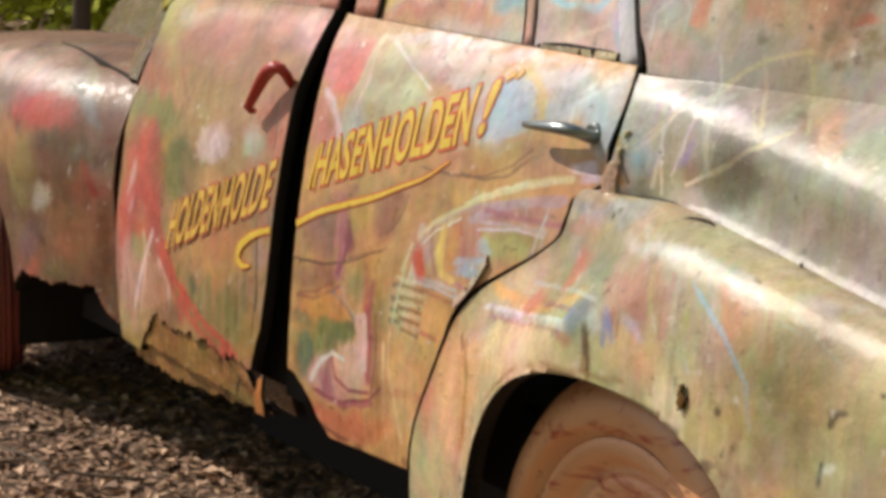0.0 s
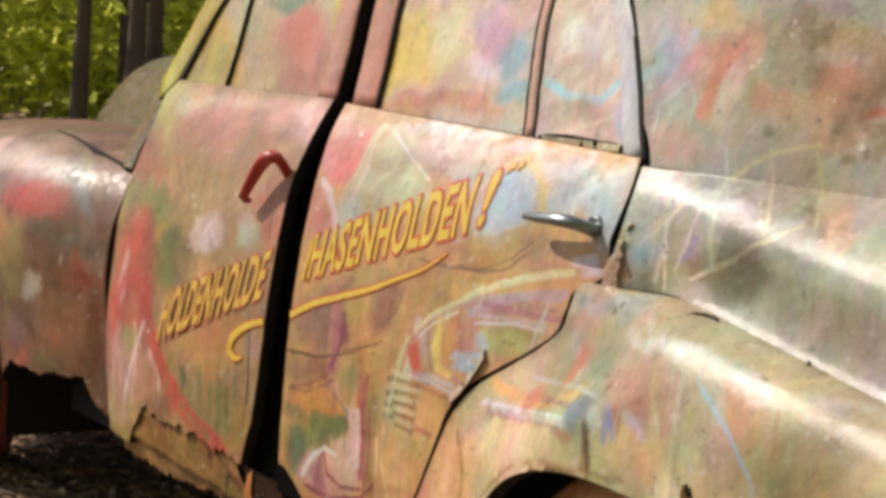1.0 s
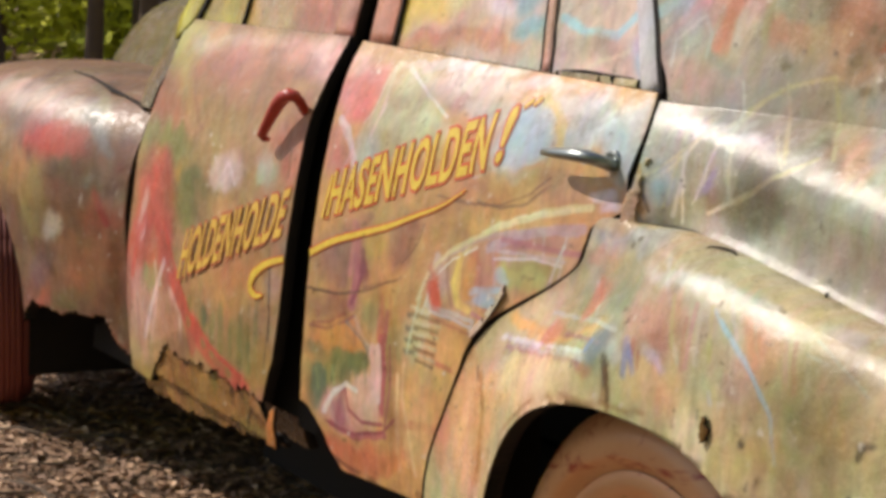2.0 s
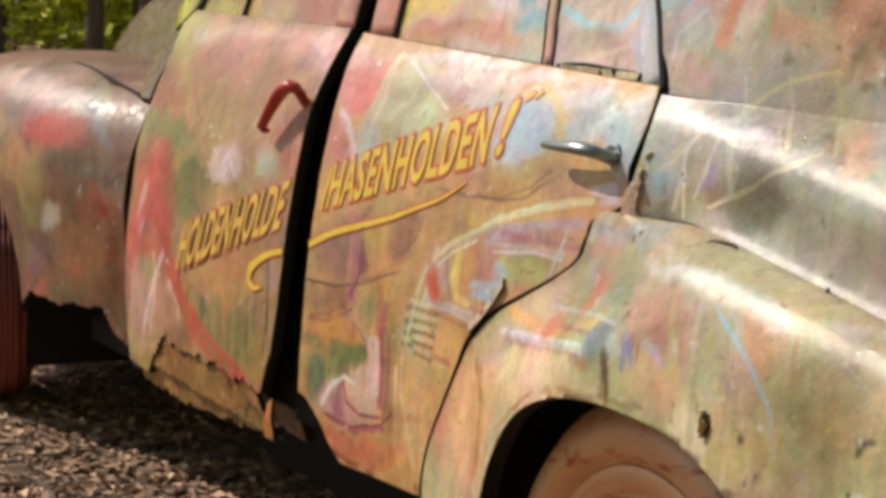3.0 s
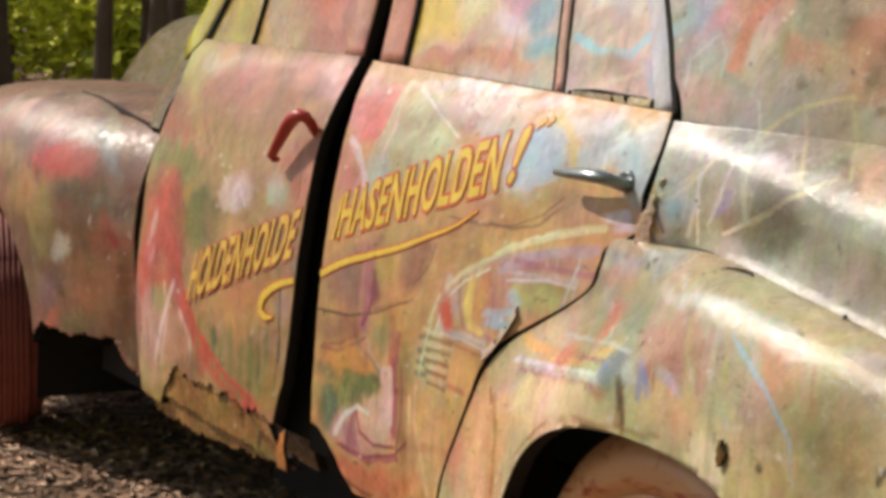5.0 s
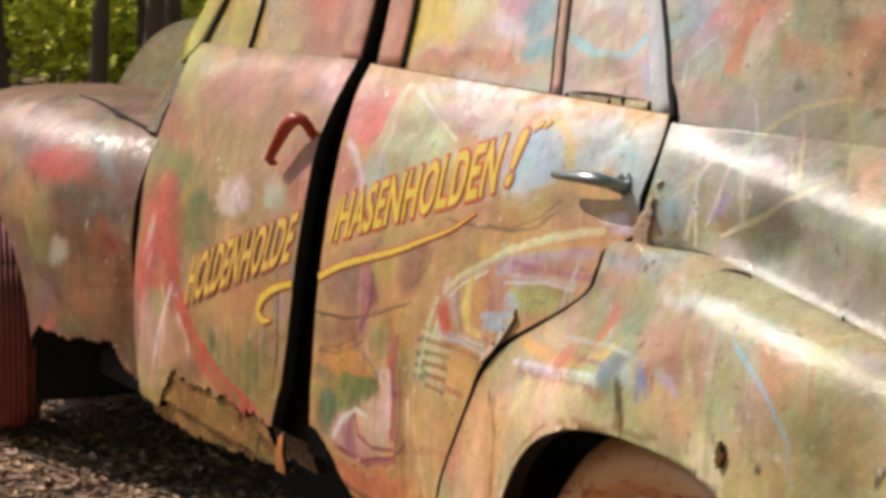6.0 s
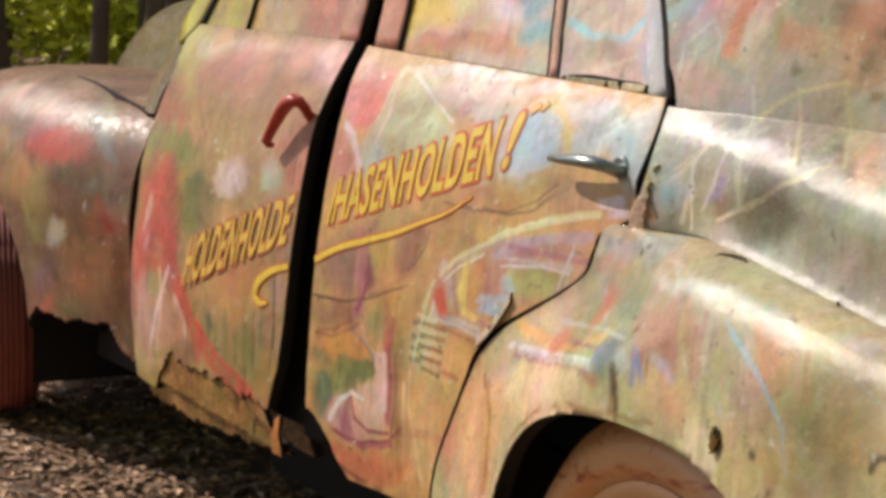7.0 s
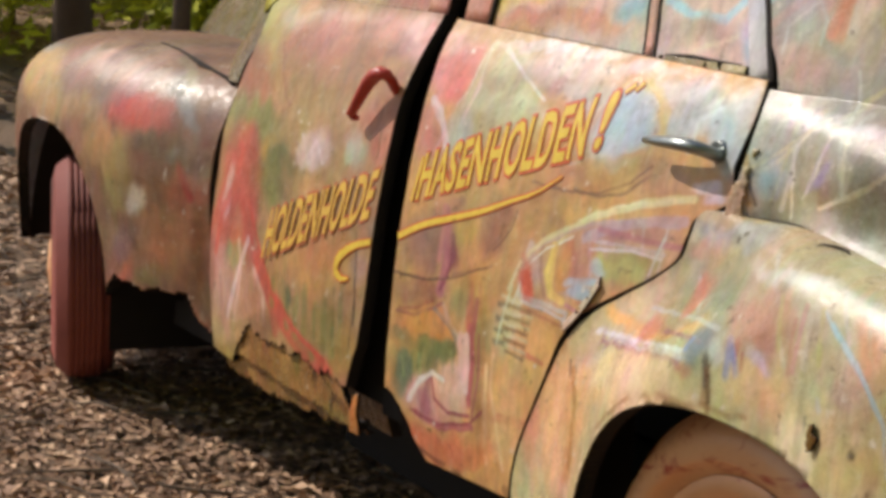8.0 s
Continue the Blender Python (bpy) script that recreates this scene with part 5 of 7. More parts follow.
def mural_front_fender(x, z):
    m = Mural(x, z, (140, 104, 80), 0.3, 14)
    m.blob(-1.864, 0.742, 0.220, 0.065, (200, 164, 104), 0.85, -8, 1.1)
    m.blob(-2.110, 0.831, 0.220, 0.023, (150, 150, 138), 0.8, -2, 1.1)
    m.blob(-1.604, 0.773, 0.115, 0.038, (158, 112, 98), 0.85, -10, 1.1)
    # this pale stroke paints the highlight on the fender's shoulder
    m.blob(-1.472, 0.823, 0.198, 0.043, (208, 182, 168), 0.85, -4, 1.1)
    m.blob(-2.192, 0.905, 0.134, 0.036, (146, 128, 92), 0.75, 15, 1.1)
    m.blob(-1.608, 0.671, 0.220, 0.035, (196, 156, 112), 0.7, 6, 1.1)
    m.blob(-1.568, 0.897, 0.109, 0.033, (150, 120, 96), 0.7, 5, 1.1)
    m.blob(-1.212, 0.722, 0.099, 0.048, (206, 92, 76), 0.95, 2, 1.1)
    m.blob(-1.124, 0.723, 0.063, 0.039, (190, 100, 84), 0.6, -18, 1.1)
    # the painted shoulder highlight goes on towards the door
    m.blob(-1.224, 0.820, 0.136, 0.034, (206, 184, 178), 0.8, -11, 1.1)
    m.blob(-1.070, 0.785, 0.095, 0.026, (150, 150, 148), 0.85, -33, 1.1)
    m.blob(-1.123, 0.852, 0.123, 0.012, (150, 140, 110), 0.7, -29, 1.1)
    m.blob(-1.118, 0.651, 0.084, 0.028, (116, 102, 74), 0.8, 14, 1.1)
    m.blob(-1.170, 0.521, 0.042, 0.026, (218, 204, 190), 0.95, 28, 1.1)
    m.blob(-1.215, 0.431, 0.055, 0.030, (146, 106, 108), 0.75, 27, 1.1)
    m.blob(-1.310, 0.622, 0.111, 0.059, (192, 152, 96), 0.75, 8, 1.1)
    m.blob(-1.248, 0.565, 0.083, 0.058, (176, 160, 104), 0.7, 24, 1.1)
    m.blob(-0.985, 0.602, 0.081, 0.041, (192, 108, 88), 0.75, 23, 1.1)
    m.line([(-1.010, 0.639), (-0.977, 0.586)], 0.023, (188, 66, 66), 0.75, 0.8, 0.3)
    m.blob(-0.967, 0.663, 0.052, 0.050, (150, 140, 120), 0.5, -2, 1.1)
    m.blob(-1.118, 0.385, 0.068, 0.024, (136, 128, 78), 0.75, 24, 1.1)
    m.blob(-1.049, 0.475, 0.124, 0.061, (194, 132, 96), 0.65, 24, 1.1)
    m.blob(-1.233, 0.343, 0.068, 0.020, (198, 120, 90), 0.75, 51, 1.1)
    m.blob(-0.947, 0.495, 0.082, 0.021, (132, 86, 48), 0.8, 84, 1.1)
    m.blob(-0.997, 0.321, 0.063, 0.028, (182, 100, 80), 0.75, 26, 1.1)
    m.blob(-1.226, 0.795, 0.094, 0.029, (196, 160, 150), 0.5, 16, 1.1)
    m.blob(-1.344, 0.890, 0.106, 0.049, (176, 150, 130), 0.6, -5, 1.1)
    m.blob(-1.264, 0.285, 0.031, 0.013, (150, 110, 80), 0.6, 53, 1.1)
    m.speckle((92, 64, 48), 0.55, 9, 39, 0.7)
    m.speckle((150, 146, 138), 0.45, 12, 42, 0.6)
    m.speckle((206, 190, 170), 0.32, 20, 40, 0.5)
    return m.c


def mural_windows(x, z):
    m = Mural(x, z, (222, 196, 182), 0.12, 17)
    m.blob(0.147, 1.180, 0.111, 0.067, (224, 202, 110), 0.97, -9, 1.1)
    m.blob(0.053, 1.167, 0.087, 0.031, (206, 184, 88), 0.95, -66, 1.1)
    m.blob(0.241, 1.203, 0.070, 0.051, (240, 224, 184), 0.95, -33, 1.1)
    m.blob(0.213, 1.085, 0.142, 0.018, (204, 148, 114), 0.95, 3, 1.1)
    m.blob(0.165, 1.055, 0.083, 0.018, (214, 166, 116), 0.95, 3, 1.1)
    m.blob(0.322, 1.081, 0.107, 0.016, (216, 164, 134), 0.85, 4, 1.1)
    m.blob(0.415, 1.176, 0.045, 0.033, (166, 194, 202), 0.97, -26, 1.1)
    m.blob(0.439, 1.115, 0.042, 0.020, (162, 194, 206), 0.95, -2, 1.1)
    m.blob(0.351, 1.150, 0.047, 0.021, (238, 234, 232), 0.85, -2, 1.1)
    m.blob(0.339, 1.220, 0.062, 0.028, (212, 186, 186), 0.85, -3, 1.1)
    m.blob(0.391, 1.040, 0.156, 0.012, (204, 198, 186), 0.95, 6, 1.1)
    m.blob(0.179, 1.102, 0.069, 0.006, (170, 120, 100), 0.6, 3, 1.1)
    m.blob(0.251, 1.115, 0.095, 0.012, (225, 190, 165), 0.7, 3, 1.1)
    m.blob(0.582, 1.195, 0.059, 0.036, (240, 234, 230), 0.95, -9, 1.1)
    m.blob(0.495, 1.210, 0.047, 0.024, (216, 180, 166), 0.85, -66, 1.1)
    m.line([(0.517, 1.132), (0.585, 1.111), (0.652, 1.109), (0.690, 1.146)], 0.014, (184, 216, 228), 0.95, 0.8, 0.3)
    m.blob(0.716, 1.115, 0.043, 0.018, (212, 174, 196), 0.85, -68, 1.1)
    m.blob(0.611, 1.080, 0.079, 0.020, (188, 168, 150), 0.95, 2, 1.1)
    m.line([(0.599, 1.055), (0.690, 1.093)], 0.007, (222, 208, 184), 0.9, 0.8, 0.3)
    m.blob(0.727, 1.068, 0.049, 0.019, (178, 184, 198), 0.95, -53, 1.1)
    m.blob(0.606, 1.240, 0.040, 0.026, (232, 222, 220), 0.8, -13, 1.1)
    m.blob(0.569, 1.151, 0.056, 0.018, (222, 200, 190), 0.7, -0, 1.1)
    left = x < -0.12
    m.lay(0.9 * left, (196, 184, 138))
    m.blob(-0.664, 1.167, 0.213, 0.058, (212, 188, 76), 0.97, -25, 1.1)
    m.blob(-0.664, 1.092, 0.151, 0.026, (206, 190, 96), 0.9, -1, 1.1)
    m.blob(-0.430, 1.155, 0.120, 0.073, (202, 190, 144), 0.9, -37, 1.1)
    m.blob(-0.187, 1.125, 0.133, 0.073, (206, 140, 126), 0.95, -12, 1.1)
    m.blob(-0.288, 1.195, 0.079, 0.049, (200, 118, 100), 0.85, -19, 1.1)
    m.blob(-0.359, 1.249, 0.075, 0.016, (118, 150, 112), 0.95, -2, 1.1)
    m.blob(-0.137, 1.214, 0.072, 0.022, (216, 186, 86), 0.9, -63, 1.1)
    m.blob(-0.267, 1.101, 0.063, 0.032, (180, 120, 100), 0.6, -9, 1.1)
    m.blob(-0.110, 1.111, 0.048, 0.007, (222, 165, 140), 0.7, -89, 1.1)
    m.blob(-0.334, 1.062, 0.140, 0.013, (190, 160, 130), 0.7, 2, 1.1)
    m.blob(-0.69, 1.13, 0.16, 0.10, (178, 156, 74), 0.55, 0, 1.1)
    m.blob(-0.32, 1.12, 0.20, 0.10, (196, 128, 104), 0.5, 0, 1.1)
    return m.c


def mural_hood(x, z):
    m = Mural(x, z, (114, 98, 70), 0.25, 20)
    m.speckle((112, 92, 58), 0.5, 6, 44, 0.7)
    m.speckle((176, 160, 132), 0.4, 10, 45, 0.6)
    m.blob(-1.0, 1.20, 0.16, 0.20, (150, 138, 100), 0.6)
    m.blob(-0.98, 0.96, 0.09, 0.08, (164, 128, 104), 0.6, 0, 1.1)
    return m.c


def mural_rusty_foot(x, z):
    m = Mural(x, z, (172, 128, 76), 0.45, 92)
    m.speckle((128, 118, 62), 0.6, 12, 53, 0.7)
    m.speckle((62, 40, 22), 0.55, 26, 54, 0.85)
    m.speckle((214, 150, 92), 0.4, 34, 55, 0.7)
    return m.c


# front door, ajar, its foot eaten through by rust
u, v = grid(340, 320)
z = 0.30 + 0.735 * v
x = DOOR_FRONT(z) + (DOOR_REAR(z) - DOOR_FRONT(z)) * u
foot = 0.392 + 0.012 * field(x, z, 30, 31) + 0.010 * field(x, z, 90, 32) - 0.05 * smooth(-0.72, -0.80, x) + 0.006 * (x + 0.5)
y = side(x, z) - 0.006 * u
tear = (z < 0.47) & (x > DOOR_REAR(z) - 0.035 * np.clip((0.47 - z) / 0.10, 0, 1))
skin = (~tear & (z > foot - 0.095 * smooth(-0.64, -0.78, x))).ravel()
# edge=DARK puts the black of the door gap onto the panel's own edge
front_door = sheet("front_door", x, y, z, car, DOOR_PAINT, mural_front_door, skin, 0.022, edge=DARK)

# the inner skin below the rotten foot, the ledge under it and the lip curled up at the corner
u, v = grid(200, 40)
x = -0.84 + 0.72 * u
z = 0.315 + 0.090 * v
edge = 0.318 + 0.005 * field(x, z, 26, 41)
open_corner = (z > 0.338) & (x > -0.176 + 1.2 * (0.363 - z))
sheet("door_foot", x, side(x, z) + 0.004 + 0.003 * field(x, z, 25, 43), z, front_door, PAINT, mural_rusty_foot,
      ((z > edge) & ~open_corner).ravel(), 0.012, "torn rusty inner skin of the door's foot", edge=DARK)
u, v = grid(220, 24)
x = -0.85 + 0.735 * u
low = spline([-0.85, -0.6, -0.38, -0.19, -0.11], [0.262, 0.264, 0.284, 0.301, 0.314])(x)
z = low + (0.322 - low) * v
ragged = low + 0.006 + 0.008 * field(x, z, 34, 44) + 0.006 * field(x, z, 90, 45)
sheet("door_ledge", x, side(x, z) + 0.013 + 0.006 * (1 - v), z, front_door, PAINT, mural_rusty_foot,
      (z > ragged).ravel(), 0.014, "rusty folded ledge along the door's foot", edge=DARK)
u, v = grid(10, 30)
x = -0.146 + 0.036 * u * (1 - 0.45 * v) + 0.026 * v + 0.002 * np.sin(9 * v)
z = 0.314 + 0.078 * v - 0.012 * (1 - u) * v
sheet("door_lip", x, side(x, z) - 0.003 - 0.006 * np.sin(2 * v), z, front_door, PAINT, tint(212, 142, 84, 0.3, 94), None, 0.006, "curled orange lip of the door's corner", edge=DARK)

# rear door
u, v = grid(380, 320)
z0 = 0.328 + 0.02 * u
z = z0 + (1.03 - 0.025 * u - z0) * v
x = REAR_FRONT(z) + (REAR_REAR(z) - 0.005 - 0.012 * np.exp(-((z - 0.675) / 0.085) ** 2) - REAR_FRONT(z)) * u
tear = 0.335 + 0.006 * field(x, z, 30, 51) + 0.085 * smooth(0.15, -0.01, x)
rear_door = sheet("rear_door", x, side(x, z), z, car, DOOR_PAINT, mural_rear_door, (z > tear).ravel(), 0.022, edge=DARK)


# rear fender: swells out from the door's cut and hangs over the wheel
def rear_fender_point(u, v):
    s = np.clip(v / 0.42, 0, 1) * math.pi / 2
    drop = np.clip((v - 0.42) / 0.58, 0, 1)
    zc = 0.60
    z_near = np.where(v < 0.42, zc + (0.832 - zc) * np.cos(s) ** 0.56, zc - 0.30 * drop)
    x0 = REAR_REAR(z_near)
    x = x0 + 0.002 + (1.95 - x0) * u ** 1.3
    top = VALLEY(x)
    z = np.where(v < 0.42, zc + (top - zc) * np.cos(s) ** 0.56, zc - 0.30 * drop)
    inner = side(x, top) + 0.006 - 0.016 * smooth(0.88, 1.0, x)
    out = -0.125 - 0.015 * smooth(0.9, 1.3, x) + 0.25 * np.clip((x - 1.55) / 0.4, 0, 1) ** 2
    full = np.where(v < 0.42, inner + (out - inner) * np.sin(s) ** 0.62, out + 0.015 * drop)
    blend = smooth(0.0, 0.34, x - x0)
    y = side(x0, z) * (1 - blend) + full * blend
    return x, y, z


u, v = grid(520, 350)
x, y, z = rear_fender_point(u, v)
x, z, arch = cut_arch(x, z, 0.98, 0.332, 0.33, 0.292, 2.5)
rear_fender = sheet("rear_fender", x, y, z, car, PAINT, mural_shine_rear_fender, arch.ravel(), 0.03, edge=DARK)

# quarter panel and rear pillar
x_edge = spline([0.8, 0.99, 1.02, 1.06, 1.14, 1.22, 1.36, 1.5], [0.816, 0.812, 0.80, 0.768, 0.728, 0.68, 0.56, 0.40])
for name, low, high in (("quarter_panel", None, 0.995), ("rear_pillar", 0.9952, 1.5)):
    u, v = grid(380, 170)
    x = 0.8 + 1.2 * u
    z0 = VALLEY(x) - 0.03 if low is None else low
    z1 = high - (0.35 * smooth(1.0, 2.0, x) if high > 1 else 0.0)
    z = z0 + (z1 - z0) * v
    x = x_edge(z) + (2.0 - x_edge(z)) * u ** 1.3
    if low is None:
        skin = side(x, z) - 0.016 * smooth(0.88, 1.0, x) * np.exp(-np.clip(z - VALLEY(x), 0, 1) / 0.016)
    else:
        skin = shoulder(x, z) + 0.03 * np.clip(x - 0.9, 0, 3) ** 2
    quarter = sheet(name, x, skin, z, car, PAINT, mural_shine_quarter, None, 0.0)

# front fender
FT = spline([-2.42, -2.32, -2.12, -1.78, -1.3, -0.9], [0.62, 0.76, 0.86, 0.893, 0.897, 0.876])
FO = spline([-2.42, -2.32, -2.17, -1.95, -1.58, -1.2, -0.9], [0.30, 0.10, -0.03, -0.09, -0.105, -0.08, 0.0])
u, v = grid(230, 150)
x = -0.915 - 1.49 * u - 0.042 * smooth(0.42, 0.22, v) * (1 - u) ** 8
s = np.clip(v / 0.5, 0, 1) * math.pi / 2
drop = np.clip((v - 0.5) / 0.5, 0, 1)
zc = 0.62
z = np.where(v < 0.5, zc + (FT(x) - zc) * np.cos(s) ** 0.6, zc - 0.30 * drop)
x = x + (DOOR_FRONT(np.minimum(z, 0.78)) - 0.005 + 0.915) * (1 - u) ** 8
y = np.where(v < 0.5, 0.34 + (FO(x) - 0.34) * np.sin(s) ** 0.6, FO(x) + 0.03 * drop)
x, z, arch = cut_arch(x, z, -1.72, 0.388, 0.35, 0.328, 2.2)
rot = 0.322 + 0.014 * field(x, z, 22, 61) + 0.010 * field(x, z, 70, 62) + 0.055 * smooth(-0.95, -1.01, x) * smooth(-1.34, -1.27, x)
front_fender = sheet("front_fender", x, y, z, car, DOOR_PAINT, mural_front_fender, (arch & (z > rot)).ravel(), 0.03, edge=DARK)


def fender_top(x, y):
    """Height of the front fender's crown at a place."""
    t = np.clip((0.34 - y) / (0.34 - FO(x)), 0, 0.999) ** (1 / 0.6)
    return 0.62 + (FT(x) - 0.62) * np.sqrt(1 - t * t) ** 0.6


def flat_pane(x, z):
    return side(x, np.maximum(z, 1.05)) - 0.22 * np.maximum(1.05 - z, 0) + 0.004


# windows painted over, sunk into their frames
u, v = grid(200, 100)
z = 0.985 + 0.44 * v
x = -0.02 + (x_edge(z) - 0.03 + 0.02) * u
rear_window = sheet("window_panel", x, flat_pane(x, z), z, rear_door, PAINT, mural_windows, None, 0.01, "painted-over rear side window")
z = 1.005 + 0.42 * v
x_a = -0.86 + 0.78 * np.clip(z - 1.03, 0, 1)
x = x_a + (-0.11 - x_a) * u
front_window = sheet("window_panel", x, flat_pane(x, z), z, front_door, PAINT, mural_windows, None, 0.01, "painted-over front side window")


def strip(name, points, width, parent, material, mural=None, out=0.004, depth=0.02, label="", surface=side):
    """A narrow bar along the side of the car, through the given points (x, z)."""
    pts = np.array(points, float)
    seg = np.r_[0, np.cumsum(np.hypot(*np.diff(pts, axis=0).T))]
    t = np.linspace(0, seg[-1], max(8, int(seg[-1] / 0.02)))
    px, pz = spline(seg, pts[:, 0])(t), spline(seg, pts[:, 1])(t)
    d = np.stack([np.gradient(px), np.gradient(pz)], 1)
    d /= np.linalg.norm(d, axis=1)[:, None]
    k = np.array([-0.5, -0.42, 0.42, 0.5])
    x = px[:, None] + d[:, 1:] * k * width
    z = pz[:, None] - d[:, :1] * k * width
    y = surface(x, z) + dent(x, z) * (mural is None) - out + np.array([0.003, 0, 0, 0.003])
    return sheet(name, x, y, z, parent, material, mural, None, depth, label, edge=DARK)


def glazing(x, z):
    return flat_pane(x, z) - 0.004


def pillar_line(x, z):
    return 0.05 + 0.22 * (z - 0.995) + 0.9 * np.clip(z - 1.34, 0, 1) ** 1.5


strip("window_divider", [(0.504, 1.008), (0.482, 1.11), (0.472, 1.40)], 0.020, rear_door, PAINT, tint(214, 168, 150), -0.003, 0.003, "", glazing)
strip("window_seal", [(0.490, 1.010), (0.469, 1.11), (0.459, 1.40)], 0.003, rear_door, DARK, None, -0.0024, 0.002, "black rubber window seal", glazing)
strip("window_seal", [(0.519, 1.006), (0.496, 1.11), (0.486, 1.40)], 0.006, rear_door, DARK, None, -0.0024, 0.002, "black rubber window seal", glazing)
strip("window_frame", [(0.772, 0.998), (0.742, 1.06), (0.704, 1.14), (0.650, 1.22), (0.522, 1.36)], 0.044, rear_door, PAINT, tint(206, 202, 206, 0.2), 0.006, 0.008, "", glazing)
# the next black strip is added as the dark gap between rear door and pillar
strip("door_gap_strip", [(0.800, 0.993), (0.771, 1.05), (0.732, 1.13), (0.685, 1.21), (0.56, 1.36)], 0.011, rear_door, DARK, None, 0.001, 0.02, "black strip standing in for the dark gap behind the rear door", pillar_line)
strip("window_frame", [(0.018, 1.028), (0.018, 1.12), (0.010, 1.40)], 0.080, rear_door, PAINT, tint(218, 158, 136, 0.3), 0.003, 0.004, "", glazing)
strip("window_seal", [(0.064, 1.024), (0.063, 1.12), (0.058, 1.40)], 0.006, rear_door, DARK, None, 0.003, 0.003, "black rubber window seal", glazing)
strip("window_divider", [(-0.557, 1.034), (-0.54, 1.12), (-0.52, 1.40)], 0.007, front_door, RUBBER, None, 0.003, 0.02, "", glazing)
strip("window_seal", [(-0.80, 1.040), (-0.742, 1.12), (-0.66, 1.21), (-0.48, 1.36)], 0.014, front_door, RUBBER, None, 0.003, 0.012, "black rubber window seal", glazing)
strip("window_frame", [(-0.115, 1.03), (-0.11, 1.12), (-0.11, 1.40)], 0.07, front_door, PAINT, tint(216, 160, 136, 0.25), 0.003, 0.02, "", glazing)
strip("windscreen_pillar", [(-0.880, 1.015), (-0.81, 1.10), (-0.705, 1.21), (-0.48, 1.40)], 0.075, car, PAINT, tint(206, 188, 88, 0.25), 0.004, 0.03)

# roof, bonnet, boot and the far side
u, v = grid(60, 40)
a = (v - 0.5) * 2
x = -0.55 + 1.9 * u + 0.0 * v
crown = 1.58 - 0.14 * ((u - 0.45) / 0.55) ** 2
z = crown - (crown - 1.40) * np.abs(a) ** 3.2
y = 0.85 + a * 0.62
sheet("roof", x, y, z, car, PAINT, mural_hood, None, 0.0)
u, v = grid(110, 110)
a = (v - 0.5) * 2
x = -0.915 - 1.32 * u
top = 1.066 + 0.022 * np.sin(u * 3) - 0.34 * np.clip((u - 0.66) / 0.34, 0, 1) ** 2.4
half = 0.775 - 0.29 * np.clip(u, 0, 1) ** 0.8
z = top - (top - 0.70) * np.abs(a) ** 7.0 - 0.02 * a * a
y = 0.85 + a * half
sheet("bonnet", x, y, z, car, PAINT, mural_hood, None, 0.0, "dull beige bonnet with rounded nose")
# cowl between the bonnet, the fender and the front door
u, v = grid(60, 70)
z = 0.845 + 0.215 * v
x_r = DOOR_FRONT(z) - 0.006 - 0.032 * smooth(0.98, 0.88, z)
x = x_r - 0.24 * (1 - u)
y = side(DOOR_FRONT(z), z) + 0.012 + 0.30 * (1 - u) ** 2 * 0.24 + 0.02 * (1 - v) * (1 - u)
sheet("cowl_panel", x, y, z, car, PAINT, mural_hood, None, 0.02, "dull beige cowl panel with pinkish wash", edge=DARK)
u, v = grid(50, 40)
a = (v - 0.5) * 2
x = 1.30 + 0.85 * np.sin(u * math.pi / 2)
z = 0.35 + (1.22 - 0.05 * np.abs(a) ** 3 - 0.35) * np.cos(u * math.pi / 2) ** 0.8
sheet("boot", x, 0.85 + a * 0.78 * (1 - 0.1 * u), z, car, PAINT, mural_hood, None, 0.0)
u, v = grid(80, 40)
x = -2.1 + 4.1 * u
z = 0.32 + 1.08 * v * (0.62 + 0.38 * smooth(-0.75, -0.4, x) * (1 - smooth(1.3, 1.9, x)))
sheet("far_side", x, 1.70 - side(x, z), z, car, PAINT, mural_hood, None, 0.0)
u, v = grid(60, 30)
x = -0.86 + 0.36 * v
sheet("windscreen", x, 0.17 + 1.36 * u, 1.04 + 0.38 * v, car, PAINT, mural_hood, None, 0.01)

# inner shell seen through the gaps, its near-black colour holding their shade; floor and sill
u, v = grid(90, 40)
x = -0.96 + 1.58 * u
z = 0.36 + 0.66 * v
sheet("inner_panel", x, side(x, z) + 0.055, z, car, DARK, None, None, 0.0, "dark rusted inner panel, near-black to hold the gaps' shade")
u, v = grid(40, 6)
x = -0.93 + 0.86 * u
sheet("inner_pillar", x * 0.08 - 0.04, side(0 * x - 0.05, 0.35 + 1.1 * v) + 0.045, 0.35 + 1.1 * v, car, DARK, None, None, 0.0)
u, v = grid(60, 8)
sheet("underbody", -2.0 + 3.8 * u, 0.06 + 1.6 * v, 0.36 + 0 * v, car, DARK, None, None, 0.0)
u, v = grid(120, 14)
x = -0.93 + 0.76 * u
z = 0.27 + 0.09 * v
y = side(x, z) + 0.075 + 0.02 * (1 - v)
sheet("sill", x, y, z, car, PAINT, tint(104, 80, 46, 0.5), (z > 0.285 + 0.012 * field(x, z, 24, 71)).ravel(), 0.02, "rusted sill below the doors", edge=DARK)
# a rail added under the body so that no light shows through
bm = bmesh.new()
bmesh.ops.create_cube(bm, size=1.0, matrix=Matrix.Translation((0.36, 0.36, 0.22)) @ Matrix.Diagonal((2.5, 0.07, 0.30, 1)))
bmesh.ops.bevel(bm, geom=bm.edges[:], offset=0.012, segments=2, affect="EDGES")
part("chassis_blocker", bm, DARK, car, "near-black rail added under the body to block light")


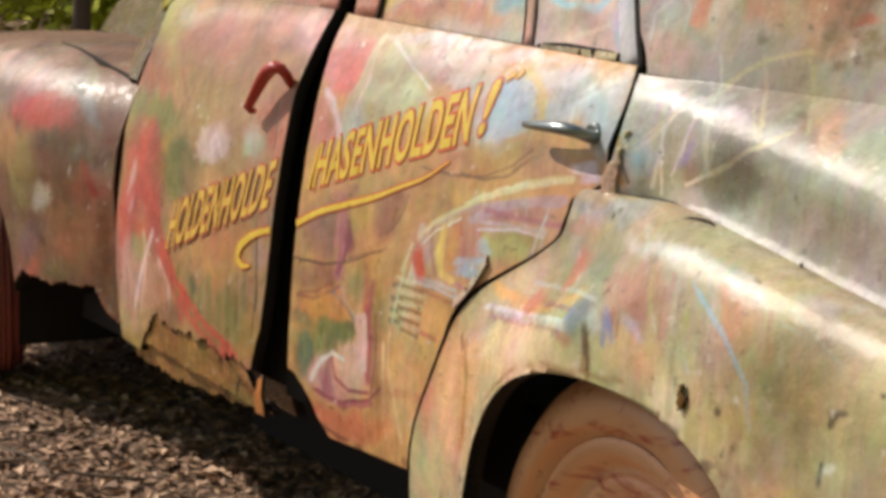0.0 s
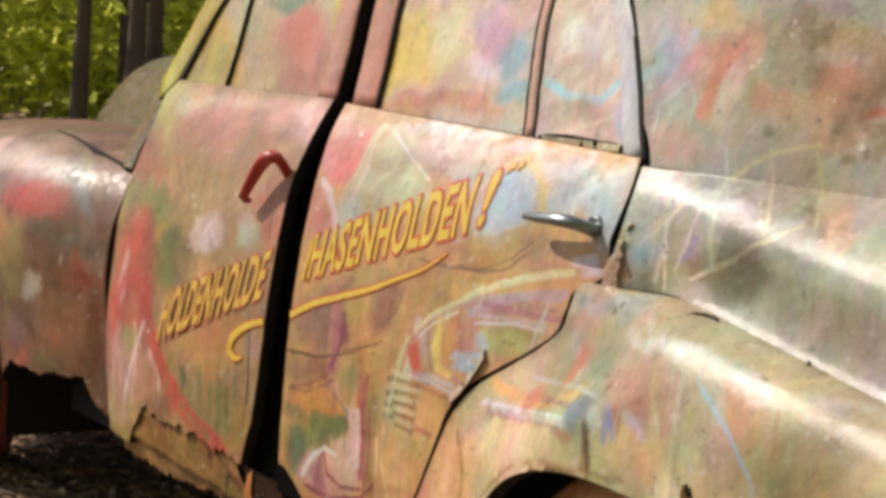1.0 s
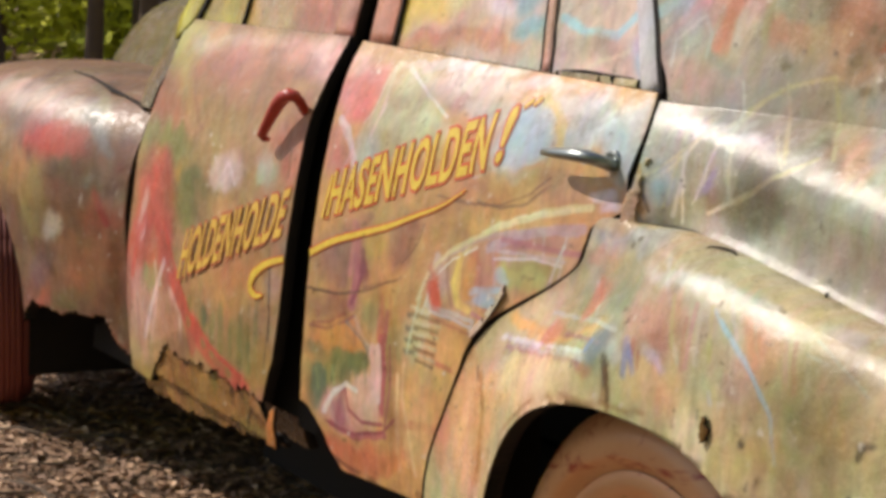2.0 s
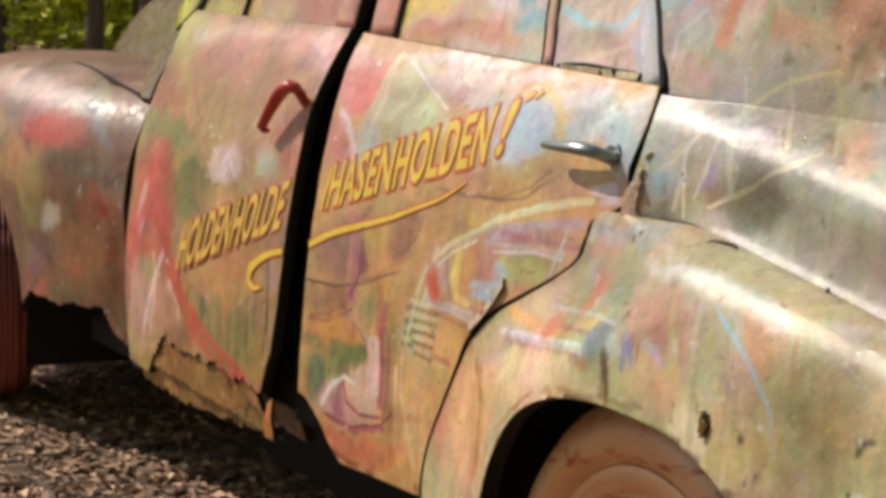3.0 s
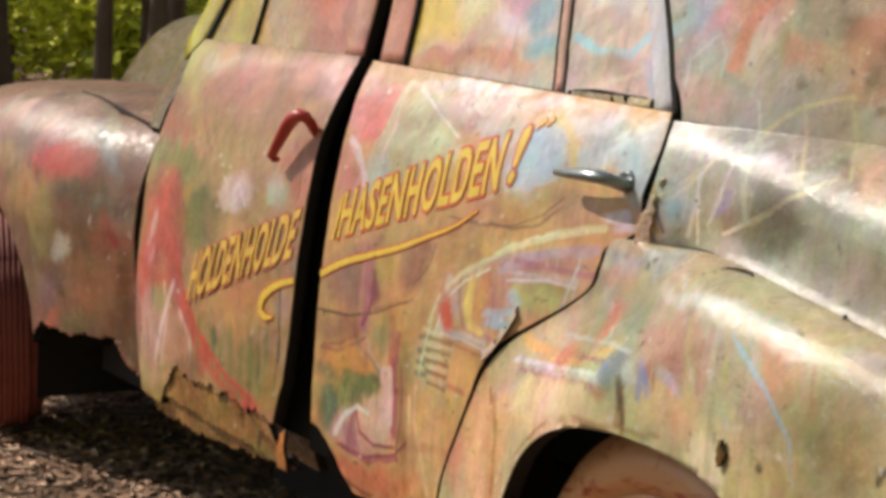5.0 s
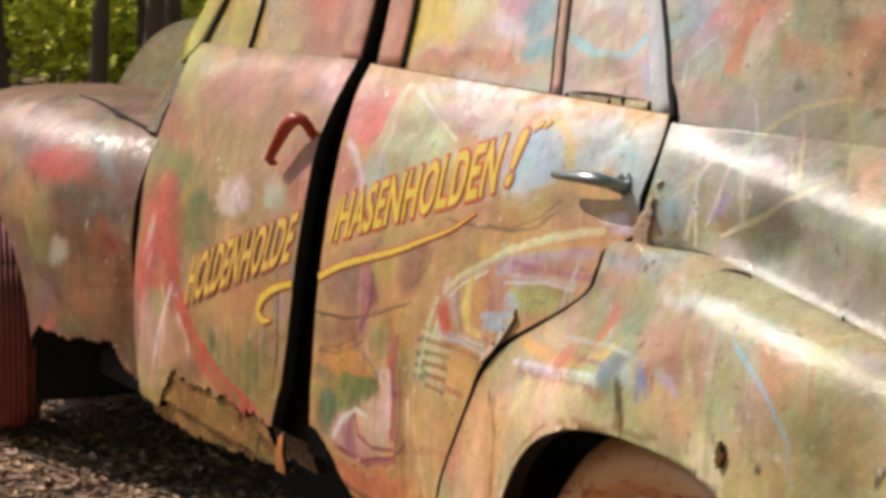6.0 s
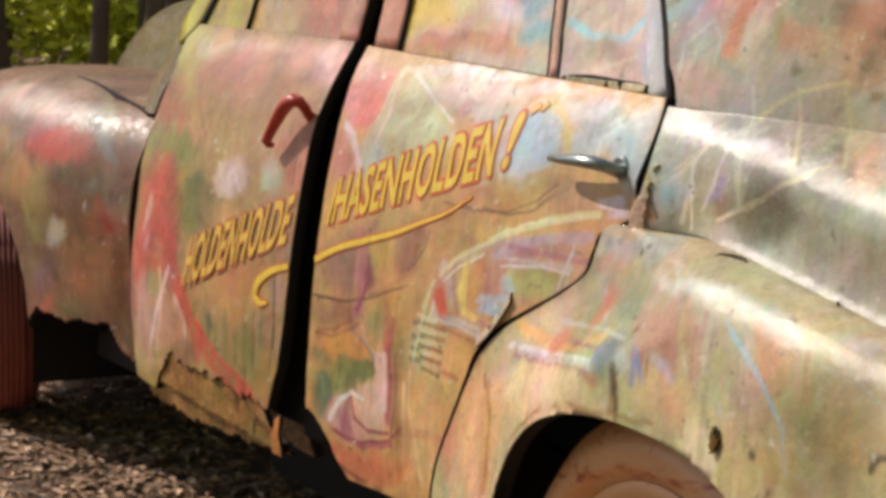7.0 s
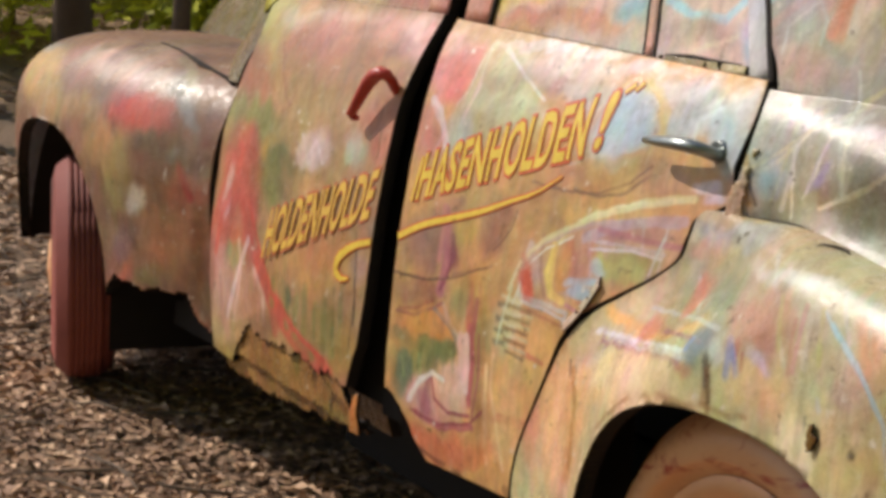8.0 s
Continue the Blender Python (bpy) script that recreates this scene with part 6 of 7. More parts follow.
# near-black linings put deep shade into the wheel arches
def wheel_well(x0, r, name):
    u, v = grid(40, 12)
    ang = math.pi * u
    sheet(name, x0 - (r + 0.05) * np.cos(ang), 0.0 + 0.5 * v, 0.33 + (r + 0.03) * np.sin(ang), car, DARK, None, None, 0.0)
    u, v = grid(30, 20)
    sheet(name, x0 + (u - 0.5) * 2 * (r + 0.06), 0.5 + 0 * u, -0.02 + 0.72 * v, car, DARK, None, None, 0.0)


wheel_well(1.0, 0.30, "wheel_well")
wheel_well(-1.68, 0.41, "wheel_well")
# two panels added to block sun and darken the arch and the rusted hole
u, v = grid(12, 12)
sheet("splash_blocker", -1.335 + 0 * u, -0.055 + 0.57 * u, 0.195 + 0.33 * v, car, DARK, None, None, 0.0, "near-black panel added behind the front wheel to block the sun")
sheet("inner_fender", -1.26 + 0.30 * u, 0.07 + 0.03 * v, 0.27 + 0.50 * v, car, DARK, None, None, 0.0, "near-black panel added inside the front fender to darken its hole")


def lathe(profile, steps=64, flutes=None):
    """A bmesh turned about the y axis from (radius, y) pairs."""
    bm = bmesh.new()
    rings = []
    for r, yy in profile:
        rings.append([bm.verts.new((r * math.cos(a), yy, r * math.sin(a))) for a in (2 * math.pi * i / steps for i in range(steps))])
    for p, q in zip(rings, rings[1:]):
        for i in range(steps):
            j = (i + 1) % steps
            f = bm.faces.new((p[i], p[j], q[j], q[i]))
            f.smooth = True
    return bm


def wheel(m, r, tread_material, wall_material, rim_r, w=0.075):
    base = new("wheel")
    base.parent = car
    base.matrix_local = m
    prof = [(rim_r, -w + 0.012), (rim_r + 0.02, -w - 0.006), (r - 0.06, -w - 0.016), (r - 0.02, -w - 0.004), (r, -w + 0.02)]
    for i in range(6):
        c = -w + 0.03 + i * (2 * w - 0.06) / 5
        prof += [(r + 0.004, c - 0.008), (r + 0.005, c + 0.006), (r - 0.006, c + 0.009), (r - 0.006, c + 0.012)]
    prof += [(r, w - 0.02), (r - 0.02, w + 0.004), (r - 0.06, w + 0.016), (rim_r, w)]
    part("tyre", lathe(prof, 96), tread_material, base)
    part("rim", lathe([(rim_r + 0.004, -w + 0.006), (rim_r - 0.012, -w - 0.002), (rim_r - 0.03, -w + 0.02), (rim_r - 0.045, -w + 0.032), (0.155, -w + 0.03),
                       (0.14, -w + 0.022), (0.12, -w + 0.034), (0.0, -w + 0.036)]), wall_material, base)
    part("hubcap", lathe([(0.128, -w + 0.034), (0.124, -w + 0.012), (0.108, -w + 0.002), (0.098, -w + 0.008), (0.088, -w - 0.008), (0.06, -w - 0.02), (0.0, -w - 0.026)]),
         wall_material, base)
    return base


TREAD = plain("red_painted_tyre", linear(132, 68, 58), 0.7, 0, 0.4, 30)


def painted_wheel():
    m, nt, b = nodes_of("painted_wheel")
    c = mix(nt, noise_tex(nt, 9, 5, 0.6), linear(218, 148, 100), linear(238, 192, 144))
    c = mix(nt, ramp(nt, noise_tex(nt, 7, 6, 0.7, (1.0, 1.0, 2.2), 1.2), 0.54, 0.64), c, linear(180, 76, 56))
    c = mix(nt, ramp(nt, noise_tex(nt, 24, 6, 0.7), 0.62, 0.70), c, linear(84, 50, 34))
    nt.links.new(c, b.inputs["Base Color"])
    b.inputs["Roughness"].default_value = 0.4
    bump(nt, b, noise_tex(nt, 60, 5, 0.6), 0.25, 0.003)
    return m


WALL = painted_wheel()
wheel(pose(0.93, 0.035, 0.325), 0.285, WALL, WALL, 0.20)
wheel(pose(-1.71, 0.005, 0.322, 2, 0, -17), 0.265, TREAD, WALL, 0.19, 0.062)


# ---- lettering and fittings on the doors ----
def lettering(text, quad, parent):
    """Sign-painter's capitals stretched between four corners (x, z) of the car's side: foot left, foot right, head right, head left."""
    inks = (FADED_ORANGE, FADED_YELLOW) if parent is front_door else (ORANGE, YELLOW)
    for material, fat, out in ((inks[0], 0.062, 0.0014), (inks[1], 0.020, 0.0020)):
        cu = bpy.data.curves.new("lettering", "FONT")
        cu.body, cu.offset, cu.resolution_u = text, fat, 3
        cu.space_character = 1.08
        tmp = bpy.data.objects.new("lettering", cu)
        scene.collection.objects.link(tmp)
        me = bpy.data.meshes.new_from_object(tmp.evaluated_get(bpy.context.evaluated_depsgraph_get()))
        bpy.data.objects.remove(tmp)
        bm = bmesh.new()
        bm.from_mesh(me)
        bmesh.ops.subdivide_edges(bm, edges=[e for e in bm.edges if e.calc_length() > 0.35], cuts=2)
        bmesh.ops.triangulate(bm, faces=bm.faces)
        co = np.array([w.co[:] for w in bm.verts])
        if fat > 0.03:
            lo, hi = lettering.box
        else:
            lo, hi = co.min(0), co.max(0)
        a, b = (co[:, 0] - lo[0]) / (hi[0] - lo[0]), (co[:, 1] - lo[1]) / (hi[1] - lo[1])
        q = np.array(quad)
        p = (q[0] * (1 - a)[:, None] + q[1] * a[:, None]) * (1 - b)[:, None] + (q[3] * (1 - a)[:, None] + q[2] * a[:, None]) * b[:, None]
        p[:, 0] += 0.0012 * np.sin(p[:, 0] * 90)
        yy = side(p[:, 0], p[:, 1]) + dent(p[:, 0], p[:, 1]) - out - (0.006 if parent is front_door else 0.0)
        for w, (px, pz), py in zip(bm.verts, p, yy):
            w.co = (px, py, pz)
        part("lettering", bm, material, parent, "yellow hand-painted capitals" if material is inks[1] else "red outline of the capitals")


def text_box(text):
    cu = bpy.data.curves.new("lettering", "FONT")
    cu.body, cu.offset, cu.resolution_u, cu.space_character = text, 0.020, 3, 1.08
    tmp = bpy.data.objects.new("lettering", cu)
    scene.collection.objects.link(tmp)
    me = bpy.data.meshes.new_from_object(tmp.evaluated_get(bpy.context.evaluated_depsgraph_get()))
    bpy.data.objects.remove(tmp)
    co = np.array([w.co[:] for w in me.vertices])
    return co.min(0), co.max(0)


for text, quad, parent in (
        ("HASENHOLDEN", [(0.034, 0.741), (0.477, 0.868), (0.468, 0.953), (0.043, 0.819)], rear_door),
        ("!", [(0.498, 0.879), (0.512, 0.883), (0.516, 0.966), (0.496, 0.962)], rear_door),
        ("HOLDENHOLDE", [(-0.572, 0.540), (-0.112, 0.688), (-0.090, 0.777), (-0.537, 0.640)], front_door)):
    lettering.box = text_box(text)
    lettering(text, quad, parent)


def swoosh(points, widths, parent):
    pts = np.array(points)
    seg = np.r_[0, np.cumsum(np.hypot(*np.diff(pts, axis=0).T))]
    t = np.linspace(0, seg[-1], 60)
    px, pz, w = spline(seg, pts[:, 0])(t), spline(seg, pts[:, 1])(t), np.interp(t, seg, widths)
    d = np.stack([np.gradient(px), np.gradient(pz)], 1)
    d /= np.linalg.norm(d, axis=1)[:, None]
    for material, extra, out in ((ORANGE, 0.005, 0.0014), (YELLOW, 0.0, 0.0020)):
        k = np.array([-0.5, 0, 0.5]) * (w[:, None] + extra)
        x, z = px[:, None] + d[:, 1:] * k, pz[:, None] - d[:, :1] * k
        sheet("flourish", x, side(x, z) + dent(x, z) - out - (0.006 if parent is front_door else 0), z, parent, material, None, None, 0.0)


swoosh([(-0.008, 0.676), (0.063, 0.705), (0.151, 0.730), (0.235, 0.753), (0.313, 0.780), (0.387, 0.806), (0.439, 0.835)],
       [0.011, 0.010, 0.009, 0.008, 0.006, 0.004, 0.002], rear_door)
swoosh([(-0.09, 0.653), (-0.142, 0.639), (-0.186, 0.620), (-0.212, 0.600), (-0.216, 0.583), (-0.198, 0.574), (-0.160, 0.578)],
       [0.010, 0.011, 0.014, 0.018, 0.018, 0.012, 0.003], front_door)
swoosh([(0.020, 0.738), (0.030, 0.790), (0.034, 0.812)], [0.008, 0.008, 0.007], rear_door)
swoosh([(0.524, 0.963), (0.540, 0.976)], [0.004, 0.007], rear_door)
swoosh([(0.545, 0.967), (0.556, 0.980)], [0.004, 0.007], rear_door)


def rod(pts, radii, flat=1.0, steps=14):
    """A bmesh bar through points, its section flattened in height."""
    bm = bmesh.new()
    rings = []
    pts = [Vector(p) for p in pts]
    for i, p in enumerate(pts):
        d = (pts[min(i + 1, len(pts) - 1)] - pts[max(i - 1, 0)]).normalized()
        a = d.cross(Vector((0, 0, 1)))
        a = a.normalized() if a.length > 0.1 else Vector((0, 1, 0))
        b = a.cross(d)
        rings.append([bm.verts.new(p + radii[i] * (a * math.cos(t) + flat * b * math.sin(t))) for t in (2 * math.pi * k / steps for k in range(steps))])
    for r0, r1 in zip(rings, rings[1:]):
        for k in range(steps):
            bm.faces.new((r0[k], r0[(k + 1) % steps], r1[(k + 1) % steps], r1[k])).smooth = True
    bm.faces.new(rings[0])
    bm.faces.new(rings[-1])
    bmesh.ops.recalc_face_normals(bm, faces=bm.faces)
    return bm


# chrome lever on the rear door, red bow on the front door
part("door_handle", rod([(0.770, 0.020, 0.902), (0.772, -0.010, 0.908), (0.770, -0.028, 0.914), (0.758, -0.036, 0.917), (0.730, -0.038, 0.917), (0.69, -0.037, 0.915), (0.655, -0.034, 0.913), (0.648, -0.033, 0.913)],
                        [0.013, 0.012, 0.012, 0.013, 0.012, 0.010, 0.007, 0.003], 0.75), CHROME, rear_door, "tarnished chrome lever handle")
part("handle_plate", rod([(0.768, 0.012, 0.902), (0.768, -0.004, 0.902)], [0.022, 0.019], 1.2, 20), CHROME, rear_door, "chrome handle plate")
part("door_handle", rod([(-0.112, 0.010, 0.885), (-0.104, -0.008, 0.905), (-0.090, -0.026, 0.922), (-0.086, -0.036, 0.931), (-0.100, -0.041, 0.933), (-0.120, -0.042, 0.927), (-0.140, -0.043, 0.913), (-0.158, -0.044, 0.894), (-0.176, -0.045, 0.874), (-0.193, -0.045, 0.856), (-0.194, -0.040, 0.850), (-0.186, -0.034, 0.849)],
                        [0.008, 0.009, 0.010, 0.0115, 0.013, 0.0135, 0.013, 0.0115, 0.010, 0.009, 0.008, 0.005], 0.9), RED_METAL, front_door, "bent red-painted door handle")

# torn slits along the fenders' seams and a peeled flap at the door cut
for pts in ([(1.024, -0.056, 0.8315), (1.030, -0.040, 0.836), (1.046, -0.033, 0.8355), (1.060, -0.031, 0.834), (1.070, -0.036, 0.8325)],
            [(1.238, -0.048, 0.811), (1.222, -0.030, 0.8135), (1.220, -0.018, 0.8145), (1.246, -0.018, 0.8105), (1.274, -0.023, 0.807)]):
    part("torn_slit", rod(pts, [0.001, 0.003, 0.0035, 0.003, 0.001], 0.8, 8), DARK, rear_fender, "dark torn slit in the sheet metal")
crack = [(-1.46, 0.085), (-1.32, 0.075), (-1.20, 0.062), (-1.13, 0.055), (-1.07, 0.058), (-1.00, 0.060), (-0.95, 0.056)]
part("fender_seam", rod([(px, py, float(fender_top(px, py)) + 0.002) for px, py in crack], [0.002, 0.004, 0.005, 0.009, 0.005, 0.006, 0.004], 0.6, 8), DARK, front_fender, "cracked black seam of the fender")
u, v = grid(40, 14)
x = 0.505 + 0.075 * u + 0.006 * (v - 0.5)
z = 0.632 + 0.050 * u + 0.03 * u * u - 0.012 * (v - 0.5)
sheet("peeled_flap", x, side(x, z) - 0.002 - 0.004 * v, z, rear_door, PAINT, tint(184, 162, 140, 0.6), (field(x, z, 60, 95) > -0.3).ravel(), 0.004, "peeled flap of grey paint and rust", edge=RUST)
# perished seal and crumbling putty along the foot of the vent window
for pts, w in (([(0.530, 1.010), (0.58, 1.006), (0.64, 1.010), (0.70, 1.012)], 0.007), ([(0.555, 1.018), (0.60, 1.021), (0.66, 1.019), (0.722, 1.017)], 0.004)):
    strip("vent_seal", pts, w, rear_door, DARK, None, 0.006, 0.004, "perished rubber seal under the vent window", glazing)
u, v = grid(120, 14)
x = 0.545 + 0.195 * u
z = 1.008 + 0.010 * v
sheet("vent_sill", x, glazing(x, z) - 0.009 - 0.002 * field(x, z, 60, 46), z, rear_door, PAINT, tint(172, 160, 122, 0.6, 95), (field(x, z, 70, 47) > -0.45).ravel(), 0.006, "crumbling putty on the vent window's sill", edge=DARK)
# rust-cracked scab at the foot of the quarter panel
u, v = grid(40, 60)
x = 0.806 + 0.040 * u + 0.010 * v
z = 0.838 + 0.085 * v
scab = (np.abs(u - 0.5) < 0.10 + 0.26 * (1 - v) ** 1.5 + 0.20 * field(x, z, 60, 48))
sheet("rust_scab", x, side(x, z) - 0.004 - 0.0015 * field(x, z, 70, 49), z, quarter, PAINT, tint(216, 198, 160, 0.4, 96), scab.ravel(), 0.003, "cracked scab of cream paint and rust")
u, v = grid(24, 50)
x = 1.136 + 0.024 * u + 0.010 * v
z = 0.626 + 0.054 * v
flake = np.abs(u - 0.5) * 2 < 0.15 + 0.45 * np.sin(v * math.pi) ** 2 + 0.9 * field(x, z, 90, 99)
sheet("rust_flake", x, -0.1385 - 0.003 * np.sin(3 * u), z, rear_fender, PAINT, tint(120, 88, 46, 0.9), flake.ravel(), 0.004, "lifted flake of rusty paint", edge=DARK)


# ---- the forest floor and the trees ----
def litter_material():
    m, nt, b = nodes_of("leaf_litter")
    n1, n2 = noise_tex(nt, 55, 8, 0.75), noise_tex(nt, 2.2, 4, 0.6)
    c = mix(nt, ramp(nt, n1, 0.35, 0.68), (0.10, 0.058, 0.034), (0.48, 0.31, 0.19))
    c = mix(nt, ramp(nt, n2, 0.35, 0.7), c, mix(nt, n1, (0.07, 0.045, 0.027), (0.46, 0.33, 0.21)))
    nt.links.new(c, b.inputs["Base Color"])
    b.inputs["Roughness"].default_value = 0.9
    bump(nt, b, n1, 0.9, 0.03)
    return m


def ground_z(x, y):
    near = 0.03 * field(np.asarray(x, float), np.asarray(y, float), 0.9, 81) + 0.012 * field(np.asarray(x, float), np.asarray(y, float), 5, 82)
    d = np.hypot(x, y)
    return 0.03 + near + 0.02 * np.clip(d - 6, 0, 60) * 0.6


rad = np.r_[np.linspace(0, 6, 90), np.geomspace(6.15, 400, 70)]
ang = np.linspace(0, 2 * math.pi, 181)
R, A = np.meshgrid(rad, ang)
X, Y = R * np.cos(A), R * np.sin(A)
ground = sheet("ground", X, Y, ground_z(X, Y), None, litter_material(), None, None, 0.0)
tagged(ground, "brown forest floor of dead leaves and twigs", "ground", "", "structure")

BARK = plain("bark", (0.13, 0.088, 0.058), 0.95, 0, 0.75, 9, 1.0)
rng = random.Random(7)


def leaf_material(name, colour):
    m, nt, b = nodes_of(name)
    geo = nt.nodes.new("ShaderNodeNewGeometry")
    c = mix(nt, geo.outputs["Random Per Island"], [v * 0.5 for v in colour], [v * 1.6 for v in colour])
    nt.links.new(c, b.inputs["Base Color"])
    b.inputs["Roughness"].default_value = 0.6
    tr = add(nt, "ShaderNodeBsdfTranslucent")
    nt.links.new(c, tr.inputs[0])
    mx = add(nt, "ShaderNodeMixShader")
    mx.inputs[0].default_value = 0.75
    out = nt.nodes["Material Output"]
    nt.links.new(b.outputs[0], mx.inputs[1])
    nt.links.new(tr.outputs[0], mx.inputs[2])
    nt.links.new(mx.outputs[0], out.inputs[0])
    return m


LEAF = leaf_material("spring_leaves", (0.64, 0.66, 0.13))


def tube(bm, pts, radii, steps=9):
    rings = []
    for i, p in enumerate(pts):
        d = (pts[min(i + 1, len(pts) - 1)] - pts[max(i - 1, 0)]).normalized()
        a = d.orthogonal().normalized()
        b = d.cross(a)
        rings.append([bm.verts.new(p + radii[i] * (a * math.cos(t) + b * math.sin(t))) for t in (2 * math.pi * k / steps for k in range(steps))])
    for r0, r1 in zip(rings, rings[1:]):
        for k in range(steps):
            f = bm.faces.new((r0[k], r0[(k + 1) % steps], r1[(k + 1) % steps], r1[k]))
            f.smooth = True


def leaves(centres, count, spread, size, r):
    """Many small folded leaves round the given centres, as vertices and faces."""
    vs, fs = [], []
    for c in centres:
        for _ in range(count):
            p = c + Vector((r.gauss(0, spread), r.gauss(0, spread), r.gauss(0, spread * 0.7)))
            d = Vector((r.gauss(0, 1), r.gauss(0, 1), r.gauss(0, 0.7))).normalized() * size * r.uniform(0.6, 1.3)
            w = d.orthogonal().normalized() * size * 0.45
            n = len(vs)
            vs += [p - d, p + w, p + d, p - w]
            fs.append((n, n + 1, n + 2, n + 3))
    return vs, fs


def tree(x, y, height, radius, lean, crown_from, clumps, per, label, seed, size=0.09):
    r = random.Random(seed)
    base = tagged(new("tree"), label, "tree", "saplings in the undergrowth" if height < 6 else "trees round the clearing")
    base.location = (x, y, float(ground_z(x, y)) - 0.05)
    bm = bmesh.new()
    pts, rad = [], []
    sway = [r.uniform(-0.15, 0.15) for _ in range(8)]
    for i in range(12):
        t = i / 11
        pts.append(Vector((lean * height * t + radius * 1.8 * math.sin(9 * t + sway[0] * 20), radius * 1.6 * math.sin(7 * t + sway[1] * 30), height * t)))
        rad.append(radius * (1 - 0.8 * t) * (1 + 0.5 * max(0, 0.08 - t) / 0.08))
    tube(bm, pts, rad, 12)
    centres = []
    for k in range(max(4, clumps // 3)):
        t = r.uniform(crown_from, 0.95)
        p = Vector((lean * height * t, 0, height * t))
        a = r.uniform(0, 2 * math.pi)
        ln = height * r.uniform(0.08, 0.2)
        q = p + Vector((math.cos(a) * ln, math.sin(a) * ln, ln * r.uniform(0.0, 0.6)))
        mid = (p + q) / 2 + Vector((0, 0, ln * 0.12))
        tube(bm, [p, mid, q], [radius * 0.25, radius * 0.15, radius * 0.05], 6)
        centres += [q, mid, q + Vector((r.gauss(0, 0.4), r.gauss(0, 0.4), r.gauss(0, 0.3)))]
    part("trunk", bm, BARK, base)
    vs, fs = leaves(centres[:clumps], per, height * 0.045 + 0.15, size, r)
    me = bpy.data.meshes.new("crown")
    me.from_pydata([tuple(q) for q in vs], [], fs)
    me.materials.append(LEAF)
    crown = new("crown", me)
    crown.parent = base
    return base


for i in range(34):
    d = rng.uniform(10.5, 26)
    a = rng.uniform(-0.62, -0.05)
    tx, ty = 2.75 - d * math.cos(a + 0.0), -1.49 - d * math.sin(a)
    tree(tx, ty, rng.uniform(9, 15), rng.uniform(0.05, 0.17), rng.uniform(-0.09, 0.09), 0.62, 10, 22,
         "slender dark-barked forest tree with fresh green leaves", 100 + i)

# young undergrowth between the trunks
for i in range(70):
    d = rng.uniform(14, 34)
    a = rng.uniform(-0.66, -0.02)
    tx, ty = 2.75 - d * math.cos(a), -1.49 - d * math.sin(a)
    tree(tx, ty, rng.uniform(2.2, 5), rng.uniform(0.015, 0.04), rng.uniform(-0.1, 0.1), 0.06, 30, 80,
         "young sapling with bright green spring leaves", 300 + i, 0.085)


# dead leaves and twigs on the ground
def dead_leaf_material():
    m, nt, b = nodes_of("dead_leaves")
    geo = nt.nodes.new("ShaderNodeNewGeometry")
    r = nt.nodes.new("ShaderNodeValToRGB")
    e = r.color_ramp.elements
    e[0].color, e[1].color = (0.22, 0.13, 0.075, 1), (0.74, 0.52, 0.33, 1)
    e.new(0.55).color = (0.41, 0.25, 0.15, 1)
    e.new(0.85).color = (0.62, 0.41, 0.25, 1)
    nt.links.new(geo.outputs["Random Per Island"], r.inputs[0])
    n = noise_tex(nt, 140, 3, 0.6)
    nt.links.new(mix(nt, 0.5, r.outputs[0], mix(nt, n, (0.5, 0.5, 0.5), (1.4, 1.4, 1.4)), "MULTIPLY"), b.inputs["Base Color"])
    b.inputs["Roughness"].default_value = 0.75
    return m


def scatter(count, x0, x1, y0, y1, size, seed):
    g = np.random.default_rng(seed)
    x, y = g.uniform(x0, x1, count), g.uniform(y0, y1, count)
    a, l = g.uniform(0, 2 * math.pi, count), size * g.uniform(0.5, 1.4, count)
    tilt, roll, lift = g.normal(0, 0.16, count), g.normal(0, 0.22, count), g.uniform(0.002, 0.014, count)
    base = np.stack([x, y, ground_z(x, y) + lift], 1)
    d = np.stack([np.cos(a), np.sin(a), tilt], 1) * l[:, None]
    w = np.stack([-np.sin(a), np.cos(a), roll], 1) * (l * g.uniform(0.3, 0.6, count))[:, None]
    up = np.array([0, 0, 1.0]) * (l * g.uniform(-0.1, 0.5, count))[:, None]
    v = np.stack([base - d, base - 0.2 * d + w + up, base + d, base - 0.2 * d - w + up, base + up * 0.2], 1).reshape(-1, 3)
    k = np.arange(count)[:, None] * 5
    f = np.concatenate([k + [[0, 4, 1]], k + [[1, 4, 2]], k + [[2, 4, 3]], k + [[3, 4, 0]]]).tolist()
    return v.tolist(), f


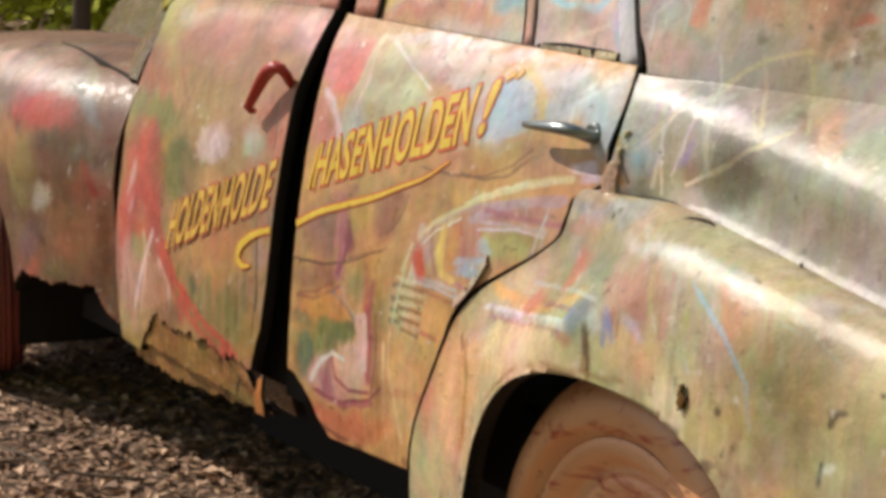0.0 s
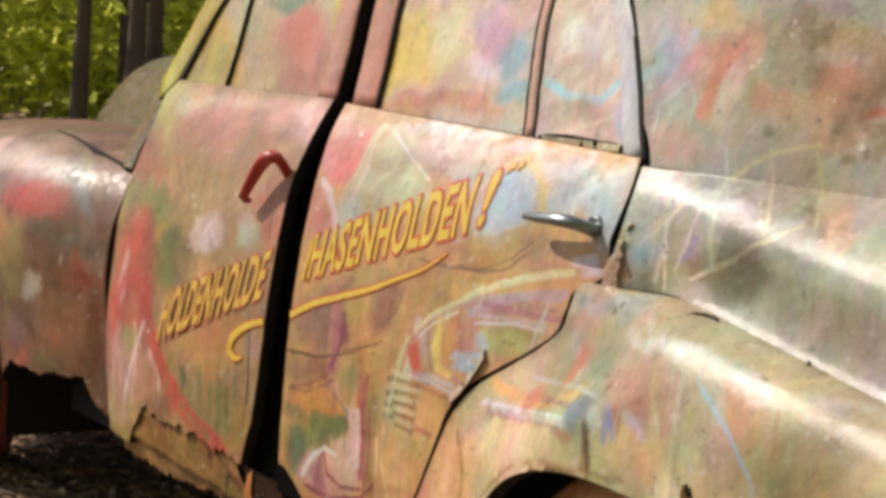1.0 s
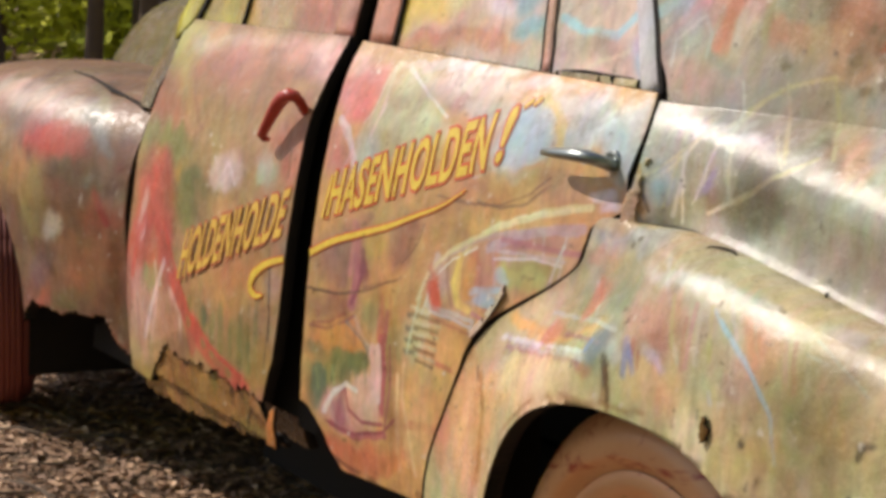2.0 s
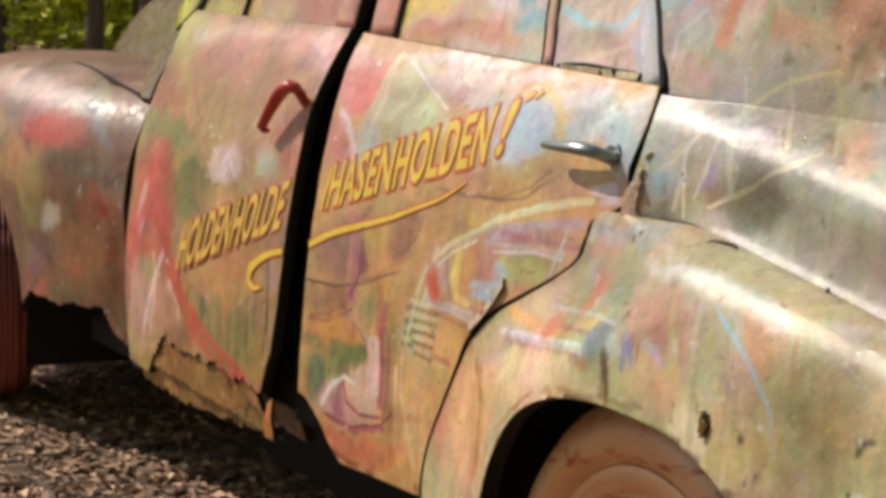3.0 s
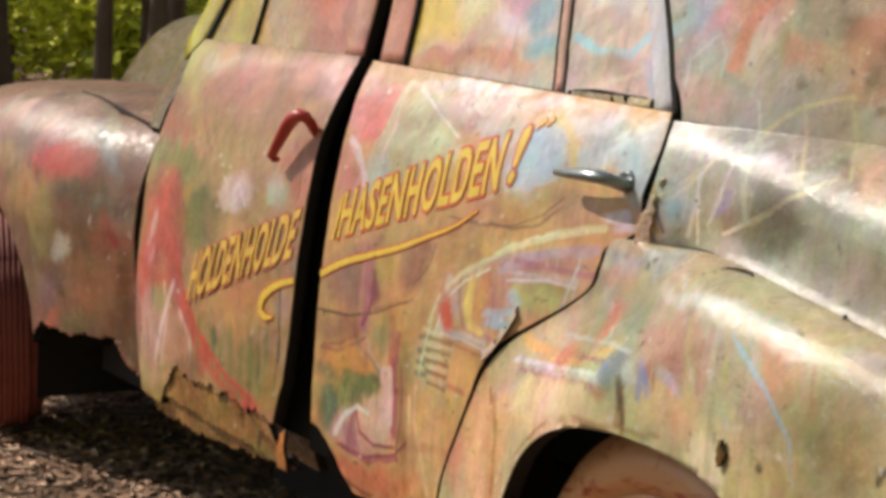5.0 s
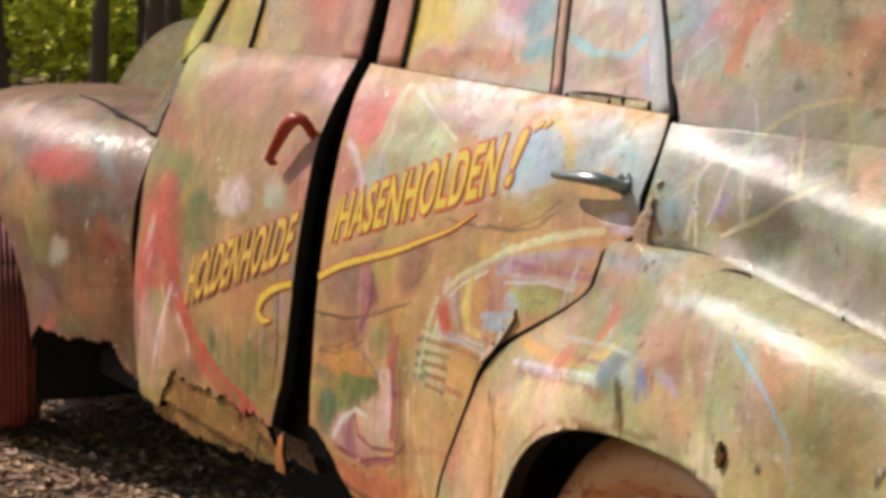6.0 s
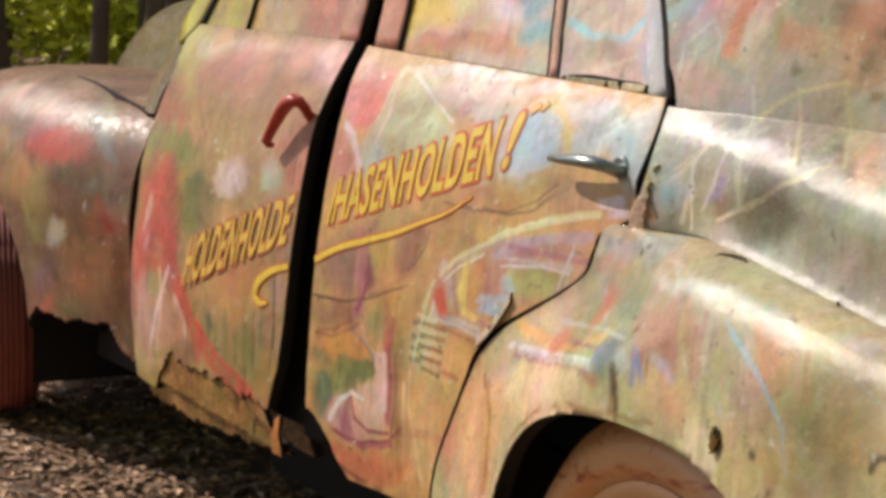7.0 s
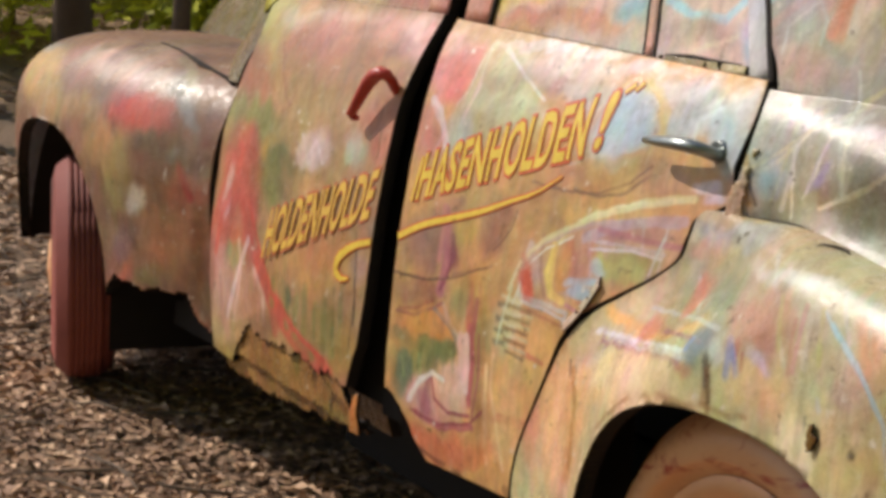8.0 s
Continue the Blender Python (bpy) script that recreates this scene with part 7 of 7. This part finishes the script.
verts, faces = [], []
for spec in ((20000, -2.8, 0.6, -0.9, 0.7, 0.017, 1), (14000, -6, -1.5, -0.8, 3.2, 0.026, 2), (9000, -18, -5, -1.5, 9, 0.05, 3), (9000, -7, 7, -7, -0.5, 0.035, 4), (7000, 0.3, 7, -4, 6, 0.035, 5)):
    v1, f1 = scatter(*spec)
    n0 = len(verts)
    verts += v1
    faces += [[i + n0 for i in q] for q in f1]
me = bpy.data.meshes.new("leaf_litter")
me.from_pydata(verts, [], faces)
me.materials.append(dead_leaf_material())
tagged(new("leaf_litter", me), "scattered dry brown beech leaves covering the ground", "leaves", "", "stuff")

TWIG = plain("grey_twig", (0.16, 0.12, 0.085), 0.9, 0, 0.5, 40, 0.6)
g2 = random.Random(21)
bm = bmesh.new()
for i in range(420):
    x0, y0, a, ln = g2.uniform(-5, 0.4), g2.uniform(-0.8, 2.2), g2.uniform(0, 6.28), g2.uniform(0.06, 0.35)
    pts = []
    for k in range(4):
        px, py = x0 + math.cos(a) * ln * k / 3 + g2.gauss(0, 0.008), y0 + math.sin(a) * ln * k / 3 + g2.gauss(0, 0.008)
        pts.append(Vector((px, py, float(ground_z(px, py)) + 0.014 + g2.uniform(0, 0.012))))
    r0 = g2.uniform(0.0015, 0.004)
    tube(bm, pts, [r0, r0, r0 * 0.8, r0 * 0.4], 5)
twigs = part("twigs", bm, TWIG, None)
tagged(twigs, "thin dry twigs lying among the leaves", "twigs", "", "stuff")

# stout old trunks close behind the bonnet
for tx, ty, r0, ln in ((-7.51, 2.43, 0.045, 0.02), (-7.42, 2.68, 0.055, -0.03), (-7.9, 3.10, 0.05, 0.03)):
    tree(tx, ty, 13, r0, ln, 0.65, 10, 22, "stout dark tree trunk with rough brown bark", int(ty * 100))

# the wood goes on all round, added out of view to dim the sky and its reflections; a clearing lets the sun in
for i in range(46):
    a = 2 * math.pi * i / 46 + rng.uniform(-0.05, 0.05)
    sunward = math.cos(a - math.atan2(SUN.y, SUN.x))
    shown = math.cos(a - radians(158))
    if sunward > 0.70 or shown > 0.55:
        continue
    d = rng.uniform(9, 15)
    tree(1.0 + d * math.cos(a), -0.5 + d * math.sin(a), rng.uniform(10, 14), rng.uniform(0.14, 0.3), rng.uniform(-0.05, 0.05), 0.15, 48, 42,
         "leafy forest tree added out of view to dim the sky", 700 + i, 0.20)
